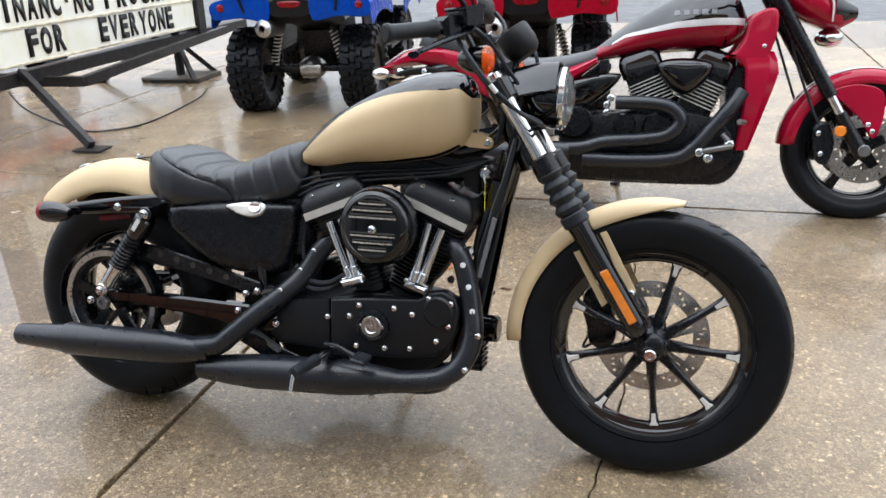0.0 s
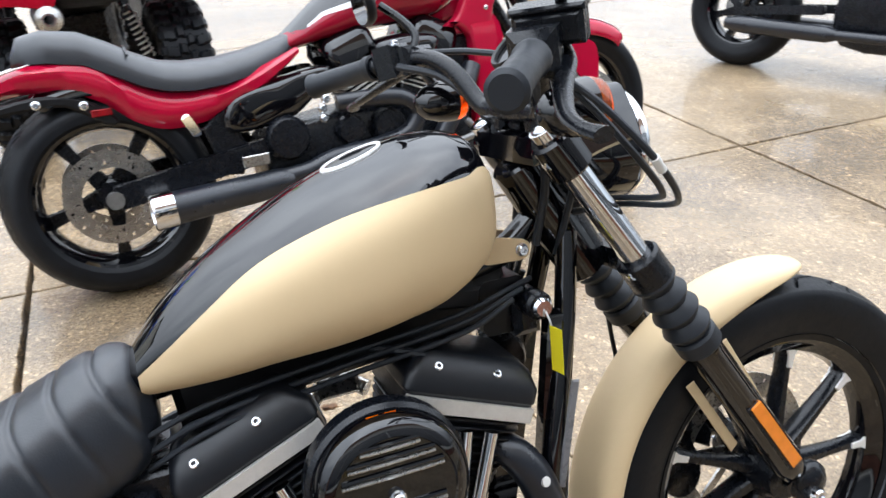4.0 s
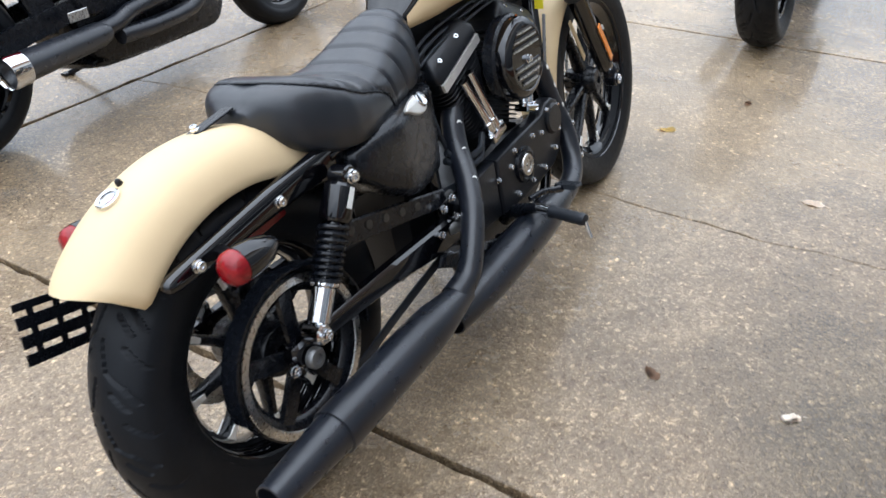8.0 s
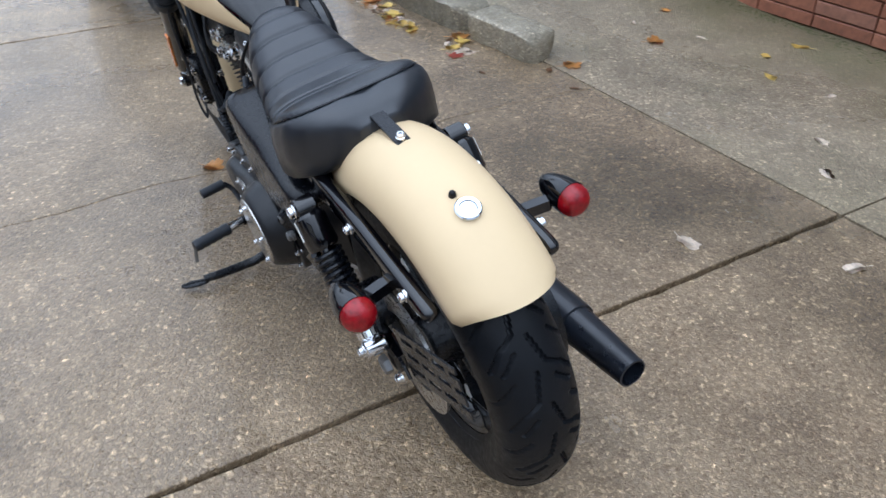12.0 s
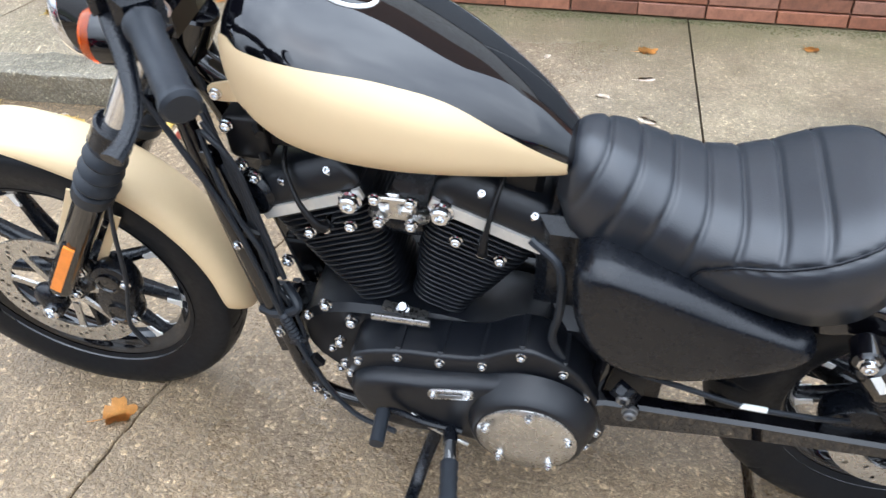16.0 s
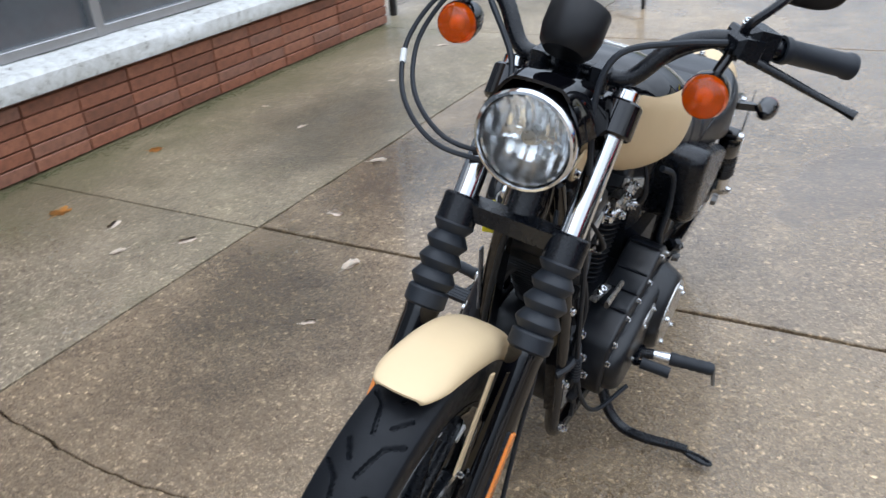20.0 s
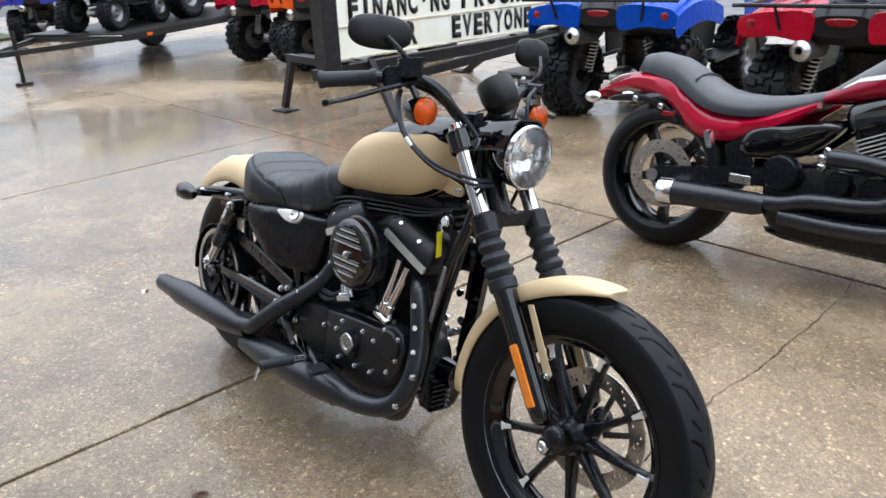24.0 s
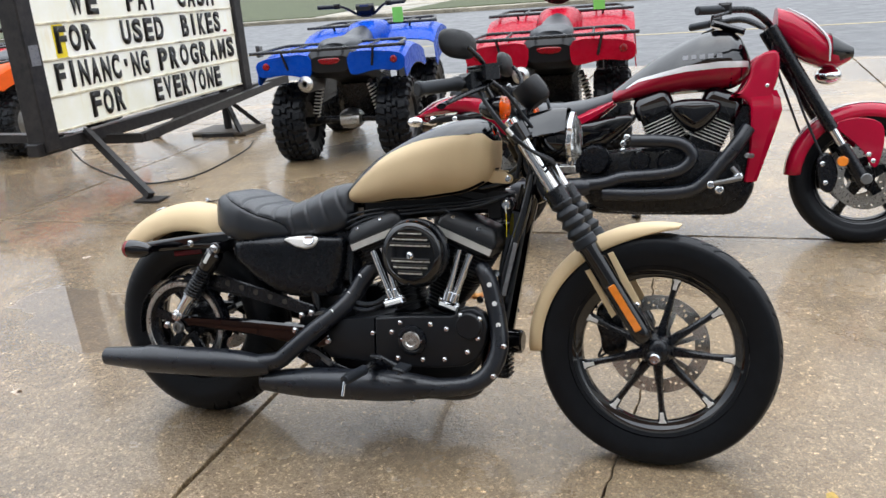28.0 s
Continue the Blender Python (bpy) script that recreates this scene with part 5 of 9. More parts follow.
def seat_point(x, v, lift=0.0):
    zc, zb, w = seat_smooth(x)
    q = abs(v)
    e = 2 / float(np.interp(x, [-0.62, -0.50, -0.40, -0.15], [4.6, 4.8, 3.6, 2.6]))
    sn, cs = math.sin(q * math.pi / 2), max(0.0, math.cos(q * math.pi / 2))
    y = math.copysign(w * sn ** e, v)
    zz = zb + (zc - zb) * cs ** e
    inset_ = seam_v(x) - q
    dip = 0.0
    if x > -0.588 and inset_ > 0.02:
        near = min(abs(x - r - (0.016 + 0.20 * max(0.0, r + 0.42)) * q * q) for r in RIBS)
        dip = 0.0052 * math.exp(-(near / 0.0042) ** 2) * min(1.0, inset_ / 0.12)
        dip -= 0.0035 * min(1.0, inset_ / 0.10)
    elif abs(inset_) < 0.03:
        dip = 0.004 * (1 - abs(inset_) / 0.03)
    out = lift - dip
    n = Vector((0, math.sin(v * math.pi / 2) * 0.9, max(0.2, math.cos(v * math.pi / 2)))).normalized()
    return Vector((x, y, zz)) + n * out


bm = B()
rings = []
NX = 190
for i in range(NX + 1):
    x = -0.148 + (-0.647 + 0.148) * i / NX
    sec = [seat_point(x, -1 + 2 * k / 44) for k in range(45)]
    zc, zb, w = seat_smooth(x)
    sec += [Vector((x, w * 0.9 * t, zb - 0.012)) for t in (0.9, 0.3, -0.3, -0.9)]
    rings.append(sec)
loft(bm, rings)
seat = part("seat", bm, "leather", moto, "black vinyl solo seat with stitched cross ribs", sharp=75)
bm = B()
sx = [-0.338 - (0.588 - 0.338) * (1 - (1 - k / 60) ** 2) for k in range(61)]
line = [seat_point(x, -min(1.0, seam_v(x)), 0.0045) for x in sx] + [seat_point(x, min(1.0, seam_v(x)), 0.0045) for x in sx[::-1]]
tube(bm, line, 0.0022, 6, 2)
part("seat_piping", bm, "black_satin", seat, "thin sewn piping")
bm = B()
box(bm, (-0.688, 0.003, 0.7385), (0.096, 0.026, 0.004), 0.001, Matrix.Rotation(radians(-9), 3, "Y"))
strap = part("seat_strap", bm, "black_satin", moto, "black seat tab screwed to the fender")
bolt(moto, (-0.724, 0.003, 0.7385), (-0.15, 0, 1), 0.007)

# ---- rear fender ----
part("rear_fender", fender_shell((-0.750, 0, 0.325), 0.409, 52, 137, 0.092, 0.080, taper=0.04, crown=0.02, n=50, square=0.86, bow=3.0), "cream", moto, "sand-painted bobbed rear fender", sharp=50)
bm = B()
lathe(bm, [(0.013, -0.004), (0.020, -0.004), (0.021, 0.002), (0.019, 0.004), (0.014, 0.003)], (-0.917, 0.002, 0.701), (-0.39, 0, 0.92), 28, True)
lathe(bm, [(0.0, -0.004), (0.013, -0.004), (0.013, 0.001), (0.0, 0.002)], (-0.917, 0.002, 0.701), (-0.39, 0, 0.92), 20)
part("fender_emblem", bm, "chrome", moto, "small round silver emblem")
bm = B()
dome(bm, (-0.886, 0.008, 0.7135), (-0.33, 0, 0.94), 0.006, 0.008, 12, 4, 0.004)
part("fender_plug", bm, "black_plastic", moto)
for s in (-1, 1):
    # fender strut
    bm = B()
    plate(bm, smooth_poly([(-0.520, 0.650), (-0.600, 0.646), (-0.720, 0.632), (-0.850, 0.611), (-0.940, 0.594), (-0.956, 0.579), (-0.940, 0.565), (-0.860, 0.571), (-0.720, 0.583), (-0.600, 0.588), (-0.520, 0.578)], 3), 0.098 * s, 0.125 * s, 0.012, steps=4)
    part("fender_strut", bm, "black_gloss", moto, "black fender support strut")
    bolt(moto, (-0.705, 0.126 * s, 0.606), (0, s, 0), 0.009)
    bolt(moto, (-0.895, 0.126 * s, 0.588), (0, s, 0), 0.009)
    # rear turn signal
    c = Vector((-0.872, 0.200 * s, 0.592))
    bm = B()
    lathe(bm, [(0, -0.070), (0.012, -0.066), (0.022, -0.048), (0.028, -0.022), (0.0300, 0.0), (0.0300, 0.012), (0.026, 0.012)], c, (-1, 0, 0.02), 28)
    bar(bm, (-0.845, 0.115 * s, 0.585), (-0.862, 0.172 * s, 0.590), 0.020, 0.020, 0.004)
    sg = part("turn_signal", bm, "black_gloss", moto, "black bullet rear signal with red lens")
    bm = B()
    lathe(bm, [(0.0285, 0.010), (0.029, 0.018), (0.026, 0.028), (0.017, 0.036), (0, 0.039)], c, (-1, 0, 0.02), 28)
    part("lens", bm, "red_lens", sg, "dark red lens")
    # red side reflector below the strut
    bm = B()
    box(bm, (-0.735, 0.104 * s, 0.572), (0.110, 0.006, 0.018), 0.002, Matrix.Rotation(radians(-7), 3, "Y"))
    part("side_reflector", bm, "dim_red_lens", moto)
    # shock absorber
    a, b2 = Vector((-0.578, 0.158 * s, 0.600)), Vector((-0.738, 0.158 * s, 0.372))
    d = (b2 - a).normalized()
    ln = (b2 - a).length
    bm = B()
    lathe(bm, [(0.012, 0.012), (0.024, 0.014), (0.029, 0.020), (0.030, 0.075), (0.026, 0.082), (0.013, 0.084), (0.013, ln - 0.09), (0.020, ln - 0.09)], a, d, 22)
    cyl(bm, a - Vector((0, 0.020 * s, 0)), a + Vector((0, 0.020 * s, 0)), 0.020, seg=18, bev=0.003)
    sh = part("shock_absorber", bm, "black_gloss", moto, "coil-over rear shock, black with chrome lower end")
    bm = B()
    pts = []
    for k in range(9 * 12 + 1):
        ang = 2 * math.pi * k / 12
        _, u, v = basis(d)
        pts.append(a + d * (0.085 + (ln - 0.085 - 0.088) * k / 108) + u * 0.0245 * math.cos(ang) + v * 0.0245 * math.sin(ang))
    tube(bm, pts, 0.0052, 8, 1)
    part("coil_spring", bm, "black_satin", sh)
    bm = B()
    lathe(bm, [(0.012, ln - 0.092), (0.027, ln - 0.090), (0.027, ln - 0.084), (0.021, ln - 0.080), (0.021, ln - 0.020), (0.012, ln - 0.012)], a, d, 22)
    part("shock_body", bm, "chrome", sh, "chrome lower shock body")
    bm = B()
    cyl(bm, b2 - Vector((0, 0.022 * s, 0)), b2 + Vector((0, 0.020 * s, 0)), 0.019, seg=18, bev=0.003)
    part("shock_eye", bm, "chrome", sh)
    bm = B()
    bar(bm, a + d * 0.03 + Vector((0.005, 0.0295 * s, 0.01)), a + d * 0.068 + Vector((0.005, 0.0295 * s, 0.01)), 0.012, 0.001, 0.0002, up=(0, 1, 0))
    part("shock_label", bm, "white", sh, "small pale label")
    bolt(moto, a + Vector((0, 0.021 * s, 0)), (0, s, 0), 0.011)
    bolt(moto, b2 + Vector((0, 0.021 * s, 0)), (0, s, 0), 0.010)
    # swingarm
    bm = B()
    plate(bm, [(-0.790, 0.340), (-0.785, 0.362), (-0.700, 0.366), (-0.480, 0.366), (-0.260, 0.362), (-0.200, 0.340), (-0.200, 0.300), (-0.260, 0.292), (-0.480, 0.318), (-0.700, 0.330), (-0.780, 0.318)], 0.112 * s, 0.142 * s, 0.006)
    part("swingarm", bm, "black_gloss", moto, "black swingarm beam")
    bm = B()
    lathe(bm, [(0, 0), (0.020, 0), (0.020, 0.010), (0.017, 0.014), (0.010, 0.014), (0.009, 0.008), (0, 0.008)], (-0.752, 0.146 * s, 0.328), (0, s, 0), 6 if s > 0 else 20)
    part("axle_nut", bm, "cast", moto)
    bolt(moto, (-0.800, 0.146 * s, 0.330), (0, s, 0), 0.009)

# ---- engine ----
CR = Vector((0.088, 0, 0.300))


def cyl_frame(sign):
    ax = Vector((0.375 * sign, 0, 0.927)).normalized()
    ac = Vector((ax.z, 0, -ax.x))
    return lambda a, y, d: tuple(CR + ax * d + ac * a + Vector((0, y - 0.013 if y < 0 else y * 0.80 - 0.013, 0)))


def round_rect(a, b, r, n=4):
    pts = []
    for cx, cy, st in ((a - r, b - r, 0), (-a + r, b - r, 90), (-a + r, -b + r, 180), (a - r, -b + r, 270)):
        for k in range(n + 1):
            t = radians(st + 90 * k / n)
            pts.append((cx + r * math.cos(t), cy + r * math.sin(t)))
    return pts


engine = moto
for sign, nm in ((1, "front"), (-1, "rear")):
    F = cyl_frame(sign)
    bm = B()
    loft(bm, [[F(a, y, d) for a, y in round_rect(0.046, 0.056, 0.03)] for d in (0.12, 0.36)])
    barrel = part("cylinder_barrel", bm, "black_wrinkle", moto, "black finned engine cylinder")
    for k in range(-3, 17):
        d = 0.170 + 0.0112 * k
        headfin = d > 0.285
        a = 0.054 + 0.042 * (max(0, k) / 16) ** 0.75 + 0.001 * min(0, k)
        bb = 0.080 if headfin else 0.076
        bm = B()
        loft(bm, [[F(q, y, d + o) for q, y in round_rect(a - i, bb - i, 0.034)] for o, i in ((0, 0.001), (0.0008, 0), (0.0026, 0), (0.0034, 0.001))])
        part("cooling_fin", bm, "black_wrinkle", barrel)
    # head: plug boss and machined edge
    bm = B()
    loft(bm, [[F(a, y, d) for a, y in round_rect(0.080, 0.066, 0.022)] for d in (0.275, 0.362)])
    head_ = part("cylinder_head", bm, "black_wrinkle", moto, "black cylinder head")
    for s in (-1, 1):
        bm = B()
        bar(bm, F(-0.092, 0.083 * s, 0.368), F(0.092, 0.083 * s, 0.368), 0.009, 0.020, 0.0015, up=(CR - Vector(F(0, 0, 1))))
        part("machined_edge", bm, "bright_cut", head_, "bright machined edge")
    bm = B()
    loft(bm, [[F(a, y, d) for a, y in round_rect(0.094, 0.082, 0.012)] for d in (0.356, 0.380)])
    loft(bm, [[F(a * sc, y * sc2, d) for a, y in round_rect(0.097, 0.086, 0.016)] for d, sc, sc2 in ((0.380, 0.97, 0.97), (0.384, 1.0, 1.0), (0.402, 1.0, 0.98), (0.424, 0.86, 0.82), (0.432, 0.74, 0.68), (0.434, 0.70, 0.62))])
    rb = part("rocker_box", bm, "black_wrinkle", moto, "satin black rocker box")
    for a in (-0.055, 0.03):
        for s in (-1, 1):
            bolt(rb, F(a, 0.072 * s, 0.414), Vector((0.375 * sign, 0.9 * s, 0.9)), 0.0065)
    # left side: head bolt, spark plug with lead
    for a, d, r in ((-0.045, 0.315, 0.0085), (0.030, 0.318, 0.0085), (-0.070 * sign, 0.362, 0.0155)):
        bolt(head_, F(a, 0.090, d), (0, 1, 0), r)
    bm = B()
    cyl(bm, F(-0.008, 0.070, 0.322), F(-0.012, 0.112, 0.330), 0.0105, 0.008, 12)
    part("spark_plug", bm, "chrome", head_)
    bm = B()
    tube(bm, [F(-0.012, 0.108, 0.330), F(-0.006, 0.118, 0.352), F(0.004, 0.106, 0.395), F(0.01, 0.07, 0.44), F(0.01, 0.02, 0.46)], [0.009, 0.0065, 0.0042, 0.0038, 0.0038], 10, 6)
    part("plug_lead", bm, "black_plastic", head_)
    # pushrod tubes on the right side
    RODS = [((0.215, 0.615), (0.178, 0.462)), ((0.250, 0.603), (0.198, 0.458))] if sign > 0 else [((-0.062, 0.600), (0.004, 0.458)), ((-0.028, 0.612), (0.024, 0.462))]
    for (tx, tz), (lx, lz) in RODS:
        bm = B()
        top, low = Vector((tx, -0.098, tz)), Vector((lx, -0.112, lz))
        cyl(bm, top, low, 0.0112, seg=16)
        cyl(bm, low - (low - top).normalized() * 0.03, low, 0.0135, seg=16, bev=0.002)
        part("pushrod_tube", bm, "chrome", moto, "chrome pushrod tube")
    bm = B()
    lx = 0.188 if sign > 0 else 0.014
    box(bm, (lx, -0.112, 0.450), (0.062, 0.040, 0.018), 0.004, Matrix.Rotation(radians(18 * sign), 3, "Y"))
    lb = part("lifter_block", bm, "chrome", moto)
    for dx in (-0.026, 0.026):
        bolt(moto, (lx + dx, -0.118, 0.459 - 0.3 * sign * dx), (0.3 * sign, -0.2, 1), 0.0065)
# crankcase and right covers
bm = B()
plate(bm, smooth_poly([(-0.21, 0.36), (-0.06, 0.395), (0.02, 0.415), (0.16, 0.415), (0.24, 0.40), (0.29, 0.35), (0.27, 0.26), (0.16, 0.195), (-0.02, 0.185), (-0.2, 0.22)], 3), -0.105, 0.066, 0.012)
part("crankcase", bm, "black_wrinkle", moto, "black engine crankcase")
bm = B()
CAM = [(-0.042, 0.402), (0.060, 0.414), (0.140, 0.420), (0.205, 0.424), (0.235, 0.444), (0.268, 0.450), (0.300, 0.434), (0.312, 0.400), (0.304, 0.345), (0.282, 0.300), (0.240, 0.274), (0.160, 0.262), (0.060, 0.256), (-0.042, 0.262)]
plate(bm, CAM, -0.100, -0.142, 0.007, steps=3)
cam_cover = part("cam_cover", bm, "black_wrinkle", moto, "black gear cover with bright bolts")
bm = B()
plate(bm, [(-0.046, 0.402), (-0.190, 0.388), (-0.215, 0.370), (-0.220, 0.290), (-0.200, 0.264), (-0.046, 0.262)], -0.100, -0.138, 0.006, steps=2)
part("sprocket_cover", bm, "black_wrinkle", moto, "black sprocket cover")
bm = B()
cyl(bm, (0.258, -0.130, 0.397), (0.258, -0.152, 0.397), 0.040, seg=36, bev=0.005)
part("cover_boss", bm, "black_wrinkle", cam_cover)
bm = B()
lathe(bm, [(0.0, 0), (0.047, 0), (0.045, 0.010), (0.035, 0.013), (0.030, 0.010), (0, 0.010)], (0.079, -0.140, 0.342), (0, -1, 0), 36)
part("timer_recess", bm, "black_satin", cam_cover)
bm = B()
lathe(bm, [(0.0, 0.010), (0.028, 0.010), (0.029, 0.013), (0.027, 0.016), (0.018, 0.016), (0.015, 0.013), (0.006, 0.013), (0.005, 0.016), (0, 0.016)], (0.079, -0.140, 0.342), (0, -1, 0), 32)
part("timer_cover", bm, "steel", cam_cover, "round brushed timer cover")
for x, z in ((0.041, 0.393), (0.138, 0.394), (0.188, 0.383), (-0.049, 0.354), (0.014, 0.362), (0.033, 0.283), (0.113, 0.285), (0.182, 0.291), (0.253, 0.318), (0.284, 0.361), (0.290, 0.420), (0.232, 0.428)):
    bolt(cam_cover, (x, -0.143, z), (0, -1, 0), 0.0062)
for x in (0.047, 0.111):
    bolt(cam_cover, (x, -0.148, 0.342), (0, -1, 0), 0.0045)
# air cleaner
AC = Vector((0.094, -0.118, 0.606))
bm = B()
lathe(bm, [(0, 0.0), (0.094, 0.0), (0.101, 0.006), (0.102, 0.030), (0.097, 0.036), (0.090, 0.036)], AC, (0, -1, 0), 56)
air = part("air_cleaner", bm, "black_satin", moto, "round gloss black air cleaner with louvres")
bm = B()
lathe(bm, [(0.090, 0.034), (0.0955, 0.036), (0.0965, 0.050), (0.093, 0.060), (0.084, 0.067), (0.076, 0.069), (0.074, 0.0665), (0.0, 0.0665)], AC, (0, -1, 0), 56)
part("air_cover", bm, "black_gloss", air, "gloss black cover")
for dz, w in ((0.062, 0.036), (0.045, 0.053), (0.027, 0.062), (-0.019, 0.060), (-0.037, 0.053), (-0.055, 0.037)):
    bm = B()
    tube(bm, [AC + Vector((-w, -0.067, dz)), AC + Vector((-w * 0.5, -0.0685, dz)), AC + Vector((w * 0.5, -0.0685, dz)), AC + Vector((w, -0.067, dz))], 0.0024, 8, 3)
    part("louvre", bm, "steel", air, "bright louvre edge")
    bm = B()
    tube(bm, [AC + Vector((-w, -0.066, dz + 0.006)), AC + Vector((w, -0.066, dz + 0.006))], 0.0040, 8, 1)
    part("louvre_lip", bm, "black_gloss", air)
bolt(air, AC + Vector((0, -0.069, -0.002)), (0, -1, 0), 0.0085)
bm = B()
plate(bm, [(-0.018, -0.005), (0.018, -0.005), (0.018, 0.005), (-0.018, 0.005)], 0, 0.001, 0, to=lambda x, z, y: tuple(AC + Vector((x, -0.045 - y, 0.094 + z * 0.4))))
part("warning_label", bm, "amber", air)
# bright link plate on the case between the cylinders
bm = B()
tube(bm, [(0.134, 0.103, 0.447), (0.036, 0.103, 0.448)], 0.0055, 10, 1, flat=1.5)
part("link_plate", bm, "steel", moto, "bare steel link between the cylinders")
# intake bracket between the heads, left side
bm = B()
box(bm, (0.085, 0.055, 0.655), (0.060, 0.030, 0.030), 0.006)
cyl(bm, (0.045, 0.05, 0.640), (0.065, 0.07, 0.650), 0.012, seg=14)
cyl(bm, (0.125, 0.05, 0.640), (0.105, 0.07, 0.650), 0.012, seg=14)
box(bm, (0.085, 0.070, 0.680), (0.018, 0.012, 0.040), 0.003)
box(bm, (0.085, 0.075, 0.690), (0.060, 0.008, 0.010), 0.002)
part("intake_bracket", bm, "steel", moto, "bright engine mounting bracket")
for x, z in ((0.058, 0.690), (0.112, 0.690), (0.06, 0.645), (0.110, 0.645)):
    bolt(moto, (x, 0.078, z), YAX, 0.008)
bm = B()
tube(bm, [(-0.02, 0, 0.60), (0.085, 0.0, 0.585), (0.19, 0, 0.60)], 0.028, 14, 5)
box(bm, (0.085, -0.05, 0.59), (0.07, 0.10, 0.07), 0.012)
part("intake_manifold", bm, "black_satin", moto)

# ---- left side: primary cover ----
PRIM = [(0.186, 0.300), (0.178, 0.350), (0.160, 0.388), (0.085, 0.413), (0.012, 0.418), (-0.055, 0.428), (-0.120, 0.466), (-0.192, 0.440), (-0.242, 0.374), (-0.268, 0.280), (-0.250, 0.225), (-0.205, 0.195), (-0.145, 0.185), (-0.070, 0.190), (0.010, 0.205), (0.100, 0.208), (0.160, 0.238)]
bm = B()
plate(bm, smooth_poly(PRIM, 3), 0.060, 0.143, 0.009, steps=3)
prim = part("primary_cover", bm, "black_wrinkle", moto, "long black primary drive cover")
bm = B()
IN = [(0.172, 0.300), (0.160, 0.342), (0.110, 0.368), (0.020, 0.378), (-0.060, 0.392), (-0.130, 0.410), (-0.195, 0.388), (-0.232, 0.330), (-0.240, 0.280), (-0.215, 0.225), (-0.150, 0.200), (-0.080, 0.206), (0.000, 0.222), (0.090, 0.224), (0.148, 0.250)]
pillow(bm, smooth_poly(IN, 4), 0.130, 0.172, 0.026, depth=0.030)
part("primary_bulge", bm, "black_wrinkle", prim)
# stiffening ribs run over the top of the cover to each bolt
PBOLT = [(0.154, 0.374), (0.084, 0.399), (0.012, 0.404), (-0.059, 0.413), (-0.121, 0.452), (-0.189, 0.425), (-0.227, 0.368)]
for x, z in PBOLT[1:6]:
    bm = B()
    bar(bm, (x, 0.064, z + 0.010), (x, 0.139, z + 0.010), 0.010, 0.016, 0.004)
    part("cover_rib", bm, "black_wrinkle", prim)
DERBY = Vector((-0.142, 0.0, 0.303))
bm = B()
lathe(bm, [(0.112, 0.148), (0.108, 0.160), (0.098, 0.182), (0.092, 0.193), (0.087, 0.196), (0.080, 0.196)], DERBY, YAX, 56)
part("derby_rim", bm, "black_wrinkle", prim)
bm = B()
lathe(bm, [(0.0835, 0.194), (0.0830, 0.1985), (0.078, 0.2025), (0.040, 0.2045), (0, 0.205)], DERBY, YAX, 56)
part("derby_cover", bm, "steel", prim, "round brushed metal derby cover")
for k in range(5):
    a = radians(20 + 72 * k)
    bolt(prim, DERBY + Vector((0.072 * math.cos(a), 0.2035, 0.072 * math.sin(a))), YAX, 0.0065)
bm = B()
plate(bm, round_rect(0.040, 0.0135, 0.012), 0, 0.006, 0.002, to=lambda x, z, y: (-0.011 + x, 0.168 + y, 0.358 + z - 0.2 * x))
part("inspection_cover", bm, "steel", prim, "oval bright inspection cover")
bm = B()
plate(bm, round_rect(0.022, 0.005, 0.004), 0, 0.002, 0.0006, to=lambda x, z, y: (-0.011 + x, 0.1745 + y, 0.358 + z - 0.2 * x))
part("inspection_badge", bm, "cast", prim)
for dx in (-0.030, 0.030):
    bolt(prim, (-0.011 + dx, 0.174, 0.358 - 0.2 * dx), YAX, 0.005)
for x, z in PBOLT + [(-0.254, 0.275), (0.172, 0.335), (0.010, 0.217), (0.095, 0.222), (-0.240, 0.228)]:
    bolt(prim, (x, 0.1435, z), YAX, 0.0068)
bm = B()
bar(bm, (0.125, 0.070, 0.440), (0.045, 0.078, 0.436), 0.016, 0.008, 0.002)
part("cover_bracket", bm, "steel", moto)
bolt(moto, (0.088, 0.076, 0.447), (0, 0.5, 1), 0.009)
for x, y, z, r in ((0.184, 0.077, 0.391, 0.010), (0.204, 0.095, 0.352, 0.009), (0.196, 0.105, 0.305, 0.009), (0.225, 0.080, 0.43, 0.009), (0.222, 0.095, 0.33, 0.006), (0.210, 0.10, 0.28, 0.007), (0.28, 0.07, 0.52, 0.009), (0.26, 0.085, 0.40, 0.007)):
    bolt(moto, (x, y, z), YAX, r)
# shifter
bm = B()
tube(bm, [(0.100, 0.200, 0.318), (0.095, 0.262, 0.318)], 0.0125, 12, 1)
sp = part("shift_peg", bm, "rubber", moto, "ribbed rubber shifter peg")
bm = B()
tube(bm, [(0.100, 0.200, 0.318), (0.085, 0.185, 0.300), (0.030, 0.180, 0.272), (-0.030, 0.178, 0.262)], 0.0065, 8, 5)
part("shift_lever", bm, "black_satin", moto)
bm = B()
tube(bm, [(0.06, 0.176, 0.288), (0.02, 0.178, 0.255), (-0.04, 0.180, 0.225)], 0.004, 8, 5)
part("shift_rod", bm, "steel", moto)
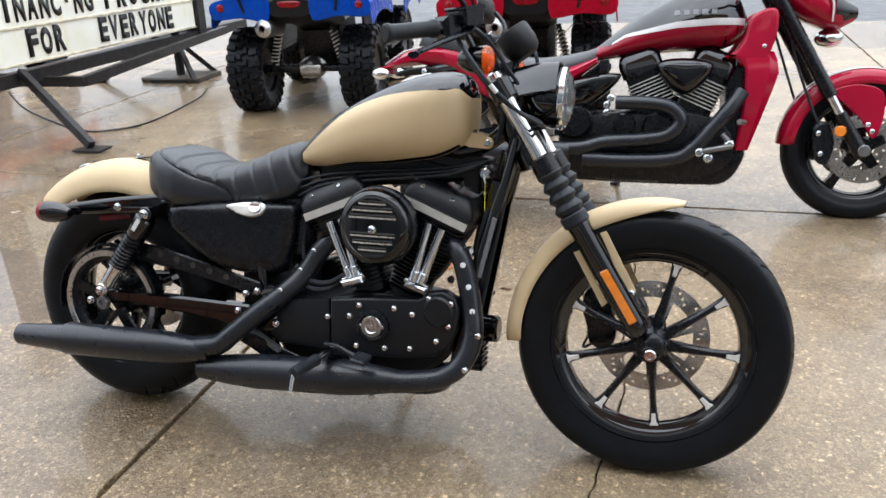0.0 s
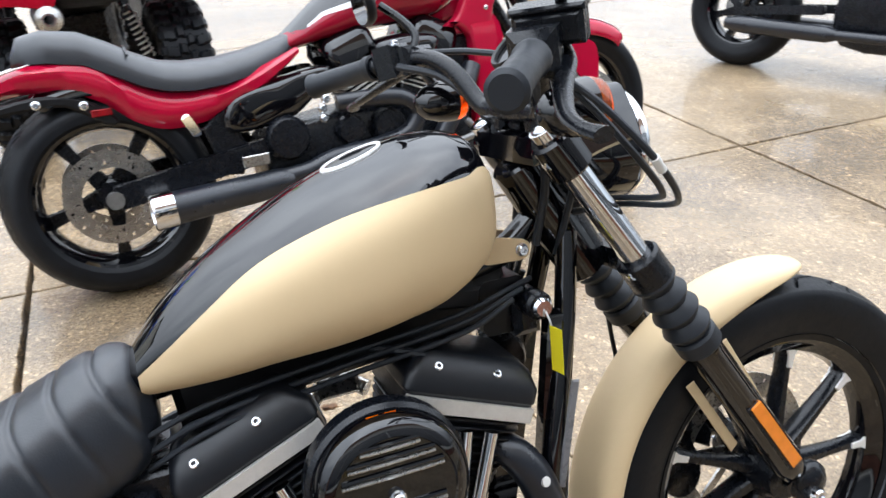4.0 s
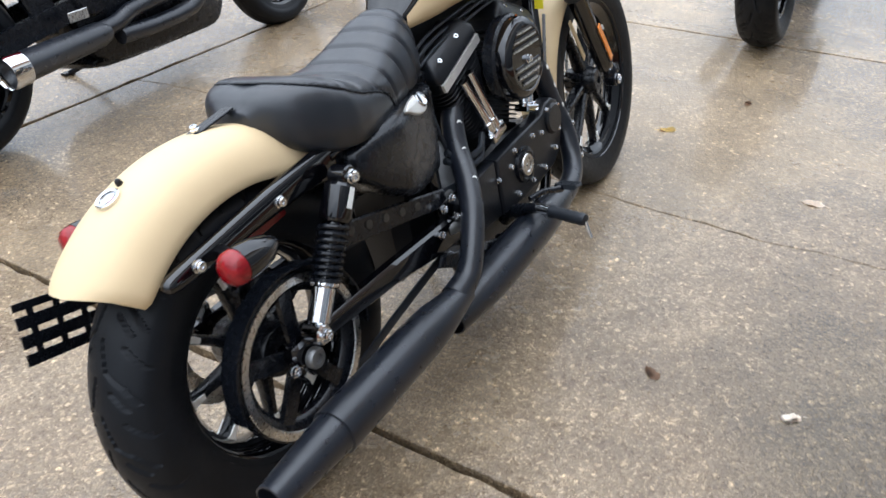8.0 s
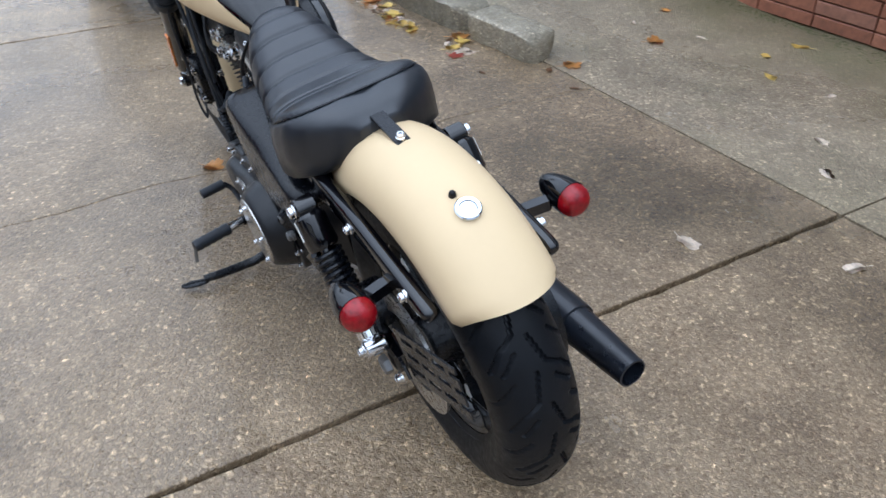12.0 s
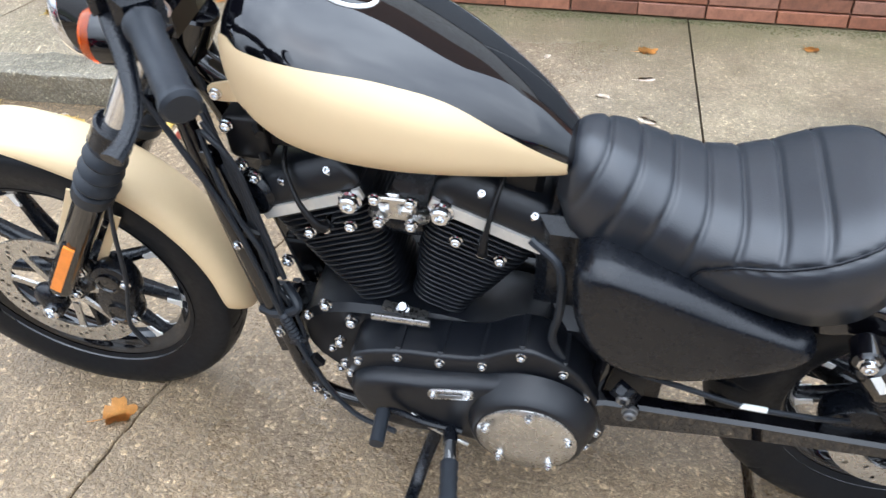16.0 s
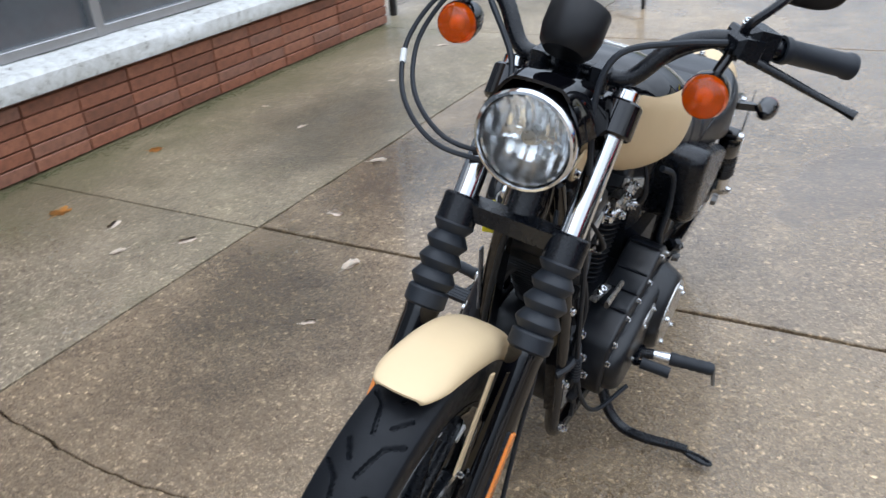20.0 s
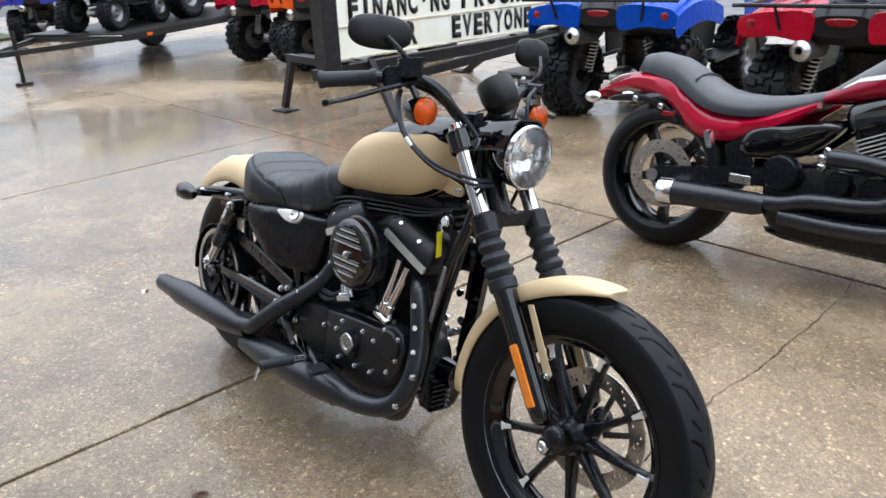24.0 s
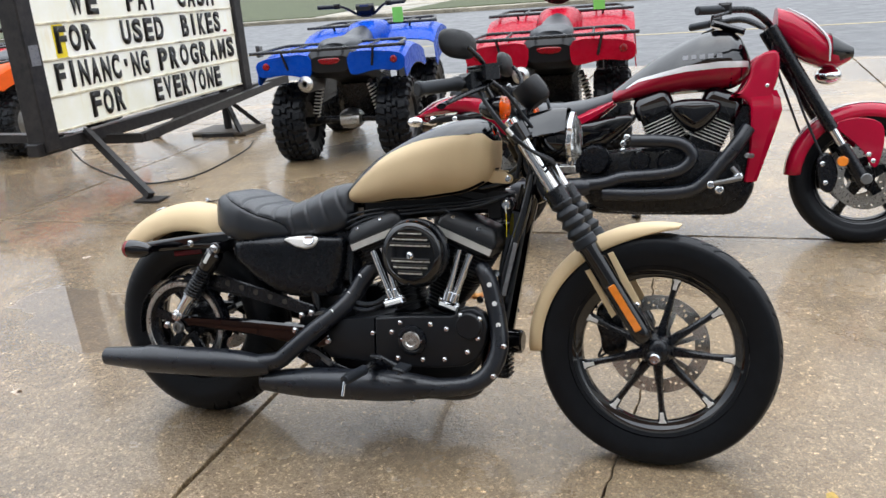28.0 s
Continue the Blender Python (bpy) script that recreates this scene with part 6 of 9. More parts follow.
# foot pegs
for s in (-1, 1):
    tip = Vector((-0.046, 0.358 * s, 0.267)) if s < 0 else Vector((-0.040, 0.345 * s, 0.272))
    root = tip + Vector((0.022, -0.122 * s, 0.008 if s < 0 else -0.006))
    d = (tip - root).normalized()
    bm = B()
    lathe(bm, [(0, 0.018), (0.010, 0.018), (0.0155, 0.022), (0.0155, 0.030)] + [(0.0155 - 0.0015 * (k % 2), 0.034 + 0.009 * k) for k in range(9)] + [(0.013, 0.118), (0, 0.122)], root, d, 14)
    pg = part("foot_peg", bm, "rubber", moto, "black rubber foot peg with feeler")
    bm = B()
    cyl(bm, root - d * 0.02, root + d * 0.026, 0.011, 0.013, 12)
    part("peg_hinge", bm, "chrome", pg)
    bm = B()
    cyl(bm, tip + d * -0.008, tip + d * 0.004 + Vector((0.0, 0, -0.042)), 0.0045, seg=8)
    part("peg_feeler", bm, "chrome" if s < 0 else "cast", pg)
    bm = B()
    tube(bm, [root - d * 0.015, (root.x + 0.01, 0.17 * s, root.z - 0.01), (0.0, 0.11 * s, 0.23)], [0.012, 0.015, 0.02], 10, 4)
    part("peg_mount", bm, "black_satin", moto)
# brake pedal
bm = B()
tube(bm, [(-0.025, -0.205, 0.300), (0.010, -0.222, 0.304), (0.050, -0.232, 0.292), (0.075, -0.238, 0.285)], [0.008, 0.007, 0.008, 0.010], 10, 5)
part("brake_pedal", bm, "black_satin", moto)
bm = B()
box(bm, (0.090, -0.250, 0.287), (0.038, 0.060, 0.012), 0.004, Matrix.Rotation(radians(10), 3, "Y"))
for k in range(4):
    box(bm, (0.077 + 0.009 * k, -0.250, 0.2945 - 0.0015 * k), (0.003, 0.056, 0.004))
part("pedal_pad", bm, "rubber", moto, "ribbed brake pedal pad")
# side stand
bm = B()
tube(bm, [(0.020, 0.105, 0.190), (0.045, 0.150, 0.120), (0.056, 0.195, 0.088), (0.060, 0.250, 0.088), (0.056, 0.310, 0.098), (0.056, 0.350, 0.106)], [0.014, 0.013, 0.0125, 0.012, 0.0115, 0.010], 12, 5)
fd = Vector((0.014, 0.066, 0.008))
f0, fs = Vector((0.054, 0.342, 0.097)), Vector((0.97, -0.22, 0.0))
sole = [f0 + fd * (0.5 - 0.5 * math.cos(2 * math.pi * k / 24)) + fs * (0.0085 * math.sin(2 * math.pi * k / 24)) for k in range(24)]
loft(bm, [[tuple(q + Vector((0, 0, -0.006))) for q in sole], [tuple(q) for q in sole]])
tube(bm, sole + [sole[0]], 0.0038, 8, 1)
part("side_stand", bm, "black_satin", moto, "black side stand propped on the ground")

# ---- exhausts, right side ----
bm = B()
tube(bm, [(-0.030, -0.045, 0.560), (-0.062, -0.062, 0.550), (-0.098, -0.076, 0.518), (-0.130, -0.098, 0.462), (-0.172, -0.138, 0.410), (-0.235, -0.178, 0.355), (-0.300, -0.202, 0.296), (-0.340, -0.208, 0.264), (-0.40, -0.210, 0.249)], [0.021, 0.025, 0.0265, 0.0265, 0.0265, 0.0265, 0.0265, 0.0275, 0.030], 20, 6)
up = part("rear_exhaust_pipe", bm, "black_exhaust", moto, "matt black exhaust heat shield with holes")
bm = B()
lathe(bm, [(0.026, -0.02), (0.029, 0.0), (0.036, 0.05), (0.043, 0.10), (0.0455, 0.16), (0.0455, 0.43), (0.0450, 0.436), (0.0405, 0.437), (0.0300, 0.600), (0.0265, 0.601), (0.0255, 0.56), (0.024, 0.50), (0, 0.48)], (-0.385, -0.212, 0.244), (-1, -0.022, -0.022), 32)
part("upper_muffler", bm, "black_exhaust", moto, "matt black slash-taper muffler")
bm = B()
tube(bm, [(0.255, -0.055, 0.566), (0.284, -0.082, 0.552), (0.306, -0.094, 0.518), (0.322, -0.100, 0.464), (0.336, -0.110, 0.404), (0.345, -0.130, 0.335), (0.324, -0.152, 0.270), (0.277, -0.172, 0.234), (0.21, -0.186, 0.221), (0.15, -0.190, 0.215)], [0.022, 0.0245, 0.026, 0.0265, 0.0265, 0.0265, 0.0265, 0.027, 0.028, 0.030], 20, 6)
fp = part("front_exhaust_pipe", bm, "black_exhaust", moto, "matt black front exhaust heat shield with holes")
bm = B()
lathe(bm, [(0.028, 0), (0.032, 0.02), (0.043, 0.10), (0.0470, 0.16), (0.0470, 0.40), (0.041, 0.48), (0.030, 0.575), (0.027, 0.576), (0.025, 0.55), (0, 0.53)], (0.170, -0.190, 0.218), (-1, -0.012, -0.050), 32)
part("lower_muffler", bm, "black_exhaust", moto, "matt black lower muffler")
for p, dx in (((0.313, -0.1205, 0.518), 0.35), ((0.330, -0.1255, 0.464), 0.30), ((0.344, -0.1355, 0.404), 0.30), ((-0.108, -0.1015, 0.520), -0.25), ((-0.138, -0.1225, 0.468), -0.25), ((-0.178, -0.1625, 0.418), -0.25)):
    bm = B()
    lathe(bm, [(0.0072, -0.004), (0.0072, 0.0006), (0.0062, 0.0008), (0, 0.0008)], p, (dx, -1, 0.25), 14)
    part("shield_hole", bm, "spoke_cut", fp if p[0] > 0.1 else up)
for p in ((0.362, -0.145, 0.345), (0.338, -0.172, 0.262), (0.10, -0.20, 0.172)):
    bolt(moto, p, (0, -1, 0), 0.007)
bm = B()
tube(bm, [(-0.06, -0.120, 0.21), (-0.10, -0.17, 0.185), (-0.14, -0.185, 0.17)], 0.008, 8, 4)
plate(bm, [(0.0, 0.235), (-0.11, 0.235), (-0.34, 0.31), (-0.36, 0.29), (-0.2, 0.21), (0.0, 0.19)], -0.150, -0.158, 0.002)
part("exhaust_bracket", bm, "black_satin", moto)

# ---- side covers, oil tank ----
OIL = [(-0.512, 0.625), (-0.530, 0.600), (-0.528, 0.570), (-0.490, 0.535), (-0.440, 0.498), (-0.360, 0.458), (-0.290, 0.445), (-0.206, 0.450), (-0.184, 0.490), (-0.166, 0.590), (-0.164, 0.628), (-0.190, 0.640), (-0.300, 0.642), (-0.420, 0.636)]
bm = B()
pillow(bm, smooth_poly(OIL, 4), -0.050, -0.158, 0.034, depth=0.030)
for v in bm.verts:
    v.co.y += 0.30 * max(0.0, v.co.x + 0.38)
part("oil_tank", bm, "black_satin", moto, "satin black oil tank")
bm = B()
plate(bm, smooth_poly([(-0.344, 0.631), (-0.324, 0.638), (-0.279, 0.642), (-0.249, 0.639), (-0.241, 0.628), (-0.251, 0.612), (-0.274, 0.605), (-0.304, 0.611), (-0.328, 0.622)], 3), -0.006, 0.006, 0.003, steps=3, to=lambda x, z, y: (x, -0.1645 - y + 0.55 * max(0.0, z - 0.608) + 0.30 * (x + 0.38), z + 0.5 * y))
badge = part("badge", bm, "bright_cut", moto, "silver shield badge on the oil tank")
bm = B()
lathe(bm, [(0.0, -0.004), (0.0165, -0.004), (0.0175, 0.005), (0.0155, 0.009), (0.012, 0.0075), (0, 0.0085)], (-0.268, -0.1225, 0.629), (0.2, -0.85, 0.53), 28)
part("oil_cap", bm, "chrome", badge)
COV = [(-0.195, 0.672), (-0.186, 0.640), (-0.196, 0.560), (-0.232, 0.492), (-0.300, 0.462), (-0.380, 0.470), (-0.470, 0.514), (-0.522, 0.556), (-0.520, 0.585), (-0.480, 0.606), (-0.400, 0.632), (-0.300, 0.664), (-0.230, 0.684)]
bm = B()
pillow(bm, smooth_poly(COV, 4), 0.060, 0.168, 0.030, depth=0.036)
part("side_cover", bm, "black_satin", moto, "satin black battery side cover")
bm = B()
box(bm, (-0.305, 0, 0.575), (0.36, 0.13, 0.19), 0.02)
part("battery_tray", bm, "black_satin", moto)
bm = B()
box(bm, (-0.255, 0, 0.360), (0.20, 0.15, 0.24), 0.03)
part("gear_case", bm, "black_wrinkle", moto)
# belt guard and brake rod
bm = B()
poly = [(-0.640, 0.470), (-0.640, 0.510), (-0.560, 0.500), (-0.400, 0.462), (-0.255, 0.426), (-0.250, 0.400), (-0.290, 0.392), (-0.450, 0.428)]
plate(bm, poly, -0.122, -0.132, 0.003)
part("belt_guard", bm, "black_satin", moto, "drilled black belt guard")
for k in range(5):
    bm = B()
    x = -0.565 + 0.052 * k
    cyl(bm, (x, -0.1322, 0.482 - 0.235 * (x + 0.565)), (x, -0.1340, 0.482 - 0.235 * (x + 0.565)), 0.009, seg=14)
    part("guard_hole", bm, "joint", moto)
bm = B()
rings = []
for k in range(41):
    a = radians(-10 + 200 * k / 40)
    rings.append([Vector((-0.75, 0, 0.325)) + Vector((r * math.cos(a), y, r * math.sin(a))) for r, y in ((0.166, -0.100), (0.170, -0.100), (0.170, -0.136), (0.166, -0.136))])
loft(bm, rings)
part("belt_guard_arc", bm, "black_satin", moto)
bm = B()
for s in (-1, 1):
    tube(bm, [(-0.750, -0.112, 0.325 + s * 0.153), (-0.50, -0.112, 0.337 + s * 0.105), (-0.17, -0.112, 0.345 + s * 0.052)], 0.005, 6, 3, flat=2.2)
part("drive_belt", bm, "rubber", moto, "toothed rubber drive belt")
# rear caliper, left
bm = B()
plate(bm, smooth_poly([(-0.600, 0.330), (-0.590, 0.390), (-0.640, 0.420), (-0.690, 0.400), (-0.690, 0.350), (-0.640, 0.322)], 3), 0.075, 0.125, 0.010, steps=2)
part("brake_caliper", bm, "black_satin", moto)
cable("brake_hose", [(-0.62, 0.13, 0.400), (-0.56, 0.145, 0.415), (-0.46, 0.15, 0.425), (-0.36, 0.15, 0.45), (-0.29, 0.13, 0.44)], 0.0045)
bm = B()
cyl(bm, (-0.495, 0.149, 0.422), (-0.455, 0.1505, 0.425), 0.0050, seg=10)
part("hose_sleeve", bm, "white", moto, "pale hose sleeve")
# licence plate carrier: a slotted black bracket beside the tyre
PB = [Vector((-0.880, 0.154, 0.530)), Vector((-1.057, 0.137, 0.574)), Vector((-1.074, 0.133, 0.470)), Vector((-0.905, 0.150, 0.430))]
pn = (PB[1] - PB[0]).cross(PB[3] - PB[0]).normalized() * 0.003


def pb(u, v):
    return PB[0].lerp(PB[1], u).lerp(PB[3].lerp(PB[2], u), v)


bm = B()
us = [0.0, 0.10, 0.30, 0.36, 0.56, 0.62, 0.82, 0.88, 1.0]
vs = [0.0, 0.12, 0.22, 0.42, 0.52, 0.72, 0.82, 1.0]
for side in (-0.5, 0.5):
    gv = [[bm.verts.new(pb(u, v) + pn * side) for v in vs] for u in us]
    for iu in range(len(us) - 1):
        for iv in range(len(vs) - 1):
            if iu % 2 == 1 and iv % 2 == 1:
                continue
            bm.faces.new((gv[iu][iv], gv[iu + 1][iv], gv[iu + 1][iv + 1], gv[iu][iv + 1]))
    if side < 0:
        back_v = gv
edge_of = {}
for iu in range(len(us)):
    for iv in range(len(vs)):
        edge_of[gv[iu][iv]] = back_v[iu][iv]
for e in [e for e in bm.edges if len(e.link_faces) == 1 and e.verts[0] in edge_of]:
    v0, v1 = e.verts
    bm.faces.new((v0, v1, edge_of[v1], edge_of[v0]))
part("plate_carrier", bm, "black_satin", moto, "slotted black licence plate bracket with no plate")
bm = B()
bar(bm, (-0.80, 0.135, 0.36), (-0.90, 0.158, 0.44), 0.024, 0.006, 0.002, up=(0, 1, 0))
part("carrier_arm", bm, "black_satin", moto)

# ---- frame ----
bm = B()
cyl(bm, (0.365, 0, 0.935), (0.462, 0, 0.760), 0.036, seg=22, bev=0.004)
part("steering_head", bm, "black_gloss", moto)
for s in (-1, 1):
    bm = B()
    tube(bm, [(0.420, 0.030 * s, 0.830), (0.397, 0.050 * s, 0.720), (0.364, 0.070 * s, 0.600), (0.334, 0.080 * s, 0.470), (0.306, 0.085 * s, 0.330), (0.280, 0.088 * s, 0.215), (0.230, 0.090 * s, 0.172), (0.10, 0.092 * s, 0.165), (-0.15, 0.095 * s, 0.175), (-0.23, 0.10 * s, 0.24), (-0.25, 0.105 * s, 0.40), (-0.30, 0.11 * s, 0.58), (-0.42, 0.112 * s, 0.635), (-0.56, 0.112 * s, 0.625)], 0.0155, 14, 5)
    part("frame_tube", bm, "black_gloss", moto, "gloss black frame tube")
bm = B()
tube(bm, [(0.40, 0, 0.86), (0.30, 0, 0.80), (0.05, 0, 0.765), (-0.20, 0, 0.735)], 0.020, 14, 5)
part("backbone", bm, "black_gloss", moto)
# key switch and yellow tag
bm = B()
cyl(bm, (0.350, -0.02, 0.746), (0.352, -0.070, 0.746), 0.020, seg=20, bev=0.004)
part("ignition_switch", bm, "black_satin", moto)
bm = B()
lathe(bm, [(0, 0), (0.0145, 0), (0.0145, 0.008), (0.011, 0.012), (0, 0.012)], (0.352, -0.070, 0.746), (0, -1, 0), 18)
part("ignition_lock", bm, "chrome", moto, "chrome ignition lock with a key")
bm = B()
box(bm, (0.358, -0.096, 0.690), (0.023, 0.0015, 0.066), 0.0004, Matrix.Rotation(radians(4), 3, "X") @ Matrix.Rotation(radians(105), 3, "Z"))
tag = part("key_tag", bm, "yellow_tag", moto, "bright yellow key tag")
bm = B()
tube(bm, [(0.352, -0.084, 0.744), (0.354, -0.090, 0.732), (0.357, -0.088, 0.722)], 0.0015, 6, 4)
part("key_string", bm, "white", moto)
# clutter under the tank and at the front of the engine
bm = B()
box(bm, (0.225, 0.0, 0.772), (0.13, 0.060, 0.040), 0.01, Matrix.Rotation(radians(8), 3, "Y"))
part("coil_cover", bm, "black_plastic", moto)
bm = B()
box(bm, (0.345, -0.025, 0.722), (0.04, 0.04, 0.05), 0.010)
part("horn_bracket", bm, "black_satin", moto)
bm = B()
box(bm, (0.322, -0.030, 0.270), (0.040, 0.075, 0.095), 0.010)
reg = part("regulator", bm, "black_satin", moto, "finned black regulator")
for k in range(7):
    bm = B()
    box(bm, (0.348, -0.030, 0.228 + 0.014 * k), (0.016, 0.072, 0.005), 0.001)
    part("regulator_fin", bm, "black_satin", reg)
bm = B()
cyl(bm, (0.318, 0.0, 0.325), (0.385, 0, 0.325), 0.036, seg=24, bev=0.005)
part("oil_filter", bm, "black_gloss", moto)
cable("front_hose", [(0.30, 0.065, 0.45), (0.27, 0.095, 0.43), (0.31, 0.10, 0.41), (0.345, 0.085, 0.40)], 0.009)
cable("hose", [(-0.12, 0.09, 0.66), (-0.165, 0.11, 0.63), (-0.172, 0.12, 0.55), (-0.165, 0.12, 0.48), (-0.19, 0.125, 0.43)], 0.007)
cable("hose", [(-0.05, -0.05, 0.70), (-0.13, -0.055, 0.69), (-0.150, -0.06, 0.60), (-0.150, -0.075, 0.50), (-0.13, -0.09, 0.44)], 0.0055)
cable("hose", [(-0.165, -0.09, 0.47), (-0.12, -0.108, 0.440), (-0.06, -0.112, 0.438), (-0.02, -0.10, 0.46)], 0.008)
cable("hose", [(-0.175, -0.09, 0.455), (-0.12, -0.112, 0.422), (-0.07, -0.115, 0.420), (-0.03, -0.10, 0.44)], 0.008)
cable("hose", [(0.12, -0.04, 0.735), (0.17, -0.07, 0.725), (0.20, -0.08, 0.70)], 0.006)
cable("loom", [(0.41, -0.030, 0.80), (0.395, -0.050, 0.66), (0.368, -0.068, 0.50), (0.345, -0.075, 0.36), (0.33, -0.08, 0.25)], 0.006)
for k in range(3):
    cable("wiring_loom", [(0.36 - 0.02 * k, -0.030 - 0.012 * k, 0.775 - 0.008 * k), (0.24, -0.045 - 0.012 * k, 0.752 - 0.008 * k), (0.08, -0.050 - 0.010 * k, 0.738 - 0.010 * k), (-0.08, -0.055 - 0.010 * k, 0.722 - 0.012 * k), (-0.17, -0.06, 0.70 - 0.02 * k)], 0.0040)
bm = B()
box(bm, (0.10, 0, 0.738), (0.46, 0.050, 0.075), 0.012, Matrix.Rotation(radians(-5), 3, "Y"))
part("tank_tunnel", bm, "black_plastic", moto)
bm = B()
box(bm, (0.366, -0.091, 0.560), (0.012, 0.006, 0.16), 0.002, Matrix.Rotation(radians(13), 3, "Y"))
part("frame_label", bm, "grey_graphic", moto, "grey printed label on the frame tube")
bm = B()
bar(bm, (-0.285, -0.118, 0.392), (-0.22, -0.125, 0.405), 0.010, 0.010, 0.002)
bar(bm, (-0.30, -0.13, 0.30), (-0.18, -0.16, 0.25), 0.016, 0.012, 0.003)
cyl(bm, (-0.275, -0.13, 0.335), (-0.24, -0.14, 0.335), 0.016, seg=14)
part("pivot_linkage", bm, "cast", moto)
for x, z in ((-0.29, 0.395), (-0.255, 0.405), (-0.315, 0.345), (-0.25, 0.36), (-0.20, 0.32), (-0.30, 0.29)):
    bolt(moto, (x, -0.146, z), (0, -1, 0), 0.008)
for x, z in ((-0.285, 0.40), (-0.30, 0.36)):
    bolt(moto, (x, 0.15, z), YAX, 0.011, "cast")
bm = B()
bar(bm, (-0.30, 0.125, 0.36), (-0.28, 0.15, 0.415), 0.03, 0.03, 0.008)
part("brake_reservoir", bm, "black_satin", moto)


# ignition coil, horn and mounts between the tank and the front cylinder
bm = B()
pillow(bm, round_rect(0.034, 0.040, 0.012), -0.026, 0.040, 0.010)
bmesh.ops.translate(bm, verts=bm.verts, vec=(0.318, 0, 0.742))
coil = part("ignition_coil", bm, "black_plastic", moto)
for z in (0.716, 0.768):
    bm = B()
    cyl(bm, (0.300, 0.030, z), (0.286, 0.052, z - 0.004), 0.009, 0.007, 12)
    part("coil_tower", bm, "black_plastic", coil)
bm = B()
lathe(bm, [(0.0, 0.0), (0.040, 0.002), (0.043, 0.012), (0.038, 0.022), (0.018, 0.028), (0, 0.028)], (0.322, 0.030, 0.640), (0.35, 1, 0), 28)
part("horn", bm, "black_satin", moto, "round black horn disc")
for x, y, z in ((0.330, 0.050, 0.700), (0.312, 0.052, 0.680), (0.340, 0.045, 0.770)):
    bolt(moto, (x, y, z), YAX, 0.0085)
for k in range(4):
    cable("wiring_loom", [(0.372, 0.040 + 0.008 * k, 0.80 - 0.01 * k), (0.352 - 0.008 * k, 0.056 + 0.006 * k, 0.72), (0.330 - 0.010 * k, 0.070 + 0.005 * k, 0.62 - 0.01 * k), (0.318 - 0.012 * k, 0.082 + 0.004 * k, 0.50)], 0.0046)

# cables, plugs and bolts ahead of the cylinders
rc = random.Random(8)
cable("loom", [(0.385, 0.050, 0.76), (0.350, 0.085, 0.66), (0.300, 0.100, 0.54), (0.300, 0.098, 0.44), (0.268, 0.112, 0.33), (0.250, 0.115, 0.235)], 0.0045)
cable("loom", [(0.360, 0.055, 0.70), (0.322, 0.075, 0.60), (0.305, 0.095, 0.50), (0.280, 0.090, 0.40), (0.258, 0.110, 0.30), (0.240, 0.118, 0.25)], 0.0038)
for s in (-1, 1):
    bm = B()
    bar(bm, (0.388, 0.052 * s, 0.730), (0.304, 0.084 * s, 0.290), 0.042, 0.020, 0.006, up=(0, 1, 0))
    part("frame_plate", bm, "black_gloss", moto, "broad black front frame member")
bm = B()
lathe(bm, [(0.0, 0.0)] + [(0.0105 if j % 2 else 0.0082, 0.004 + 0.0045 * j) for j in range(16)] + [(0.0, 0.078)], (0.296, 0.106, 0.425), (-0.25, 0.05, -1), 16)
part("cable_boot", bm, "rubber", moto, "ribbed rubber boot on a cable")
for x, y, z, sx in ((0.280, 0.100, 0.345, 0.03), (0.258, 0.110, 0.300, 0.035), (0.325, 0.078, 0.585, 0.03)):
    bm = B()
    box(bm, (x, y, z), (sx, 0.020, 0.026), 0.004, Matrix.Rotation(rc.uniform(-0.6, 0.6), 3, "Y"))
    part("wire_plug", bm, "black_plastic", moto)
for x, y, z in ((0.352, 0.086, 0.560), (0.312, 0.100, 0.360), (0.268, 0.104, 0.205), (0.248, 0.106, 0.190)):
    bolt(moto, (x, y, z), (0.3, 1, 0), 0.008)
# ---- further motorcycles ----
def plain_groove(s, v):
    return 0.0


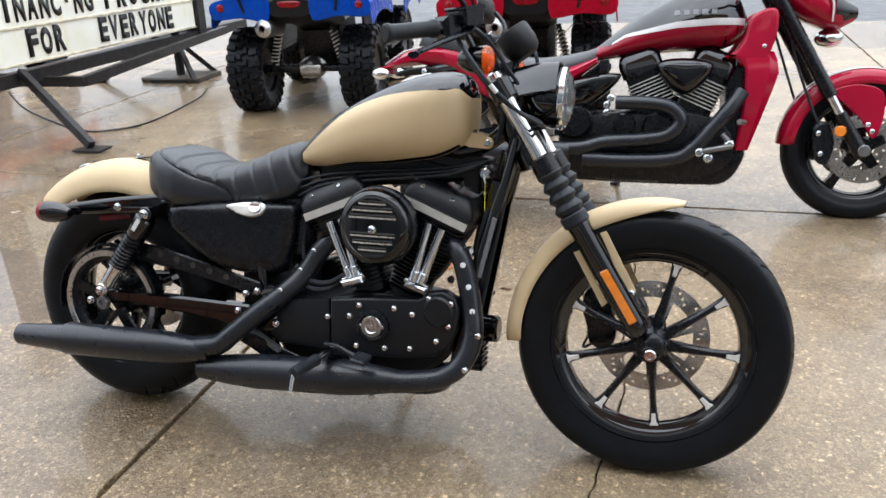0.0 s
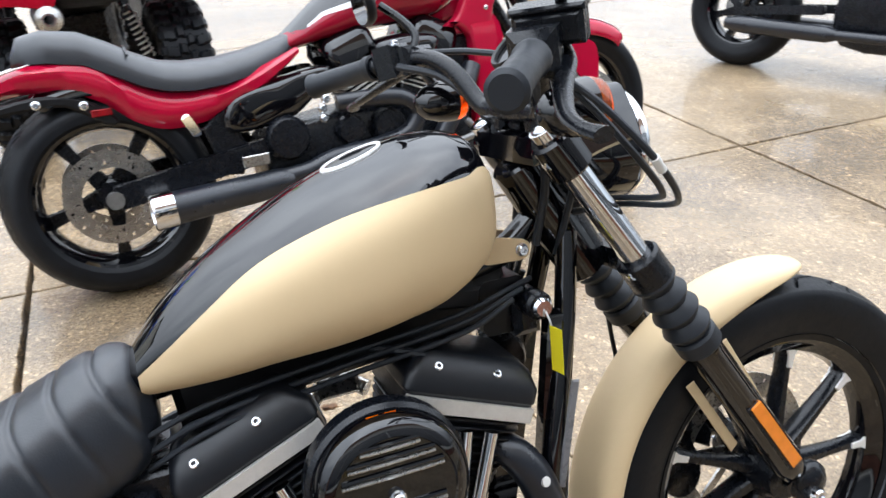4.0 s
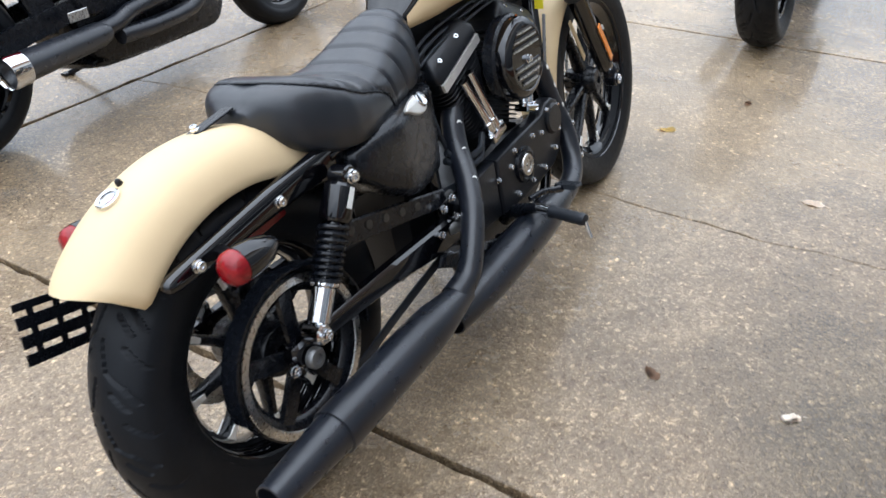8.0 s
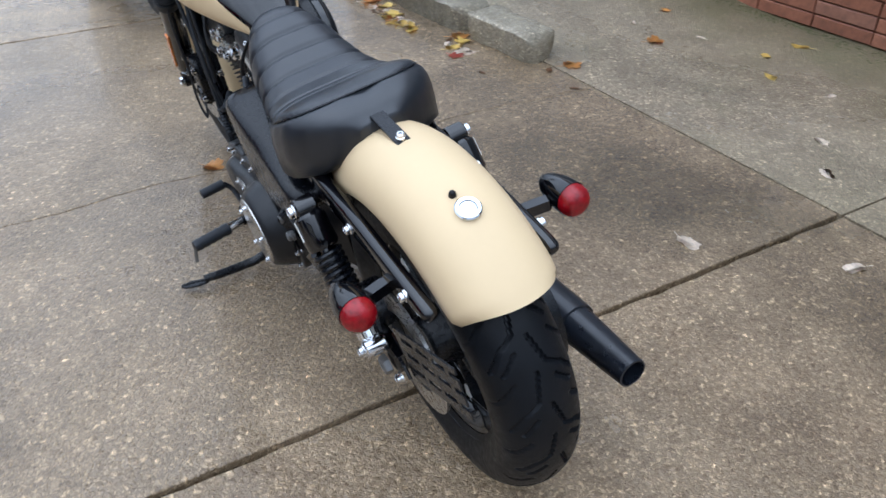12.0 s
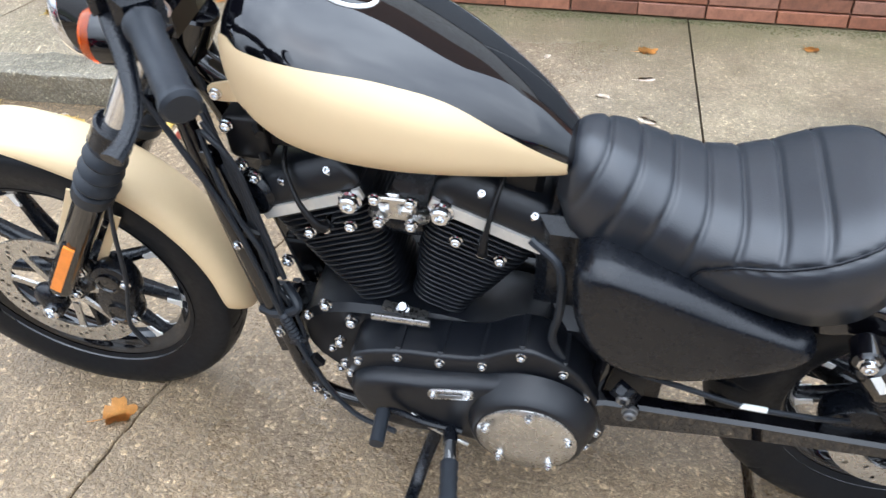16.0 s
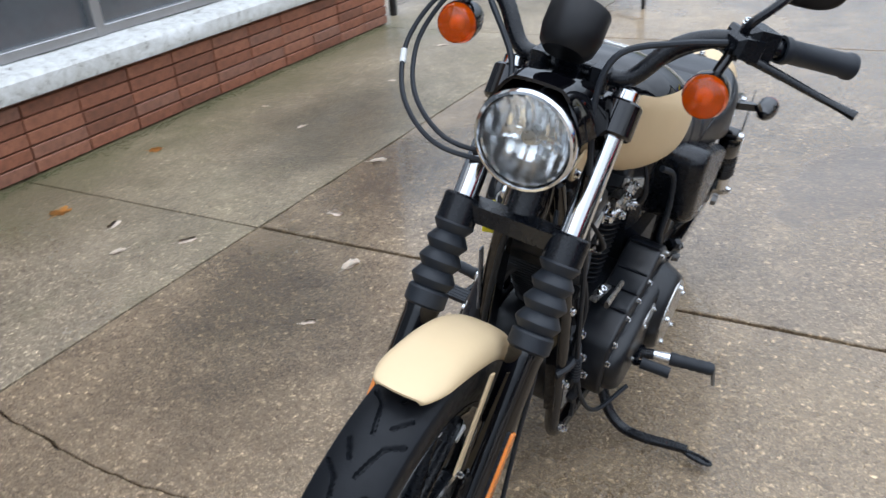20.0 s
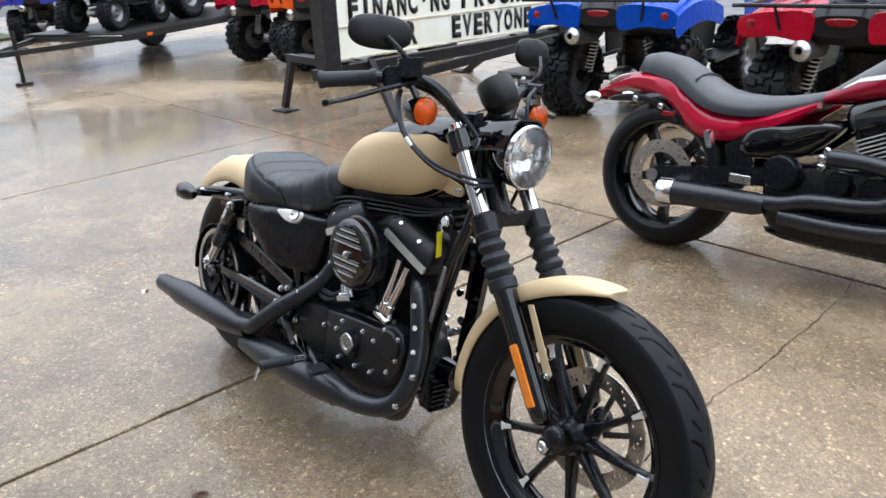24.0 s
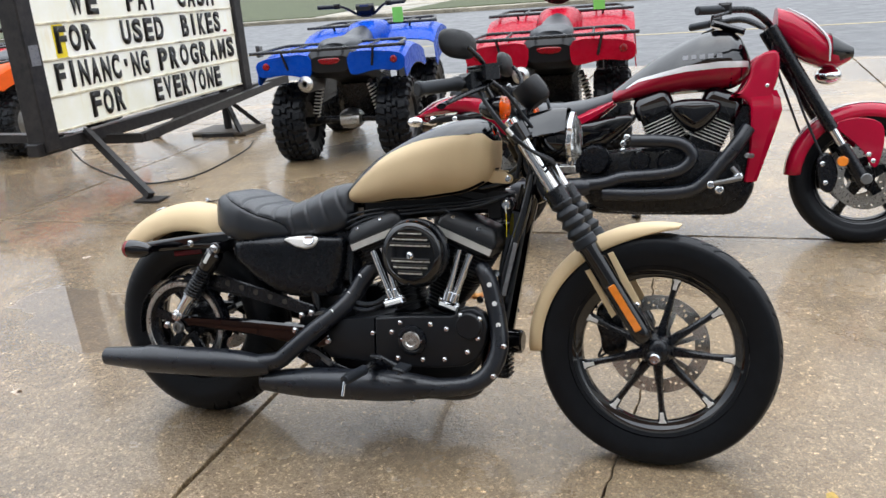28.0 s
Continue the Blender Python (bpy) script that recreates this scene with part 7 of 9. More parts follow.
def simple_wheel(parent, name, centre, R, width, bead, spokes=5, disc=0, seg=96, turn=0.0, xf=None, groove=plain_groove, label=""):
    """A road wheel: hub with tyre, rim, thick spokes and, on one side, a brake disc."""
    at = (xf or Matrix()) @ Matrix.Translation(centre)
    bm = B()
    lathe(bm, [(0.01, -0.06), (0.045, -0.06), (0.055, -0.03), (0.055, 0.03), (0.045, 0.06), (0.01, 0.06)], (0, 0, 0), YAX, 24, True)
    hub = part(name, bm, "black_satin", parent, label)
    hub.matrix_basis = at
    part("tyre", tyre_mesh(R, width, bead, groove, seg, crown=max(0.075, width * 0.55)), "tyre", hub, sharp=50)
    rw = width * 0.38
    bm = B()
    lathe(bm, [(bead + 0.008, -rw), (bead - 0.012, -rw + 0.006), (bead - 0.030, -rw * 0.4), (bead - 0.030, rw * 0.4), (bead - 0.012, rw - 0.006), (bead + 0.008, rw), (bead - 0.004, 0)], (0, 0, 0), YAX, 64, True)
    part("rim", bm, "black_gloss", hub)
    first = None
    for k in range(spokes):
        rot = Matrix.Rotation(radians(turn + 360 * k / spokes), 4, "Y")
        if first is None:
            bm = B()
            rings = []
            for u in (0, 0.25, 0.5, 0.75, 1.0):
                r = 0.035 + (bead - 0.06) * u
                w = 0.030 - 0.012 * math.sin(u * math.pi * 0.8)
                t = 0.032 - 0.014 * u
                rings.append([(r, -t, -w), (r, t, -w), (r, t, w), (r, -t, w)])
            loft(bm, rings)
            first = part("spoke", bm, "black_satin", hub)
            first.matrix_basis = rot
        else:
            shared("spoke", first.data, hub, rot)
    for dside in ([disc] if disc in (-1, 1) else [-1, 1] if disc == 2 else []):
        bm = B()
        annulus(bm, 0.095, 0.152, dside * 0.085, 0.005, 96, [(1, 6, 0), (3, 6, 3)])
        part("brake_disc", bm, "steel", hub, "drilled brake disc")
    return hub


RED = Matrix.Translation((0.685, 2.000, 0)) @ Matrix.Rotation(radians(3.8), 4, "Z") @ Matrix.Rotation(radians(-10), 4, "X")
red = thing("motorcycle", RED, "candy red and black muscle cruiser motorcycle on its side stand", "motorcycle")
simple_wheel(red, "rear_wheel", (-0.908, 0, 0.330), 0.335, 0.225, 0.238, 5, 2, 120, 20, groove=groove_rear, label="very wide rear wheel")
simple_wheel(red, "front_wheel", (0.905, 0, 0.312), 0.326, 0.130, 0.235, 5, 2, 120, 50, groove=groove_front)
# tank
RX = [-0.330, -0.250, -0.150, -0.050, 0.050, 0.150, 0.230, 0.300, 0.350, 0.385]
RB = [0.690, 0.695, 0.708, 0.720, 0.728, 0.733, 0.735, 0.742, 0.765, 0.810]
RT = [0.712, 0.765, 0.840, 0.910, 0.965, 1.010, 1.030, 1.024, 0.985, 0.910]
RW = [0.050, 0.085, 0.115, 0.140, 0.155, 0.165, 0.168, 0.160, 0.135, 0.080]


def red_tank(x):
    return tuple(float(np.interp(x, RX, c)) for c in (RB, RT, RW))


def red_y(x, z, grow=0.0):
    zb, zt, w = red_tank(x)
    zm = zb + 0.42 * (zt - zb)
    q = min(1.0, (zm - z) / (zm - zb)) if z < zm else min(1.0, (z - zm) / (zt - zm))
    return w * (1 - q ** (2.4 if z < zm else 1.7)) ** (0.45 if z < zm else 0.7) + grow


def tank_strip(x0, x1, low, high, s, grow, n=30, m=8):
    """A painted field on the tank between two heights."""
    bm = B()
    cols = []
    for x in smooth_x(n, x0, x1):
        zb, zt, w = red_tank(x)
        z0, z1 = max(low(x), zb + 0.002), min(high(x), zt - 0.003)
        z1 = max(z1, z0 + 0.001)
        cols.append([bm.verts.new((x, s * red_y(x, z0 + (z1 - z0) * k / m, grow), z0 + (z1 - z0) * k / m)) for k in range(m + 1)])
    for a, c in zip(cols, cols[1:]):
        for k in range(m):
            bm.faces.new((a[k], a[k + 1], c[k + 1], c[k]))
    return bm


bm = B()
rings = []
for x in smooth_x(48, -0.330, 0.385):
    zb, zt, w = red_tank(x)
    zs = [zb + (zt - zb) * (0.5 - 0.5 * math.cos(math.pi * k / 18)) for k in range(19)]
    rings.append([(x, -red_y(x, z), z) for z in zs] + [(x, red_y(x, z), z) for z in zs[-2:0:-1]])
loft(bm, rings)
rt = part("fuel_tank", bm, "black_gloss", red, "black tank with dark red lower field and silver stripe", sharp=60)
stripe_lo = lambda x: float(np.interp(x, [-0.20, -0.13, 0.09, 0.25, 0.37], [0.760, 0.797, 0.832, 0.842, 0.842]))
stripe_hi = lambda x: float(np.interp(x, [-0.20, -0.13, 0.09, 0.25, 0.37], [0.765, 0.810, 0.860, 0.872, 0.870]))
for s in (-1, 1):
    part("lower_field", tank_strip(-0.315, 0.378, lambda x: 0.0, stripe_lo, s, 0.0012), "dark_red", rt, sharp=60)
    part("silver_stripe", tank_strip(-0.19, 0.376, stripe_lo, stripe_hi, s, 0.0022, m=3), "silver_stripe", rt, sharp=60)
    # the maker's lettering: plain slanted bars
    for k in range(5):
        x = 0.075 + 0.038 * k
        bm = tank_strip(x, x + 0.024, lambda q: 0.886 + 0.02 * (q - 0.07), lambda q: 0.908 + 0.02 * (q - 0.07), s, 0.0020, 4, 2)
        part("name_bar", bm, "grey_graphic", rt, "grey bar in place of lettering")
bm = B()
box(bm, (0.285, 0, 1.036), (0.16, 0.10, 0.03), 0.012, Matrix.Rotation(radians(18), 3, "Y"))
part("tank_console", bm, "black_gloss", red)
# seat: pillion hump and saddle
bm = B()
rings = []
QX = [-1.10, -1.07, -1.00, -0.90, -0.82, -0.75, -0.68, -0.60, -0.50, -0.40, -0.30, -0.24]
QC = [0.790, 0.850, 0.862, 0.845, 0.805, 0.762, 0.728, 0.714, 0.712, 0.722, 0.742, 0.760]
QB = [0.770, 0.770, 0.765, 0.745, 0.700, 0.660, 0.635, 0.625, 0.628, 0.645, 0.680, 0.715]
QW = [0.05, 0.085, 0.11, 0.125, 0.14, 0.155, 0.165, 0.168, 0.16, 0.14, 0.11, 0.07]
for x in smooth_x(60, -1.10, -0.24):
    zc, zb, w = (float(np.interp(x, QX, c)) for c in (QC, QB, QW))
    sec = []
    for k in range(25):
        v = -1 + k / 12
        sec.append((x, w * math.sin(v * math.pi / 2), zc - (zc - zb) * abs(v) ** 2.6))
    rings.append(sec + [(x, w * 0.7, zb - 0.01), (x, -w * 0.7, zb - 0.01)])
loft(bm, rings)
rs = part("seat", bm, "leather", red, "stepped black seat", sharp=60)
bm = B()
tube(bm, [(-0.775, y, 0.784 - 1.6 * y * y) for y in (-0.13, -0.08, 0, 0.08, 0.13)], 0.004, 6, 4)
part("seat_seam", bm, "black_satin", rs)
# red tail and side swoop
for s in (-1, 1):
    bm = B()
    top = [(-1.290, 0.668), (-1.180, 0.730), (-1.090, 0.762), (-0.980, 0.768), (-0.880, 0.752), (-0.800, 0.690), (-0.720, 0.640), (-0.620, 0.622), (-0.500, 0.632), (-0.380, 0.665), (-0.250, 0.712)]
    low = [(-1.285, 0.655), (-1.180, 0.672), (-1.090, 0.682), (-0.980, 0.672), (-0.880, 0.630), (-0.800, 0.560), (-0.720, 0.520), (-0.620, 0.516), (-0.500, 0.540), (-0.380, 0.592), (-0.250, 0.684)]
    tt, ll = spline([(a, 0, b) for a, b in top], 4), spline([(a, 0, b) for a, b in low], 4)
    rings = []
    for k, (a, c) in enumerate(zip(tt, ll)):
        u = k / (len(tt) - 1)
        w = 0.075 + 0.085 * math.sin(min(1, u * 1.25) * math.pi / 2)
        m_ = (a + c) / 2
        rings.append([(a.x, s * (w - 0.028), a.z), (m_.x, s * (w + 0.004), a.z * 0.7 + c.z * 0.3), (m_.x, s * (w + 0.002), a.z * 0.3 + c.z * 0.7), (c.x, s * (w - 0.03), c.z), (c.x, s * (w - 0.05), c.z + 0.004), (a.x, s * (w - 0.05), a.z - 0.004)])
    loft(bm, rings)
    part("tail_panel", bm, "red_paint", red, "candy red tail and side panel", sharp=50)
    bm = B()
    tube(bm, [(-1.265, 0.083 * s, 0.684), (-1.16, 0.098 * s, 0.742), (-1.05, 0.112 * s, 0.768)], [0.004, 0.010, 0.005], 8, 5, flat=0.5)
    part("tail_stripe", bm, "silver_stripe", red)
    # black under-tail piece with bolts, signal, shiny footpeg
    bm = B()
    plate(bm, smooth_poly([(-1.18, 0.655), (-1.06, 0.672), (-0.93, 0.650), (-0.84, 0.570), (-0.88, 0.560), (-0.98, 0.630), (-1.10, 0.635), (-1.20, 0.630)], 3), 0.085 * s, 0.120 * s, 0.008)
    part("under_tail", bm, "black_plastic", red)
    for x, z in ((-1.06, 0.650), (-0.93, 0.628)):
        bolt(red, (x, 0.121 * s, z), (0, s, 0), 0.011)
    bm = B()
    egg(bm, (-1.265, 0.150 * s, 0.640), 0.045, 0.026, 0.026, 16, 10)
    cyl(bm, (-1.235, 0.08 * s, 0.635), (-1.25, 0.14 * s, 0.640), 0.010, seg=10)
    part("turn_signal", bm, "chrome", red, "silver rear turn signal")
    bm = B()
    box(bm, (-0.885, 0.125 * s, 0.600), (0.060, 0.008, 0.022), 0.003)
    part("side_reflector", bm, "red_lens", red)
    bm = B()
    bar(bm, (-0.655, 0.205 * s, 0.560), (-0.625, 0.215 * s, 0.490), 0.022, 0.030, 0.008)
    part("passenger_peg", bm, "chrome", red, "chrome passenger foot peg")
    # frame side, side cover with bars of lettering
    bm = B()
    pillow(bm, smooth_poly([(-0.520, 0.560), (-0.420, 0.605), (-0.180, 0.640), (-0.150, 0.610), (-0.240, 0.525), (-0.330, 0.480), (-0.520, 0.470)], 3), 0.10 * s, 0.172 * s, 0.040, depth=0.034)
    rsc = part("side_cover", bm, "black_gloss", red, "gloss black side cover")
    for k in range(9):
        bm = B()
        box(bm, (-0.435 + 0.0185 * k, 0.1722 * s, 0.538 + 0.0030 * k), (0.013, 0.0012, 0.013), 0.0002)
        part("name_bar", bm, "grey_graphic", rsc, "grey bar in place of lettering")
    bm = B()
    plate(bm, [(-0.60, 0.50), (-0.52, 0.56), (-0.46, 0.40), (-0.50, 0.33), (-0.56, 0.34)], 0.12 * s, 0.15 * s, 0.006)
    part("frame_plate", bm, "black_satin", red)
    bm = B()
    bar(bm, (-0.908, 0.135 * s, 0.330), (-0.40, 0.150 * s, 0.400), 0.04, 0.075, 0.010)
    part("swingarm", bm, "black_satin", red)
    bm = B()
    cyl(bm, (-0.908, 0.14 * s, 0.330), (-0.908, 0.165 * s, 0.330), 0.028, seg=12)
    part("axle_nut", bm, "cast", red)
    # radiator shroud: neck piece by the tank and the tapering lower panel
    bm = B()
    plate(bm, smooth_poly([(0.290, 0.706), (0.340, 0.736), (0.376, 0.800), (0.388, 0.860), (0.440, 0.905), (0.500, 0.900), (0.502, 0.800), (0.480, 0.722), (0.470, 0.668), (0.405, 0.640), (0.372, 0.672), (0.340, 0.700)], 3), 0.100 * s, 0.164 * s, 0.016, steps=3)
    part("shroud_neck", bm, "red_paint", red, "candy red neck panel", sharp=35)
    bolt(red, (0.452, 0.166 * s, 0.752), (0, s, 0), 0.007)
    bm = B()
    rings = []
    for z, xa, xc, xf_, ya in ((0.730, 0.394, 0.470, 0.500, 0.152), (0.695, 0.378, 0.480, 0.514, 0.168), (0.640, 0.384, 0.482, 0.524, 0.174), (0.575, 0.386, 0.470, 0.506, 0.174), (0.470, 0.382, 0.446, 0.474, 0.168), (0.380, 0.372, 0.424, 0.446, 0.160), (0.303, 0.362, 0.404, 0.422, 0.152)):
        rings.append([(xa, s * (ya - 0.06), z), (xa, s * (ya - 0.008), z), (xa + 0.008, s * ya, z), (xc, s * ya, z), (xf_, s * (ya - 0.030), z), (xf_, s * (ya - 0.06), z)])
    loft(bm, rings)
    part("radiator_shroud", bm, "red_paint", red, "candy red radiator shroud", sharp=25)
    # fork
    d0, d1 = Vector((0.465, 0.110 * s, 1.020)), Vector((0.888, 0.110 * s, 0.300))
    dd = (d1 - d0).normalized()
    bm = B()
    cyl(bm, d0, d0 + dd * 0.56, 0.030, seg=20, bev=0.004)
    part("fork_tube", bm, "black_satin", red)
    bm = B()
    cyl(bm, d0 + dd * 0.55, d0 + dd * 0.66, 0.021, seg=20)
    part("fork_inner", bm, "chrome", red)
    bm = B()
    cyl(bm, d0 + dd * 0.64, d1 + dd * 0.02, 0.028, 0.032, seg=20, bev=0.004)
    part("fork_slider", bm, "black_satin", red)
    bm = B()
    cyl(bm, (0.792, 0.140 * s, 0.392), (0.792, 0.150 * s, 0.392), 0.024, seg=20, bev=0.002)
    part("reflector", bm, "reflector", red, "round orange reflector")
    bm = B()
    plate(bm, smooth_poly([(0.700, 0.300), (0.690, 0.400), (0.740, 0.430), (0.780, 0.340), (0.760, 0.250), (0.720, 0.250)], 3), 0.075 * s, 0.120 * s, 0.010)
    part("brake_caliper", bm, "black_satin", red)
    for x, z in ((0.710, 0.380), (0.725, 0.290), (0.905, 0.420), (0.925, 0.390)):
        bolt(red, (x, 0.122 * s, z), (0, s, 0), 0.009)
    bm = B()
    cyl(bm, (0.897, 0.10 * s, 0.308), (0.897, 0.145 * s, 0.308), 0.026, seg=20, bev=0.004)
    part("axle_cap", bm, "cast", red)
# front fender
part("front_fender", fender_shell((0.905, 0, 0.312), 0.348, 48, 178, 0.085, 0.055, taper=0.2), "red_paint", red, "candy red front fender with a silver edge", sharp=50)
for s in (-1, 1):
    bm = B()
    plate(bm, smooth_poly([(0.760, 0.560), (0.860, 0.590), (0.960, 0.560), (0.975, 0.470), (0.955, 0.370), (0.925, 0.365), (0.890, 0.430), (0.820, 0.500)], 3), 0.080 * s, 0.090 * s, 0.003)
    part("fender_side", bm, "red_paint", red)
for s in (-1, 1):
    bm = B()
    tube(bm, [(0.905 + 0.3475 * math.cos(radians(a)), 0.036 * s, 0.312 + 0.3475 * math.sin(radians(a))) for a in range(52, 150, 7)], [0.003] + [0.011] * 12 + [0.004], 8, 2, flat=0.25)
    part("fender_stripe", bm, "silver_stripe", red)
# rear fender, tail light
part("rear_fender", fender_shell((-0.908, 0, 0.330), 0.385, 62, 116, 0.118, 0.05, taper=0.1), "black_gloss", red, "black rear fender", sharp=50)
bm = B()
box(bm, (-1.27, 0, 0.655), (0.06, 0.14, 0.035), 0.012)
part("tail_light", bm, "red_lens", red)
# headlight cowl
bm = B()
rings = []
for u, x, zt, zb_, w in ((0, 0.500, 1.115, 0.960, 0.10), (0.2, 0.560, 1.095, 0.905, 0.125), (0.4, 0.630, 1.055, 0.855, 0.135), (0.6, 0.700, 1.000, 0.825, 0.130), (0.8, 0.760, 0.955, 0.815, 0.110), (1.0, 0.825, 0.915, 0.850, 0.06)):
    rings.append([(x, w * math.copysign(abs(math.cos(t)) ** 0.7, math.cos(t)), (zt + zb_) / 2 + (zt - zb_) / 2 * math.sin(t)) for t in [2 * math.pi * k / 24 for k in range(24)]])
loft(bm, rings)
part("headlight_cowl", bm, "red_paint", red, "pointed candy red headlight cowl with silver stripe", sharp=50)
bm = B()
rings = []
for x, zt, zb_, w in ((0.735, 0.985, 0.83, 0.122), (0.775, 0.955, 0.83, 0.108), (0.838, 0.918, 0.86, 0.055)):
    rings.append([(x, w * math.copysign(abs(math.cos(t)) ** 0.7, math.cos(t)), (zt + zb_) / 2 + (zt - zb_) / 2 * math.sin(t)) for t in [2 * math.pi * k / 20 for k in range(20)]])
loft(bm, rings)
part("cowl_nose", bm, "black_gloss", red)
for s in (-1, 1):
    bm = B()
    tube(bm, [(0.54, 0.07 * s, 1.106), (0.64, 0.10 * s, 1.04), (0.715, 0.126 * s, 0.945), (0.722, 0.130 * s, 0.85)], [0.004, 0.010, 0.012, 0.008], 8, 5, flat=0.5)
    part("cowl_stripe", bm, "silver_stripe", red)
bm = B()
egg(bm, (0.740, 0, 0.785), 0.060, 0.090, 0.042, 24, 12)
part("headlight", bm, "chrome", red, "slim headlight under the cowl")
# bars
bm = B()
tube(bm, [(0.150, -0.385, 1.085), (0.260, -0.300, 1.090), (0.370, -0.200, 1.090), (0.455, -0.100, 1.040), (0.470, 0, 1.020), (0.455, 0.100, 1.040), (0.370, 0.200, 1.090), (0.260, 0.300, 1.090), (0.150, 0.385, 1.085)], 0.016, 12, 5)
part("handlebar", bm, "black_satin", red)
for s in (-1, 1):
    bm = B()
    cyl(bm, (0.125, 0.405 * s, 1.083), (0.225, 0.328 * s, 1.09), 0.020, seg=16, bev=0.004)
    part("grip", bm, "rubber", red)
    bm = B()
    box(bm, (0.250, 0.300 * s, 1.095), (0.055, 0.06, 0.05), 0.012)
    part("switch_housing", bm, "black_plastic", red)
    bm = B()
    tube(bm, [(0.27, 0.27 * s, 1.10), (0.25, 0.36 * s, 1.07), (0.19, 0.44 * s, 1.05)], 0.007, 8, 5)
    part("lever", bm, "black_satin", red)
# radiator behind the shroud
bm = B()
box(bm, (0.352, 0, 0.470), (0.075, 0.24, 0.40), 0.008)
rad = part("radiator", bm, "black_satin", red, "black radiator between the shroud panels")
for k in range(9):
    bm = B()
    box(bm, (0.391, 0, 0.300 + 0.042 * k), (0.004, 0.22, 0.006), 0.001)
    part("radiator_fin", bm, "cast", rad)
# engine
for sx, cx in ((-1, -0.06), (1, 0.255)):
    ax = Vector((0.40 * sx, 0, 0.92)).normalized()
    ac = Vector((ax.z, 0, -ax.x))
    base = Vector((0.10 + 0.03 * sx, 0, 0.38))
    bm = B()
    loft(bm, [[tuple(base + ax * d + ac * a + Vector((0, y, 0))) for a, y in round_rect(0.085, 0.12, 0.03)] for d in (0.0, 0.36)])
    cb = part("cylinder_barrel", bm, "black_satin", red, "black cylinder with bright fin edges")
    for k in range(8):
        bm = B()
        d = 0.135 + 0.016 * k
        loft(bm, [[tuple(base + ax * (d + o) + ac * a + Vector((0, y, 0))) for a, y in round_rect(0.092, 0.135, 0.03)] for o in (0, 0.005)])
        part("cooling_fin", bm, "bright_cut", cb)
    bm = B()
    loft(bm, [[tuple(base + ax * d + ac * a * sc + Vector((0, y * sc, 0))) for a, y in round_rect(0.095, 0.14, 0.04)] for d, sc in ((0.285, 1.0), (0.345, 1.0), (0.38, 0.85), (0.39, 0.7))])
    part("cylinder_head", bm, "black_gloss", red)
bm = B()
pillow(bm, smooth_poly([(0.02, 0.690), (0.12, 0.705), (0.235, 0.690), (0.250, 0.650), (0.200, 0.580), (0.135, 0.545), (0.070, 0.575), (0.015, 0.645)], 3), -0.10, -0.20, 0.050, depth=0.045)
part("air_box", bm, "black_gloss", red, "gloss black air box between the cylinders")
bm = B()
plate(bm, smooth_poly([(-0.40, 0.42), (-0.25, 0.46), (0.05, 0.48), (0.28, 0.44), (0.36, 0.34), (0.33, 0.22), (0.15, 0.16), (-0.25, 0.16), (-0.40, 0.24)], 3), -0.15, 0.15, 0.02, steps=2)
part("crankcase", bm, "black_satin", red)
for x, z, r in ((0.02, 0.405, 0.062), (-0.12, 0.415, 0.05), (-0.34, 0.425, 0.075)):
    bm = B()
    lathe(bm, [(0, 0), (r, 0), (r, 0.03), (r * 0.85, 0.045), (0, 0.048)], (x, -0.15, z), (0, -1, 0), 28)
    part("engine_cover", bm, "black_satin", red)
for x, z in ((-0.20, 0.50), (-0.20, 0.465), (-0.185, 0.53)):
    bolt(red, (x, -0.155, z), (0, -1, 0), 0.013)
# exhausts
bm = B()
tube(bm, [(-0.16, -0.19, 0.512), (-0.02, -0.205, 0.510), (0.075, -0.21, 0.492), (0.122, -0.212, 0.435), (0.075, -0.212, 0.375), (-0.02, -0.212, 0.352), (-0.20, -0.215, 0.338), (-0.30, -0.22, 0.312), (-0.42, -0.225, 0.305)], 0.031, 16, 5)
part("rear_exhaust_pipe", bm, "black_exhaust", red)
bm = B()
tube(bm, [(0.375, -0.16, 0.560), (0.320, -0.19, 0.480), (0.240, -0.20, 0.380), (0.180, -0.205, 0.315), (0.10, -0.21, 0.268), (-0.10, -0.215, 0.255), (-0.30, -0.215, 0.262)], 0.033, 16, 5)
part("front_exhaust_pipe", bm, "black_exhaust", red)
bm = B()
lathe(bm, [(0.034, 0), (0.046, 0.04), (0.053, 0.38), (0.056, 0.385), (0.057, 0.448), (0.052, 0.452), (0.047, 0.43), (0, 0.38)], (-0.36, -0.225, 0.296), (-1, -0.02, -0.03), 28)
mf = part("muffler", bm, "black_exhaust", red, "matt black muffler with a bright end")
bm = B()
lathe(bm, [(0.057, 0.386), (0.0582, 0.450), (0.054, 0.456), (0.048, 0.446), (0.048, 0.40)], (-0.36, -0.225, 0.296), (-1, -0.02, -0.03), 28)
part("muffler_end", bm, "chrome", mf)
bm = B()
box(bm, (-0.47, -0.245, 0.385), (0.085, 0.008, 0.035), 0.002)
part("shiny_bracket", bm, "steel", red, "bare metal bracket plate")
bm = B()
plate(bm, smooth_poly([(-0.36, 0.20), (0.10, 0.21), (0.34, 0.30), (0.412, 0.300), (0.395, 0.225), (0.335, 0.152), (0.20, 0.138), (-0.32, 0.150)], 3), -0.12, 0.12, 0.02, steps=2)
part("belly_pan", bm, "black_satin", red)
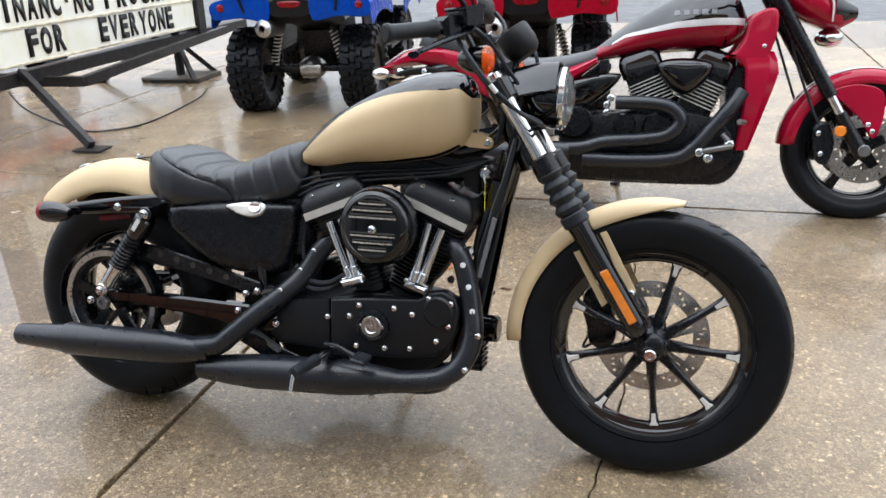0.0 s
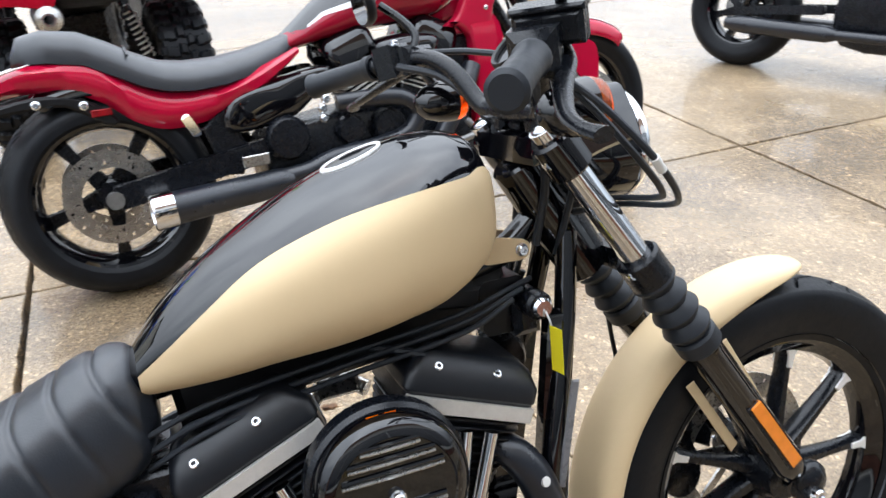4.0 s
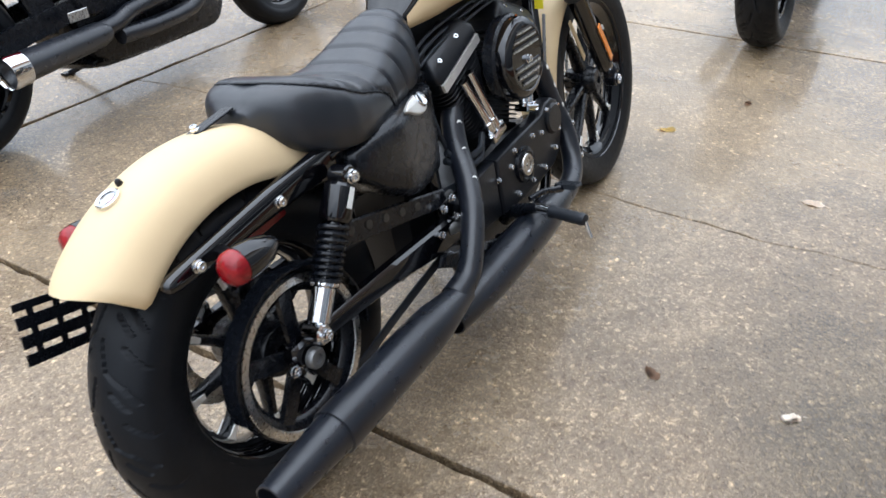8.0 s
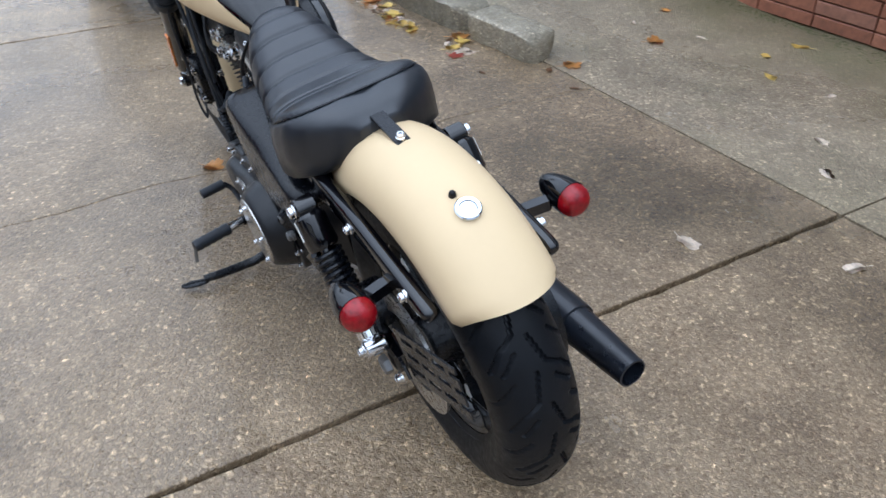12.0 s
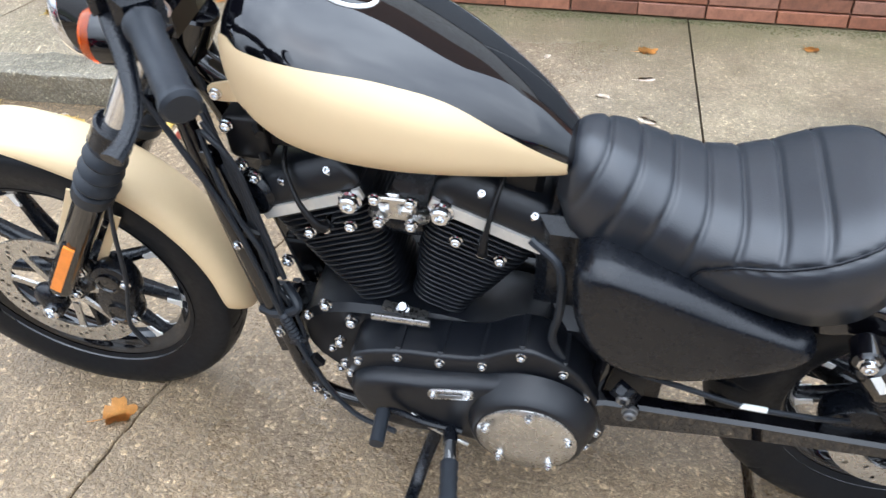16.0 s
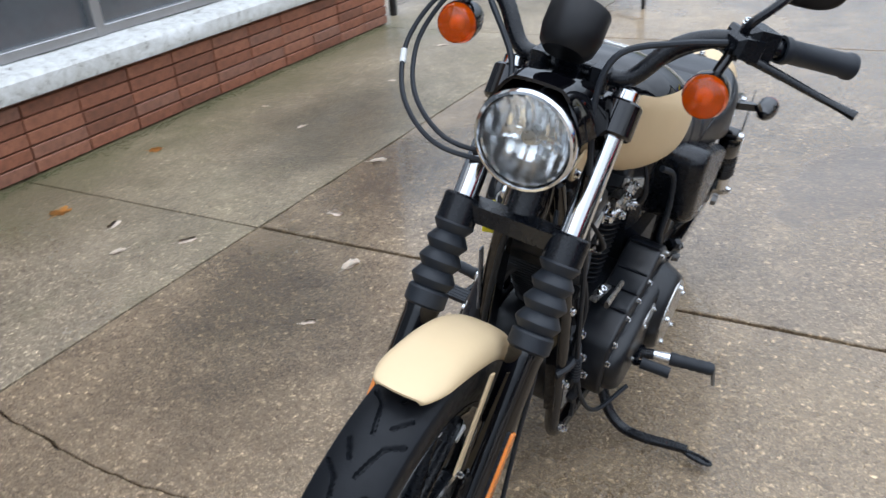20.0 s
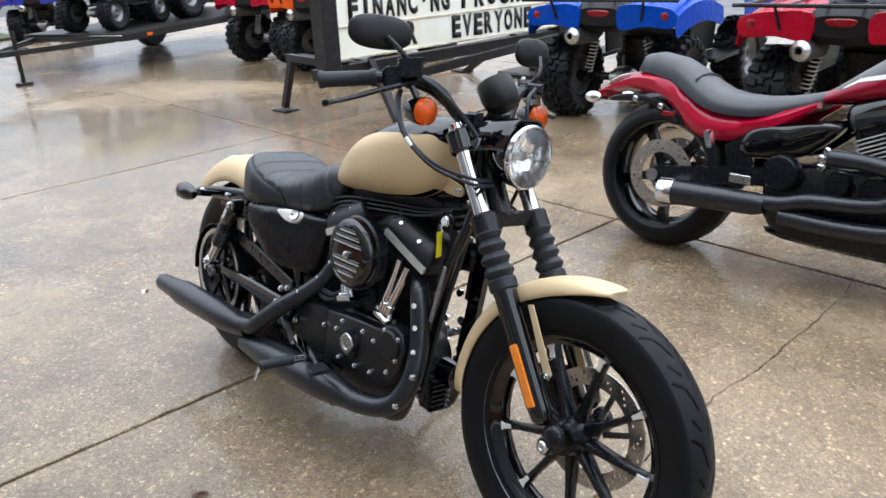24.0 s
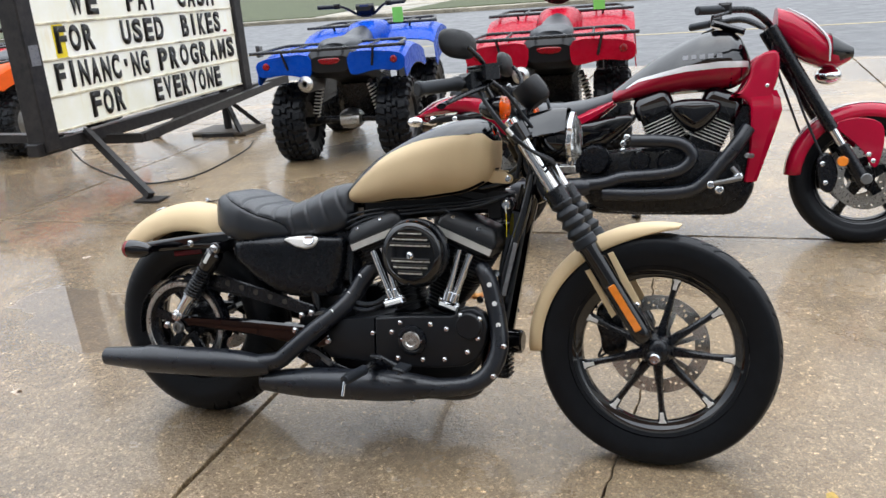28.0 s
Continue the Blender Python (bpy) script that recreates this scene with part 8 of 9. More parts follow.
for p0, p1 in (((0.20, -0.22, 0.30), (0.34, -0.25, 0.33)), ((0.30, -0.22, 0.38), (0.335, -0.23, 0.335)), ((0.39, -0.20, 0.43), (0.36, -0.26, 0.435))):
    bm = B()
    cyl(bm, p0, p1, 0.012, seg=12, bev=0.002)
    part("foot_control", bm, "cast", red)
for x, z in ((0.205, 0.300), (0.245, 0.275), (0.33, 0.335)):
    bolt(red, (x, -0.225, z), (0, -1, 0), 0.016)
bm = B()
tube(bm, [(-0.1, 0.12, 0.2), (-0.12, 0.25, 0.12), (-0.15, 0.36, 0.072)], 0.013, 8, 4)
box(bm, (-0.153, 0.375, 0.072), (0.05, 0.04, 0.012), 0.004)
part("side_stand", bm, "black_satin", red)
for pts in ([(0.50, -0.09, 1.0), (0.55, -0.10, 0.85), (0.60, -0.10, 0.68), (0.68, -0.11, 0.48), (0.72, -0.11, 0.40)], [(0.49, 0.09, 1.0), (0.52, 0.08, 0.85), (0.58, 0.09, 0.68), (0.66, 0.11, 0.48), (0.72, 0.11, 0.40)]):
    bm = B()
    tube(bm, pts, 0.006, 8, 5)
    part("brake_hose", bm, "rubber", red)


def dark_cruiser(m, label):
    """A plain black cruiser, of which little more than wheels and pipes comes into view."""
    t = thing("motorcycle", m, label, "motorcycle", "parked motorcycles")
    simple_wheel(t, "rear_wheel", (-0.80, 0, 0.325), 0.33, 0.18, 0.206, 7, 1, 200, 10, groove=groove_rear)
    simple_wheel(t, "front_wheel", (0.80, 0, 0.325), 0.33, 0.13, 0.225, 7, 2, 120, 30, groove=groove_front)
    part("rear_fender", fender_shell((-0.80, 0, 0.325), 0.40, 50, 150, 0.11, 0.09, taper=0.05), "black_gloss", t, sharp=50)
    part("front_fender", fender_shell((0.80, 0, 0.325), 0.365, 60, 165, 0.08, 0.05), "black_gloss", t, sharp=50)
    bm = B()
    rings = []
    for x, zc, zb, w in ((-0.75, 0.76, 0.72, 0.07), (-0.65, 0.79, 0.70, 0.12), (-0.45, 0.73, 0.64, 0.16), (-0.30, 0.72, 0.64, 0.15), (-0.15, 0.78, 0.68, 0.10)):
        rings.append([(x, w * math.sin(v * math.pi / 2), zc - (zc - zb) * abs(v) ** 2.4) for v in [-1 + k / 8 for k in range(17)]] + [(x, 0, zb - 0.02)])
    loft(bm, rings)
    part("seat", bm, "leather", t, sharp=60)
    bm = B()
    egg(bm, (0.08, 0, 0.84), 0.28, 0.15, 0.12, 28, 16, Matrix.Rotation(radians(-12), 3, "Y"))
    part("fuel_tank", bm, "black_gloss", t)
    bm = B()
    plate(bm, smooth_poly([(-0.25, 0.45), (-0.1, 0.66), (0.28, 0.66), (0.35, 0.40), (0.25, 0.18), (-0.2, 0.18)], 3), -0.13, 0.13, 0.03, steps=2)
    part("engine", bm, "black_satin", t)
    for s in (-1, 1):
        bm = B()
        cyl(bm, (0.42, 0.10 * s, 0.98), (0.80, 0.10 * s, 0.33), 0.025, seg=16)
        part("fork_leg", bm, "chrome", t)
        bm = B()
        tube(bm, [(0.30, 0.12 * s, 0.55), (0.36, 0.18 * s, 0.35), (0.20, 0.20 * s, 0.25), (-0.2, 0.21 * s, 0.24)], 0.028, 12, 5)
        part("exhaust_pipe", bm, "black_exhaust", t)
        bm = B()
        lathe(bm, [(0.03, 0), (0.045, 0.05), (0.048, 0.55), (0.03, 0.62), (0.026, 0.6), (0, 0.55)], (-0.2, 0.21 * s, 0.24), (-1, 0, 0.02), 24)
        part("muffler", bm, "black_exhaust", t)
        bm = B()
        egg(bm, (-1.02, 0.17 * s, 0.68), 0.05, 0.034, 0.034, 16, 10)
        cyl(bm, (-1.0, 0.10 * s, 0.67), (-1.01, 0.15 * s, 0.68), 0.009, seg=8)
        part("turn_signal", bm, "chrome", t)
        bm = B()
        bar(bm, (-0.80, 0.13 * s, 0.325), (-0.3, 0.13 * s, 0.36), 0.035, 0.05, 0.008)
        part("swingarm", bm, "black_satin", t)
        bm = B()
        cyl(bm, (-0.60, 0.15 * s, 0.62), (-0.75, 0.15 * s, 0.36), 0.026, seg=14)
        part("shock_absorber", bm, "black_gloss", t)
    bm = B()
    box(bm, (-1.17, 0, 0.56), (0.006, 0.19, 0.11), 0.002)
    part("licence_plate", bm, "grey_graphic", t, "small dark plate with nothing legible")
    bm = B()
    tube(bm, [(0.20, -0.38, 1.05), (0.34, -0.2, 1.06), (0.42, 0, 1.0), (0.34, 0.2, 1.06), (0.20, 0.38, 1.05)], 0.015, 12, 6)
    part("handlebar", bm, "black_satin", t)
    bm = B()
    egg(bm, (0.58, 0, 0.88), 0.07, 0.085, 0.085, 20, 12)
    part("headlight", bm, "chrome", t)
    bm = B()
    tube(bm, [(0.0, 0.12, 0.2), (0.02, 0.25, 0.1), (0.03, 0.31, 0.06)], 0.012, 8, 4)
    part("side_stand", bm, "black_satin", t)
    return t


dark_cruiser(Matrix.Translation((3.24, -0.16, 0)) @ Matrix.Rotation(radians(1), 4, "Z") @ Matrix.Rotation(radians(-8), 4, "X"), "black cruiser motorcycle with a wide rear tyre, parked ahead")
dark_cruiser(Matrix.Translation((3.74, 2.52, 0)) @ Matrix.Rotation(radians(-63), 4, "Z") @ Matrix.Rotation(radians(-8), 4, "X"), "black cruiser motorcycle with dark exhausts, parked further off")

# ---- quad bikes ----
MAT["blue_plastic"] = paint("blue_plastic", (0.001, 0.060, 0.42), 0.28, vary=0.12, rvary=0.06, scale=6, spec=0.12)
MAT["red_plastic"] = paint("red_plastic", (0.40, 0.005, 0.022), 0.28, vary=0.12, rvary=0.06, scale=6, spec=0.12)
MAT["orange_plastic"] = paint("orange_plastic", (0.72, 0.10, 0.012), 0.36, vary=0.12, rvary=0.06, scale=6, spec=0.12)
MAT["yellow_plastic"] = paint("yellow_plastic", (0.8, 0.62, 0.02), 0.35, vary=0.1, scale=6)
MAT["navy_plastic"] = paint("navy_plastic", (0.02, 0.03, 0.32), 0.3, vary=0.12, scale=6)
MAT["green_tag"] = paint("green_price_tag", (0.2, 0.6, 0.12), 0.5, vary=0.08)


def lug_wheel(R, W, rim_r):
    """Meshes of a knobbly tyre and its rim, about the x axis."""
    key = ("lug", R, W)
    if key in MESH:
        return MESH[key]
    hw = W / 2
    X = (1, 0, 0)
    n = 22
    prof = [(rim_r, -hw * 0.7, 0), (rim_r + 0.02, -hw * 0.86, 0), (R * 0.74, -hw * 0.97, 0)]
    prof += [(R * (0.80 + 0.14 * math.sin(k / 5 * math.pi / 2)), -hw * (0.99 - 0.09 * (k / 5) ** 2), 1) for k in range(6)]
    prof += [(R * (0.94 + 0.012 * (1 - abs(-0.86 + 0.0717 * k) / 0.86)), hw * (-0.86 + 0.0717 * k), 2) for k in range(25)]
    prof += [(r, -y, z) for r, y, z in prof[8::-1]]
    bm = B()
    rings = []
    seg = 264
    for i in range(seg):
        a = 2 * math.pi * i / seg
        pts = []
        for r, y, zone in prof:
            v = y / hw
            ph = (a * n / (2 * math.pi) + (0.5 if v > 0 else 0.0) + 0.35 * abs(v) + (0.28 if abs(v) < 0.34 else 0.0)) % 1.0
            up = 0.0
            if zone == 2 and ph < 0.56 and abs(abs(v) - 0.34) > 0.05 and abs(v) > 0.03:
                up = 0.020
            elif zone == 1 and ph < 0.50:
                up = 0.012
            pts.append((y + (math.copysign(up, y) if zone == 1 else 0), (r + (up if zone == 2 else 0)) * math.cos(a), (r + (up if zone == 2 else 0)) * math.sin(a)))
        rings.append(pts)
    loft(bm, rings, caps=False, closed=False, loop=True)
    t = part("tyre", bm, "tyre", sharp=30)
    bm = B()
    lathe(bm, [(0.02, -hw * 0.2), (0.05, -hw * 0.55), (rim_r * 0.75, -hw * 0.35), (rim_r, -hw * 0.66), (rim_r + 0.008, -hw * 0.72), (rim_r + 0.008, hw * 0.72), (rim_r, hw * 0.66), (rim_r * 0.75, hw * 0.35), (0.05, hw * 0.55), (0.02, hw * 0.2)], (0, 0, 0), X, 36, True)
    r = part("rim", bm, "cast")
    MESH[key] = (t.data, r.data)
    bpy.data.objects.remove(t)
    bpy.data.objects.remove(r)
    return MESH[key]


def pod(bm, x0, x1, y0, y1, z0, z1, lip, s, n=18):
    """A fender: an arched shell between x0 and x1, from y0 to y1."""
    outer, inner = [], []
    for i in range(n + 1):
        u = i / n
        y = y0 + (y1 - y0) * u
        zt = z0 + (z1 - z0) * math.sin(math.pi * (0.12 + 0.76 * u)) ** 0.8
        drop = lip * (1.0 if 0.05 < u < 0.95 else 0.8)
        sec = [(x0, zt + 0.012), (x0 + (x1 - x0) * 0.5, zt + 0.016), (x0 + (x1 - x0) * 0.88, zt), (x1, zt - 0.025), (x1 + 0.012, zt - drop)]
        outer.append([(s * a, y, z) for a, z in sec])
        inner.append([(s * (a - 0.006), y, z - 0.008) for a, z in sec])
    loft(bm, [o + q[::-1] for o, q in zip(outer, inner)])


def atv(m, body, label, sport=False, size=1.0, racks=True, group="quad bikes in a row"):
    """A quad bike: ahead is +y, the rear axle over the origin."""
    t = thing("quad_bike", m @ Matrix.Diagonal((size, size, size, 1)), label, "quad bike", group)
    R, W = 0.315, 0.25
    tm, rm = lug_wheel(R, W, 0.155)
    for y in (0.0, 1.27):
        for s in (-1, 1):
            bm = B()
            cyl(bm, (-0.05, 0, 0), (0.05, 0, 0), 0.05, seg=16, bev=0.006)
            h = part("wheel", bm, "cast", t)
            h.matrix_basis = Matrix.Translation((s * 0.425, y, R - 0.006)) @ Matrix.Rotation(radians(30 if s > 0 else 7), 4, "X")
            shared("tyre", tm, h, Matrix())
            shared("rim", rm, h, Matrix())
    bm = B()
    cyl(bm, (-0.40, 0, 0.31), (0.40, 0, 0.31), 0.030, seg=14)
    part("rear_axle", bm, "black_satin", t)
    bm = B()
    egg(bm, (0.02, 0.02, 0.31), 0.11, 0.10, 0.085, 18, 12)
    cyl(bm, (-0.06, -0.03, 0.31), (0.11, -0.03, 0.31), 0.055, seg=18, bev=0.008)
    for k in range(4):
        box(bm, (0.02, -0.11, 0.26 + 0.03 * k), (0.10, 0.02, 0.008), 0.002)
    part("differential", bm, "steel", t, "bare aluminium rear gear case")
    for s in (-1, 1):
        bm = B()
        bar(bm, (s * 0.12, 0.10, 0.30), (s * 0.36, 0.02, 0.26), 0.03, 0.03, 0.006)
        part("suspension_arm", bm, "black_satin", t)
        a, b2 = Vector((s * 0.20, 0.0, 0.62)), Vector((s * 0.28, -0.02, 0.30))
        bm = B()
        cyl(bm, a, b2, 0.018, seg=12)
        sh = part("shock_absorber", bm, "black_satin", t)
        bm = B()
        d, u, v = basis(b2 - a)
        tube(bm, [a + (b2 - a) * (0.1 + 0.75 * k / 80) + u * 0.030 * math.cos(k * 0.7) + v * 0.030 * math.sin(k * 0.7) for k in range(81)], 0.006, 6, 1)
        part("coil_spring", bm, "white" if not sport else "black_satin", sh)
        # fenders
        bm = B()
        pod(bm, 0.15, 0.575, -0.36, 0.46, 0.74, 0.885, 0.16, s)
        part("rear_fender", bm, body, t, "glossy plastic rear fender")
        bm = B()
        plate(bm, smooth_poly([(s * 0.165, 0.865), (s * 0.40, 0.868), (s * 0.565, 0.835), (s * 0.580, 0.755), (s * 0.53, 0.715), (s * 0.36, 0.728), (s * 0.20, 0.700), (s * 0.150, 0.730)], 3), -0.372, -0.345, 0.008, steps=2)
        part("rear_panel", bm, body, t)
        bm = B()
        pod(bm, 0.16, 0.610, 0.80, 1.68, 0.74, 0.945, 0.25, s)
        part("front_fender", bm, body, t)
        bm = B()
        box(bm, (s * 0.52, 0.02, 0.875), (0.075, 0.11, 0.004), 0.001, Matrix.Rotation(radians(18 * s), 3, "Y"))
        if s > 0:
            part("warning_sticker", bm, "white", t, "pale warning sticker on the fender")
        else:
            bm.free()
        bm = B()
        box(bm, (s * 0.46, 0.62, 0.40), (0.22, 0.50, 0.03), 0.01)
        part("foot_well", bm, "black_plastic", t)
        bm = B()
        plate(bm, [(0.42, 0.42), (0.86, 0.42), (0.92, 0.70), (0.38, 0.72)], 0, 0.02, 0.004, to=lambda x, z, y, s=s: (s * (0.34 + y), x, z))
        part("splash_guard", bm, "black_plastic", t)
        bm = B()
        dome(bm, (s * 0.500, -0.374, 0.800), (0, -1, 0), 0.028, 0.012, 18, 4, 0.02)
        part("side_reflector", bm, "red_lens", t, "round red reflector")
        bm = B()
        cyl(bm, (s * 0.26, 0.80, 1.16), (s * 0.39, 0.74, 1.165), 0.018, seg=12, bev=0.003)
        part("grip", bm, "rubber", t)
        bm = B()
        box(bm, (s * 0.235, 0.82, 1.16), (0.055, 0.05, 0.045), 0.010)
        part("switch_housing", bm, "black_plastic", t)
        bm = B()
        tube(bm, [(s * 0.22, 0.86, 1.17), (s * 0.30, 0.88, 1.165), (s * 0.38, 0.83, 1.16)], 0.006, 6, 4)
        part("lever", bm, "black_satin", t)
    bm = B()
    rings = []
    for y, zt, zb, w in ((-0.34, 0.86, 0.66, 0.17), (-0.36, 0.85, 0.73, 0.15), (-0.30, 0.90, 0.68, 0.19), (0.10, 0.90, 0.62, 0.20), (0.50, 0.86, 0.50, 0.18)):
        rings.append([(w * math.copysign(abs(math.cos(a)) ** 0.5, math.cos(a)), y, (zt + zb) / 2 + (zt - zb) / 2 * math.copysign(abs(math.sin(a)) ** 0.5, math.sin(a))) for a in [2 * math.pi * k / 24 for k in range(24)]])
    loft(bm, rings[1:])
    part("tail_panel", bm, "black_plastic", t, "matt black tail moulding")
    bm = B()
    plate(bm, smooth_poly([(-0.085, 0.822), (-0.05, 0.834), (0.05, 0.834), (0.085, 0.822), (0.062, 0.794), (0, 0.788), (-0.062, 0.794)], 3), -0.372, -0.345, 0.006)
    part("tail_light", bm, "red_lens", t, "wide red tail light")
    bm = B()
    lathe(bm, [(0.030, 0), (0.060, 0.02), (0.068, 0.06), (0.068, 0.30), (0.050, 0.36), (0.03, 0.42)], (-0.20, -0.40, 0.655), (0.02, 1, -0.05), 24)
    ex = part("silencer", bm, "cast", t, "grey metal silencer")
    bm = B()
    lathe(bm, [(0.022, 0.03), (0.022, -0.012), (0.032, -0.012), (0.060, 0.016), (0.060, 0.022)], (-0.20, -0.40, 0.655), (0.02, 1, -0.05), 24)
    part("silencer_tip", bm, "steel", ex)
    bm = B()
    box(bm, (0, 0.62, 0.42), (0.34, 0.66, 0.36), 0.05)
    part("engine_block", bm, "black_satin", t)
    # seat and tank cover
    bm = B()
    rings = []
    for y, zc, zb, w in ((-0.20, 0.93, 0.88, 0.10), (-0.12, 0.965, 0.88, 0.155), (0.15, 0.955, 0.86, 0.165), (0.40, 0.95, 0.84, 0.150), (0.62, 0.985, 0.86, 0.115), (0.72, 0.99, 0.90, 0.06)):
        rings.append([(w * math.sin(v * math.pi / 2), y, zc - (zc - zb) * abs(v) ** 2.4) for v in [-1 + k / 8 for k in range(17)]] + [(0, y, zb - 0.03)])
    loft(bm, rings)
    part("seat", bm, "leather", t, sharp=60)
    bm = B()
    rings = []
    for y, zt, w in ((0.62, 0.96, 0.13), (0.80, 1.02, 0.19), (1.05, 1.02, 0.21), (1.30, 0.97, 0.20), (1.50, 0.88, 0.15)):
        rings.append([(w * math.copysign(abs(math.cos(a)) ** 0.6, math.cos(a)), y, 0.74 + (zt - 0.74) * max(0, math.sin(a)) ** 0.6) for a in [math.pi * k / 16 for k in range(17)]] + [(0, y, 0.70)])
    loft(bm, rings)
    part("front_body", bm, body, t, sharp=50)
    bm = B()
    tube(bm, [(-0.38, 0.745, 1.165), (-0.20, 0.83, 1.155), (-0.08, 0.90, 1.08), (0, 0.91, 1.06), (0.08, 0.90, 1.08), (0.20, 0.83, 1.155), (0.38, 0.745, 1.165)], 0.012, 10, 5)
    part("handlebar", bm, "black_satin", t)
    bm = B()
    box(bm, (0, 0.90, 1.115), (0.16, 0.09, 0.10), 0.03, Matrix.Rotation(radians(35), 3, "X"))
    da = part("instrument_pod", bm, "black_plastic", t)
    bm = B()
    box(bm, (0, 0.862, 1.140), (0.08, 0.006, 0.045), 0.004, Matrix.Rotation(radians(35), 3, "X"))
    part("display", bm, "cast", da)
    if racks:
        for y0, y1, z, nm in ((-0.40, 0.10, 0.905, "rear_rack"), (1.05, 1.60, 0.975, "front_rack")):
            bm = B()
            tube(bm, [(-0.52, y0, z), (0.52, y0, z), (0.54, y0 + 0.04, z), (0.50, y1, z), (0.3, y1 + 0.01, z), (-0.3, y1 + 0.01, z), (-0.50, y1, z), (-0.54, y0 + 0.04, z)], 0.0125, 8, 3, closed=True)
            for x in (-0.30, -0.10, 0.10, 0.30):
                tube(bm, [(x, y0, z), (x, y1, z)], 0.008, 6, 1)
            for s in (-1, 1):
                tube(bm, [(s * 0.36, y0, z), (s * 0.33, y0 + 0.03, z - 0.14)], 0.010, 8, 1)
                tube(bm, [(s * 0.36, y1, z), (s * 0.30, y1, z - 0.10)], 0.010, 8, 1)
            part(nm, bm, "black_satin", t, "black tubular cargo rack")
    return t


def price_tag(m):
    bm = B()
    box(bm, (0, 0, -0.070), (0.090, 0.0015, 0.125), 0.0004)
    for k in range(3):
        box(bm, (0, -0.0014, -0.040 - 0.027 * k), (0.060, 0.0006, 0.008))
    tube(bm, [(0, 0, -0.012), (0.004, 0.004, 0.02)], 0.001, 5, 1)
    ob = part("price_tag", bm, "green_tag")
    ob.matrix_basis = m
    return tagged(ob, "green card price tag hanging from the handlebar", "price tag", "price tags")


QB = Matrix.Translation((-1.925, 3.93, 0)) @ Matrix.Rotation(radians(9), 4, "Z")
atv(QB, "blue_plastic", "blue utility quad bike with black cargo racks")
price_tag(QB @ Matrix.Translation((0.33, 0.70, 1.13)))
QR = Matrix.Translation((-0.235, 3.93, 0)) @ Matrix.Rotation(radians(7), 4, "Z")
atv(QR, "red_plastic", "red utility quad bike with black cargo racks")
price_tag(QR @ Matrix.Translation((0.33, 0.70, 1.13)))
atv(Matrix.Translation((-5.98, 4.1, 0)) @ Matrix.Rotation(radians(6), 4, "Z"), "orange_plastic", "orange utility quad bike with black rack")
atv(Matrix.Translation((-7.35, 4.15, 0)) @ Matrix.Rotation(radians(8), 4, "Z"), "red_plastic", "red quad bike beside the orange one")

# ---- utility trailer with two small quads ----
TM = Matrix.Translation((-9.74, 3.72, 0)) @ Matrix.Rotation(radians(24), 4, "Z")
trailer = thing("utility_trailer", TM, "black steel utility trailer with a raised mesh ramp", "trailer")
bm = B()
for x in (-0.85, 0.85):
    bar(bm, (x, -1.5, 0.42), (x, 1.95, 0.42), 0.06, 0.08, 0.006)
for y in (-1.5, -0.5, 0.5, 1.95):
    bar(bm, (-0.85, y, 0.41), (0.85, y, 0.41), 0.05, 0.06, 0.006)
part("frame", bm, "frame_steel", trailer)
bm = B()
box(bm, (0, 0.225, 0.46), (1.66, 3.45, 0.02), 0.004)
part("deck", bm, "frame_steel", trailer)
bm = B()
for s in (-1, 1):
    bar(bm, (s * 0.7, -1.5, 0.40), (0, -2.75, 0.38), 0.05, 0.06, 0.006)
bar(bm, (0, -2.2, 0.38), (0, -3.0, 0.38), 0.06, 0.06, 0.006)
box(bm, (0, -3.02, 0.40), (0.09, 0.16, 0.07), 0.02)
part("tongue", bm, "frame_steel", trailer, "trailer tongue with coupler")
bm = B()
cyl(bm, (0.06, -2.4, 0.62), (0.06, -2.4, 0.03), 0.025, seg=12)
box(bm, (0.06, -2.4, 0.015), (0.14, 0.14, 0.03), 0.005)
part("jack", bm, "frame_steel", trailer)
for s in (-1, 1):
    bm = B()
    lathe(bm, [(0.16, -0.08), (0.18, -0.09), (0.30, -0.09), (0.32, -0.06), (0.32, 0.06), (0.30, 0.09), (0.18, 0.09), (0.16, 0.08)], (s * 1.0, 0.9, 0.31), (1, 0, 0), 36, True)
    w = part("wheel", bm, "tyre", trailer)
    bm = B()
    lathe(bm, [(0, -0.05), (0.12, -0.05), (0.17, -0.085), (0.17, 0.085), (0.12, 0.05), (0, 0.05)], (s * 1.0, 0.9, 0.31), (1, 0, 0), 28)
    part("rim", bm, "white", w)
    bm = B()
    plate(bm, [(0.42, 0.56), (0.52, 0.68), (1.28, 0.68), (1.38, 0.56), (1.28, 0.65), (0.52, 0.65)], 0, 0.22, 0.003, to=lambda x, z, y, s=s: (s * (0.89 + y), x, z))
    part("mudguard", bm, "frame_steel", trailer)
bm = B()
for x in (-0.82, -0.28, 0.28, 0.82):
    bar(bm, (x, 1.97, 0.46), (x, 2.01, 1.65), 0.04, 0.04, 0.004)
for z in (0.55, 1.1, 1.62):
    bar(bm, (-0.82, 1.98, z), (0.82, 1.98, z), 0.04, 0.04, 0.004)
for k in range(28):
    tube(bm, [(-0.82 + 0.06 * k, 1.985, 0.55), (-0.82 + 0.06 * k, 2.01, 1.62)], 0.004, 4, 1)
for k in range(18):
    tube(bm, [(-0.82, 1.99, 0.57 + 0.06 * k), (0.82, 1.99, 0.57 + 0.06 * k)], 0.004, 4, 1)
part("mesh_ramp", bm, "frame_steel", trailer, "upright black mesh ramp")
bm = B()
box(bm, (0.886, -1.1, 0.42), (0.012, 0.09, 0.04), 0.003)
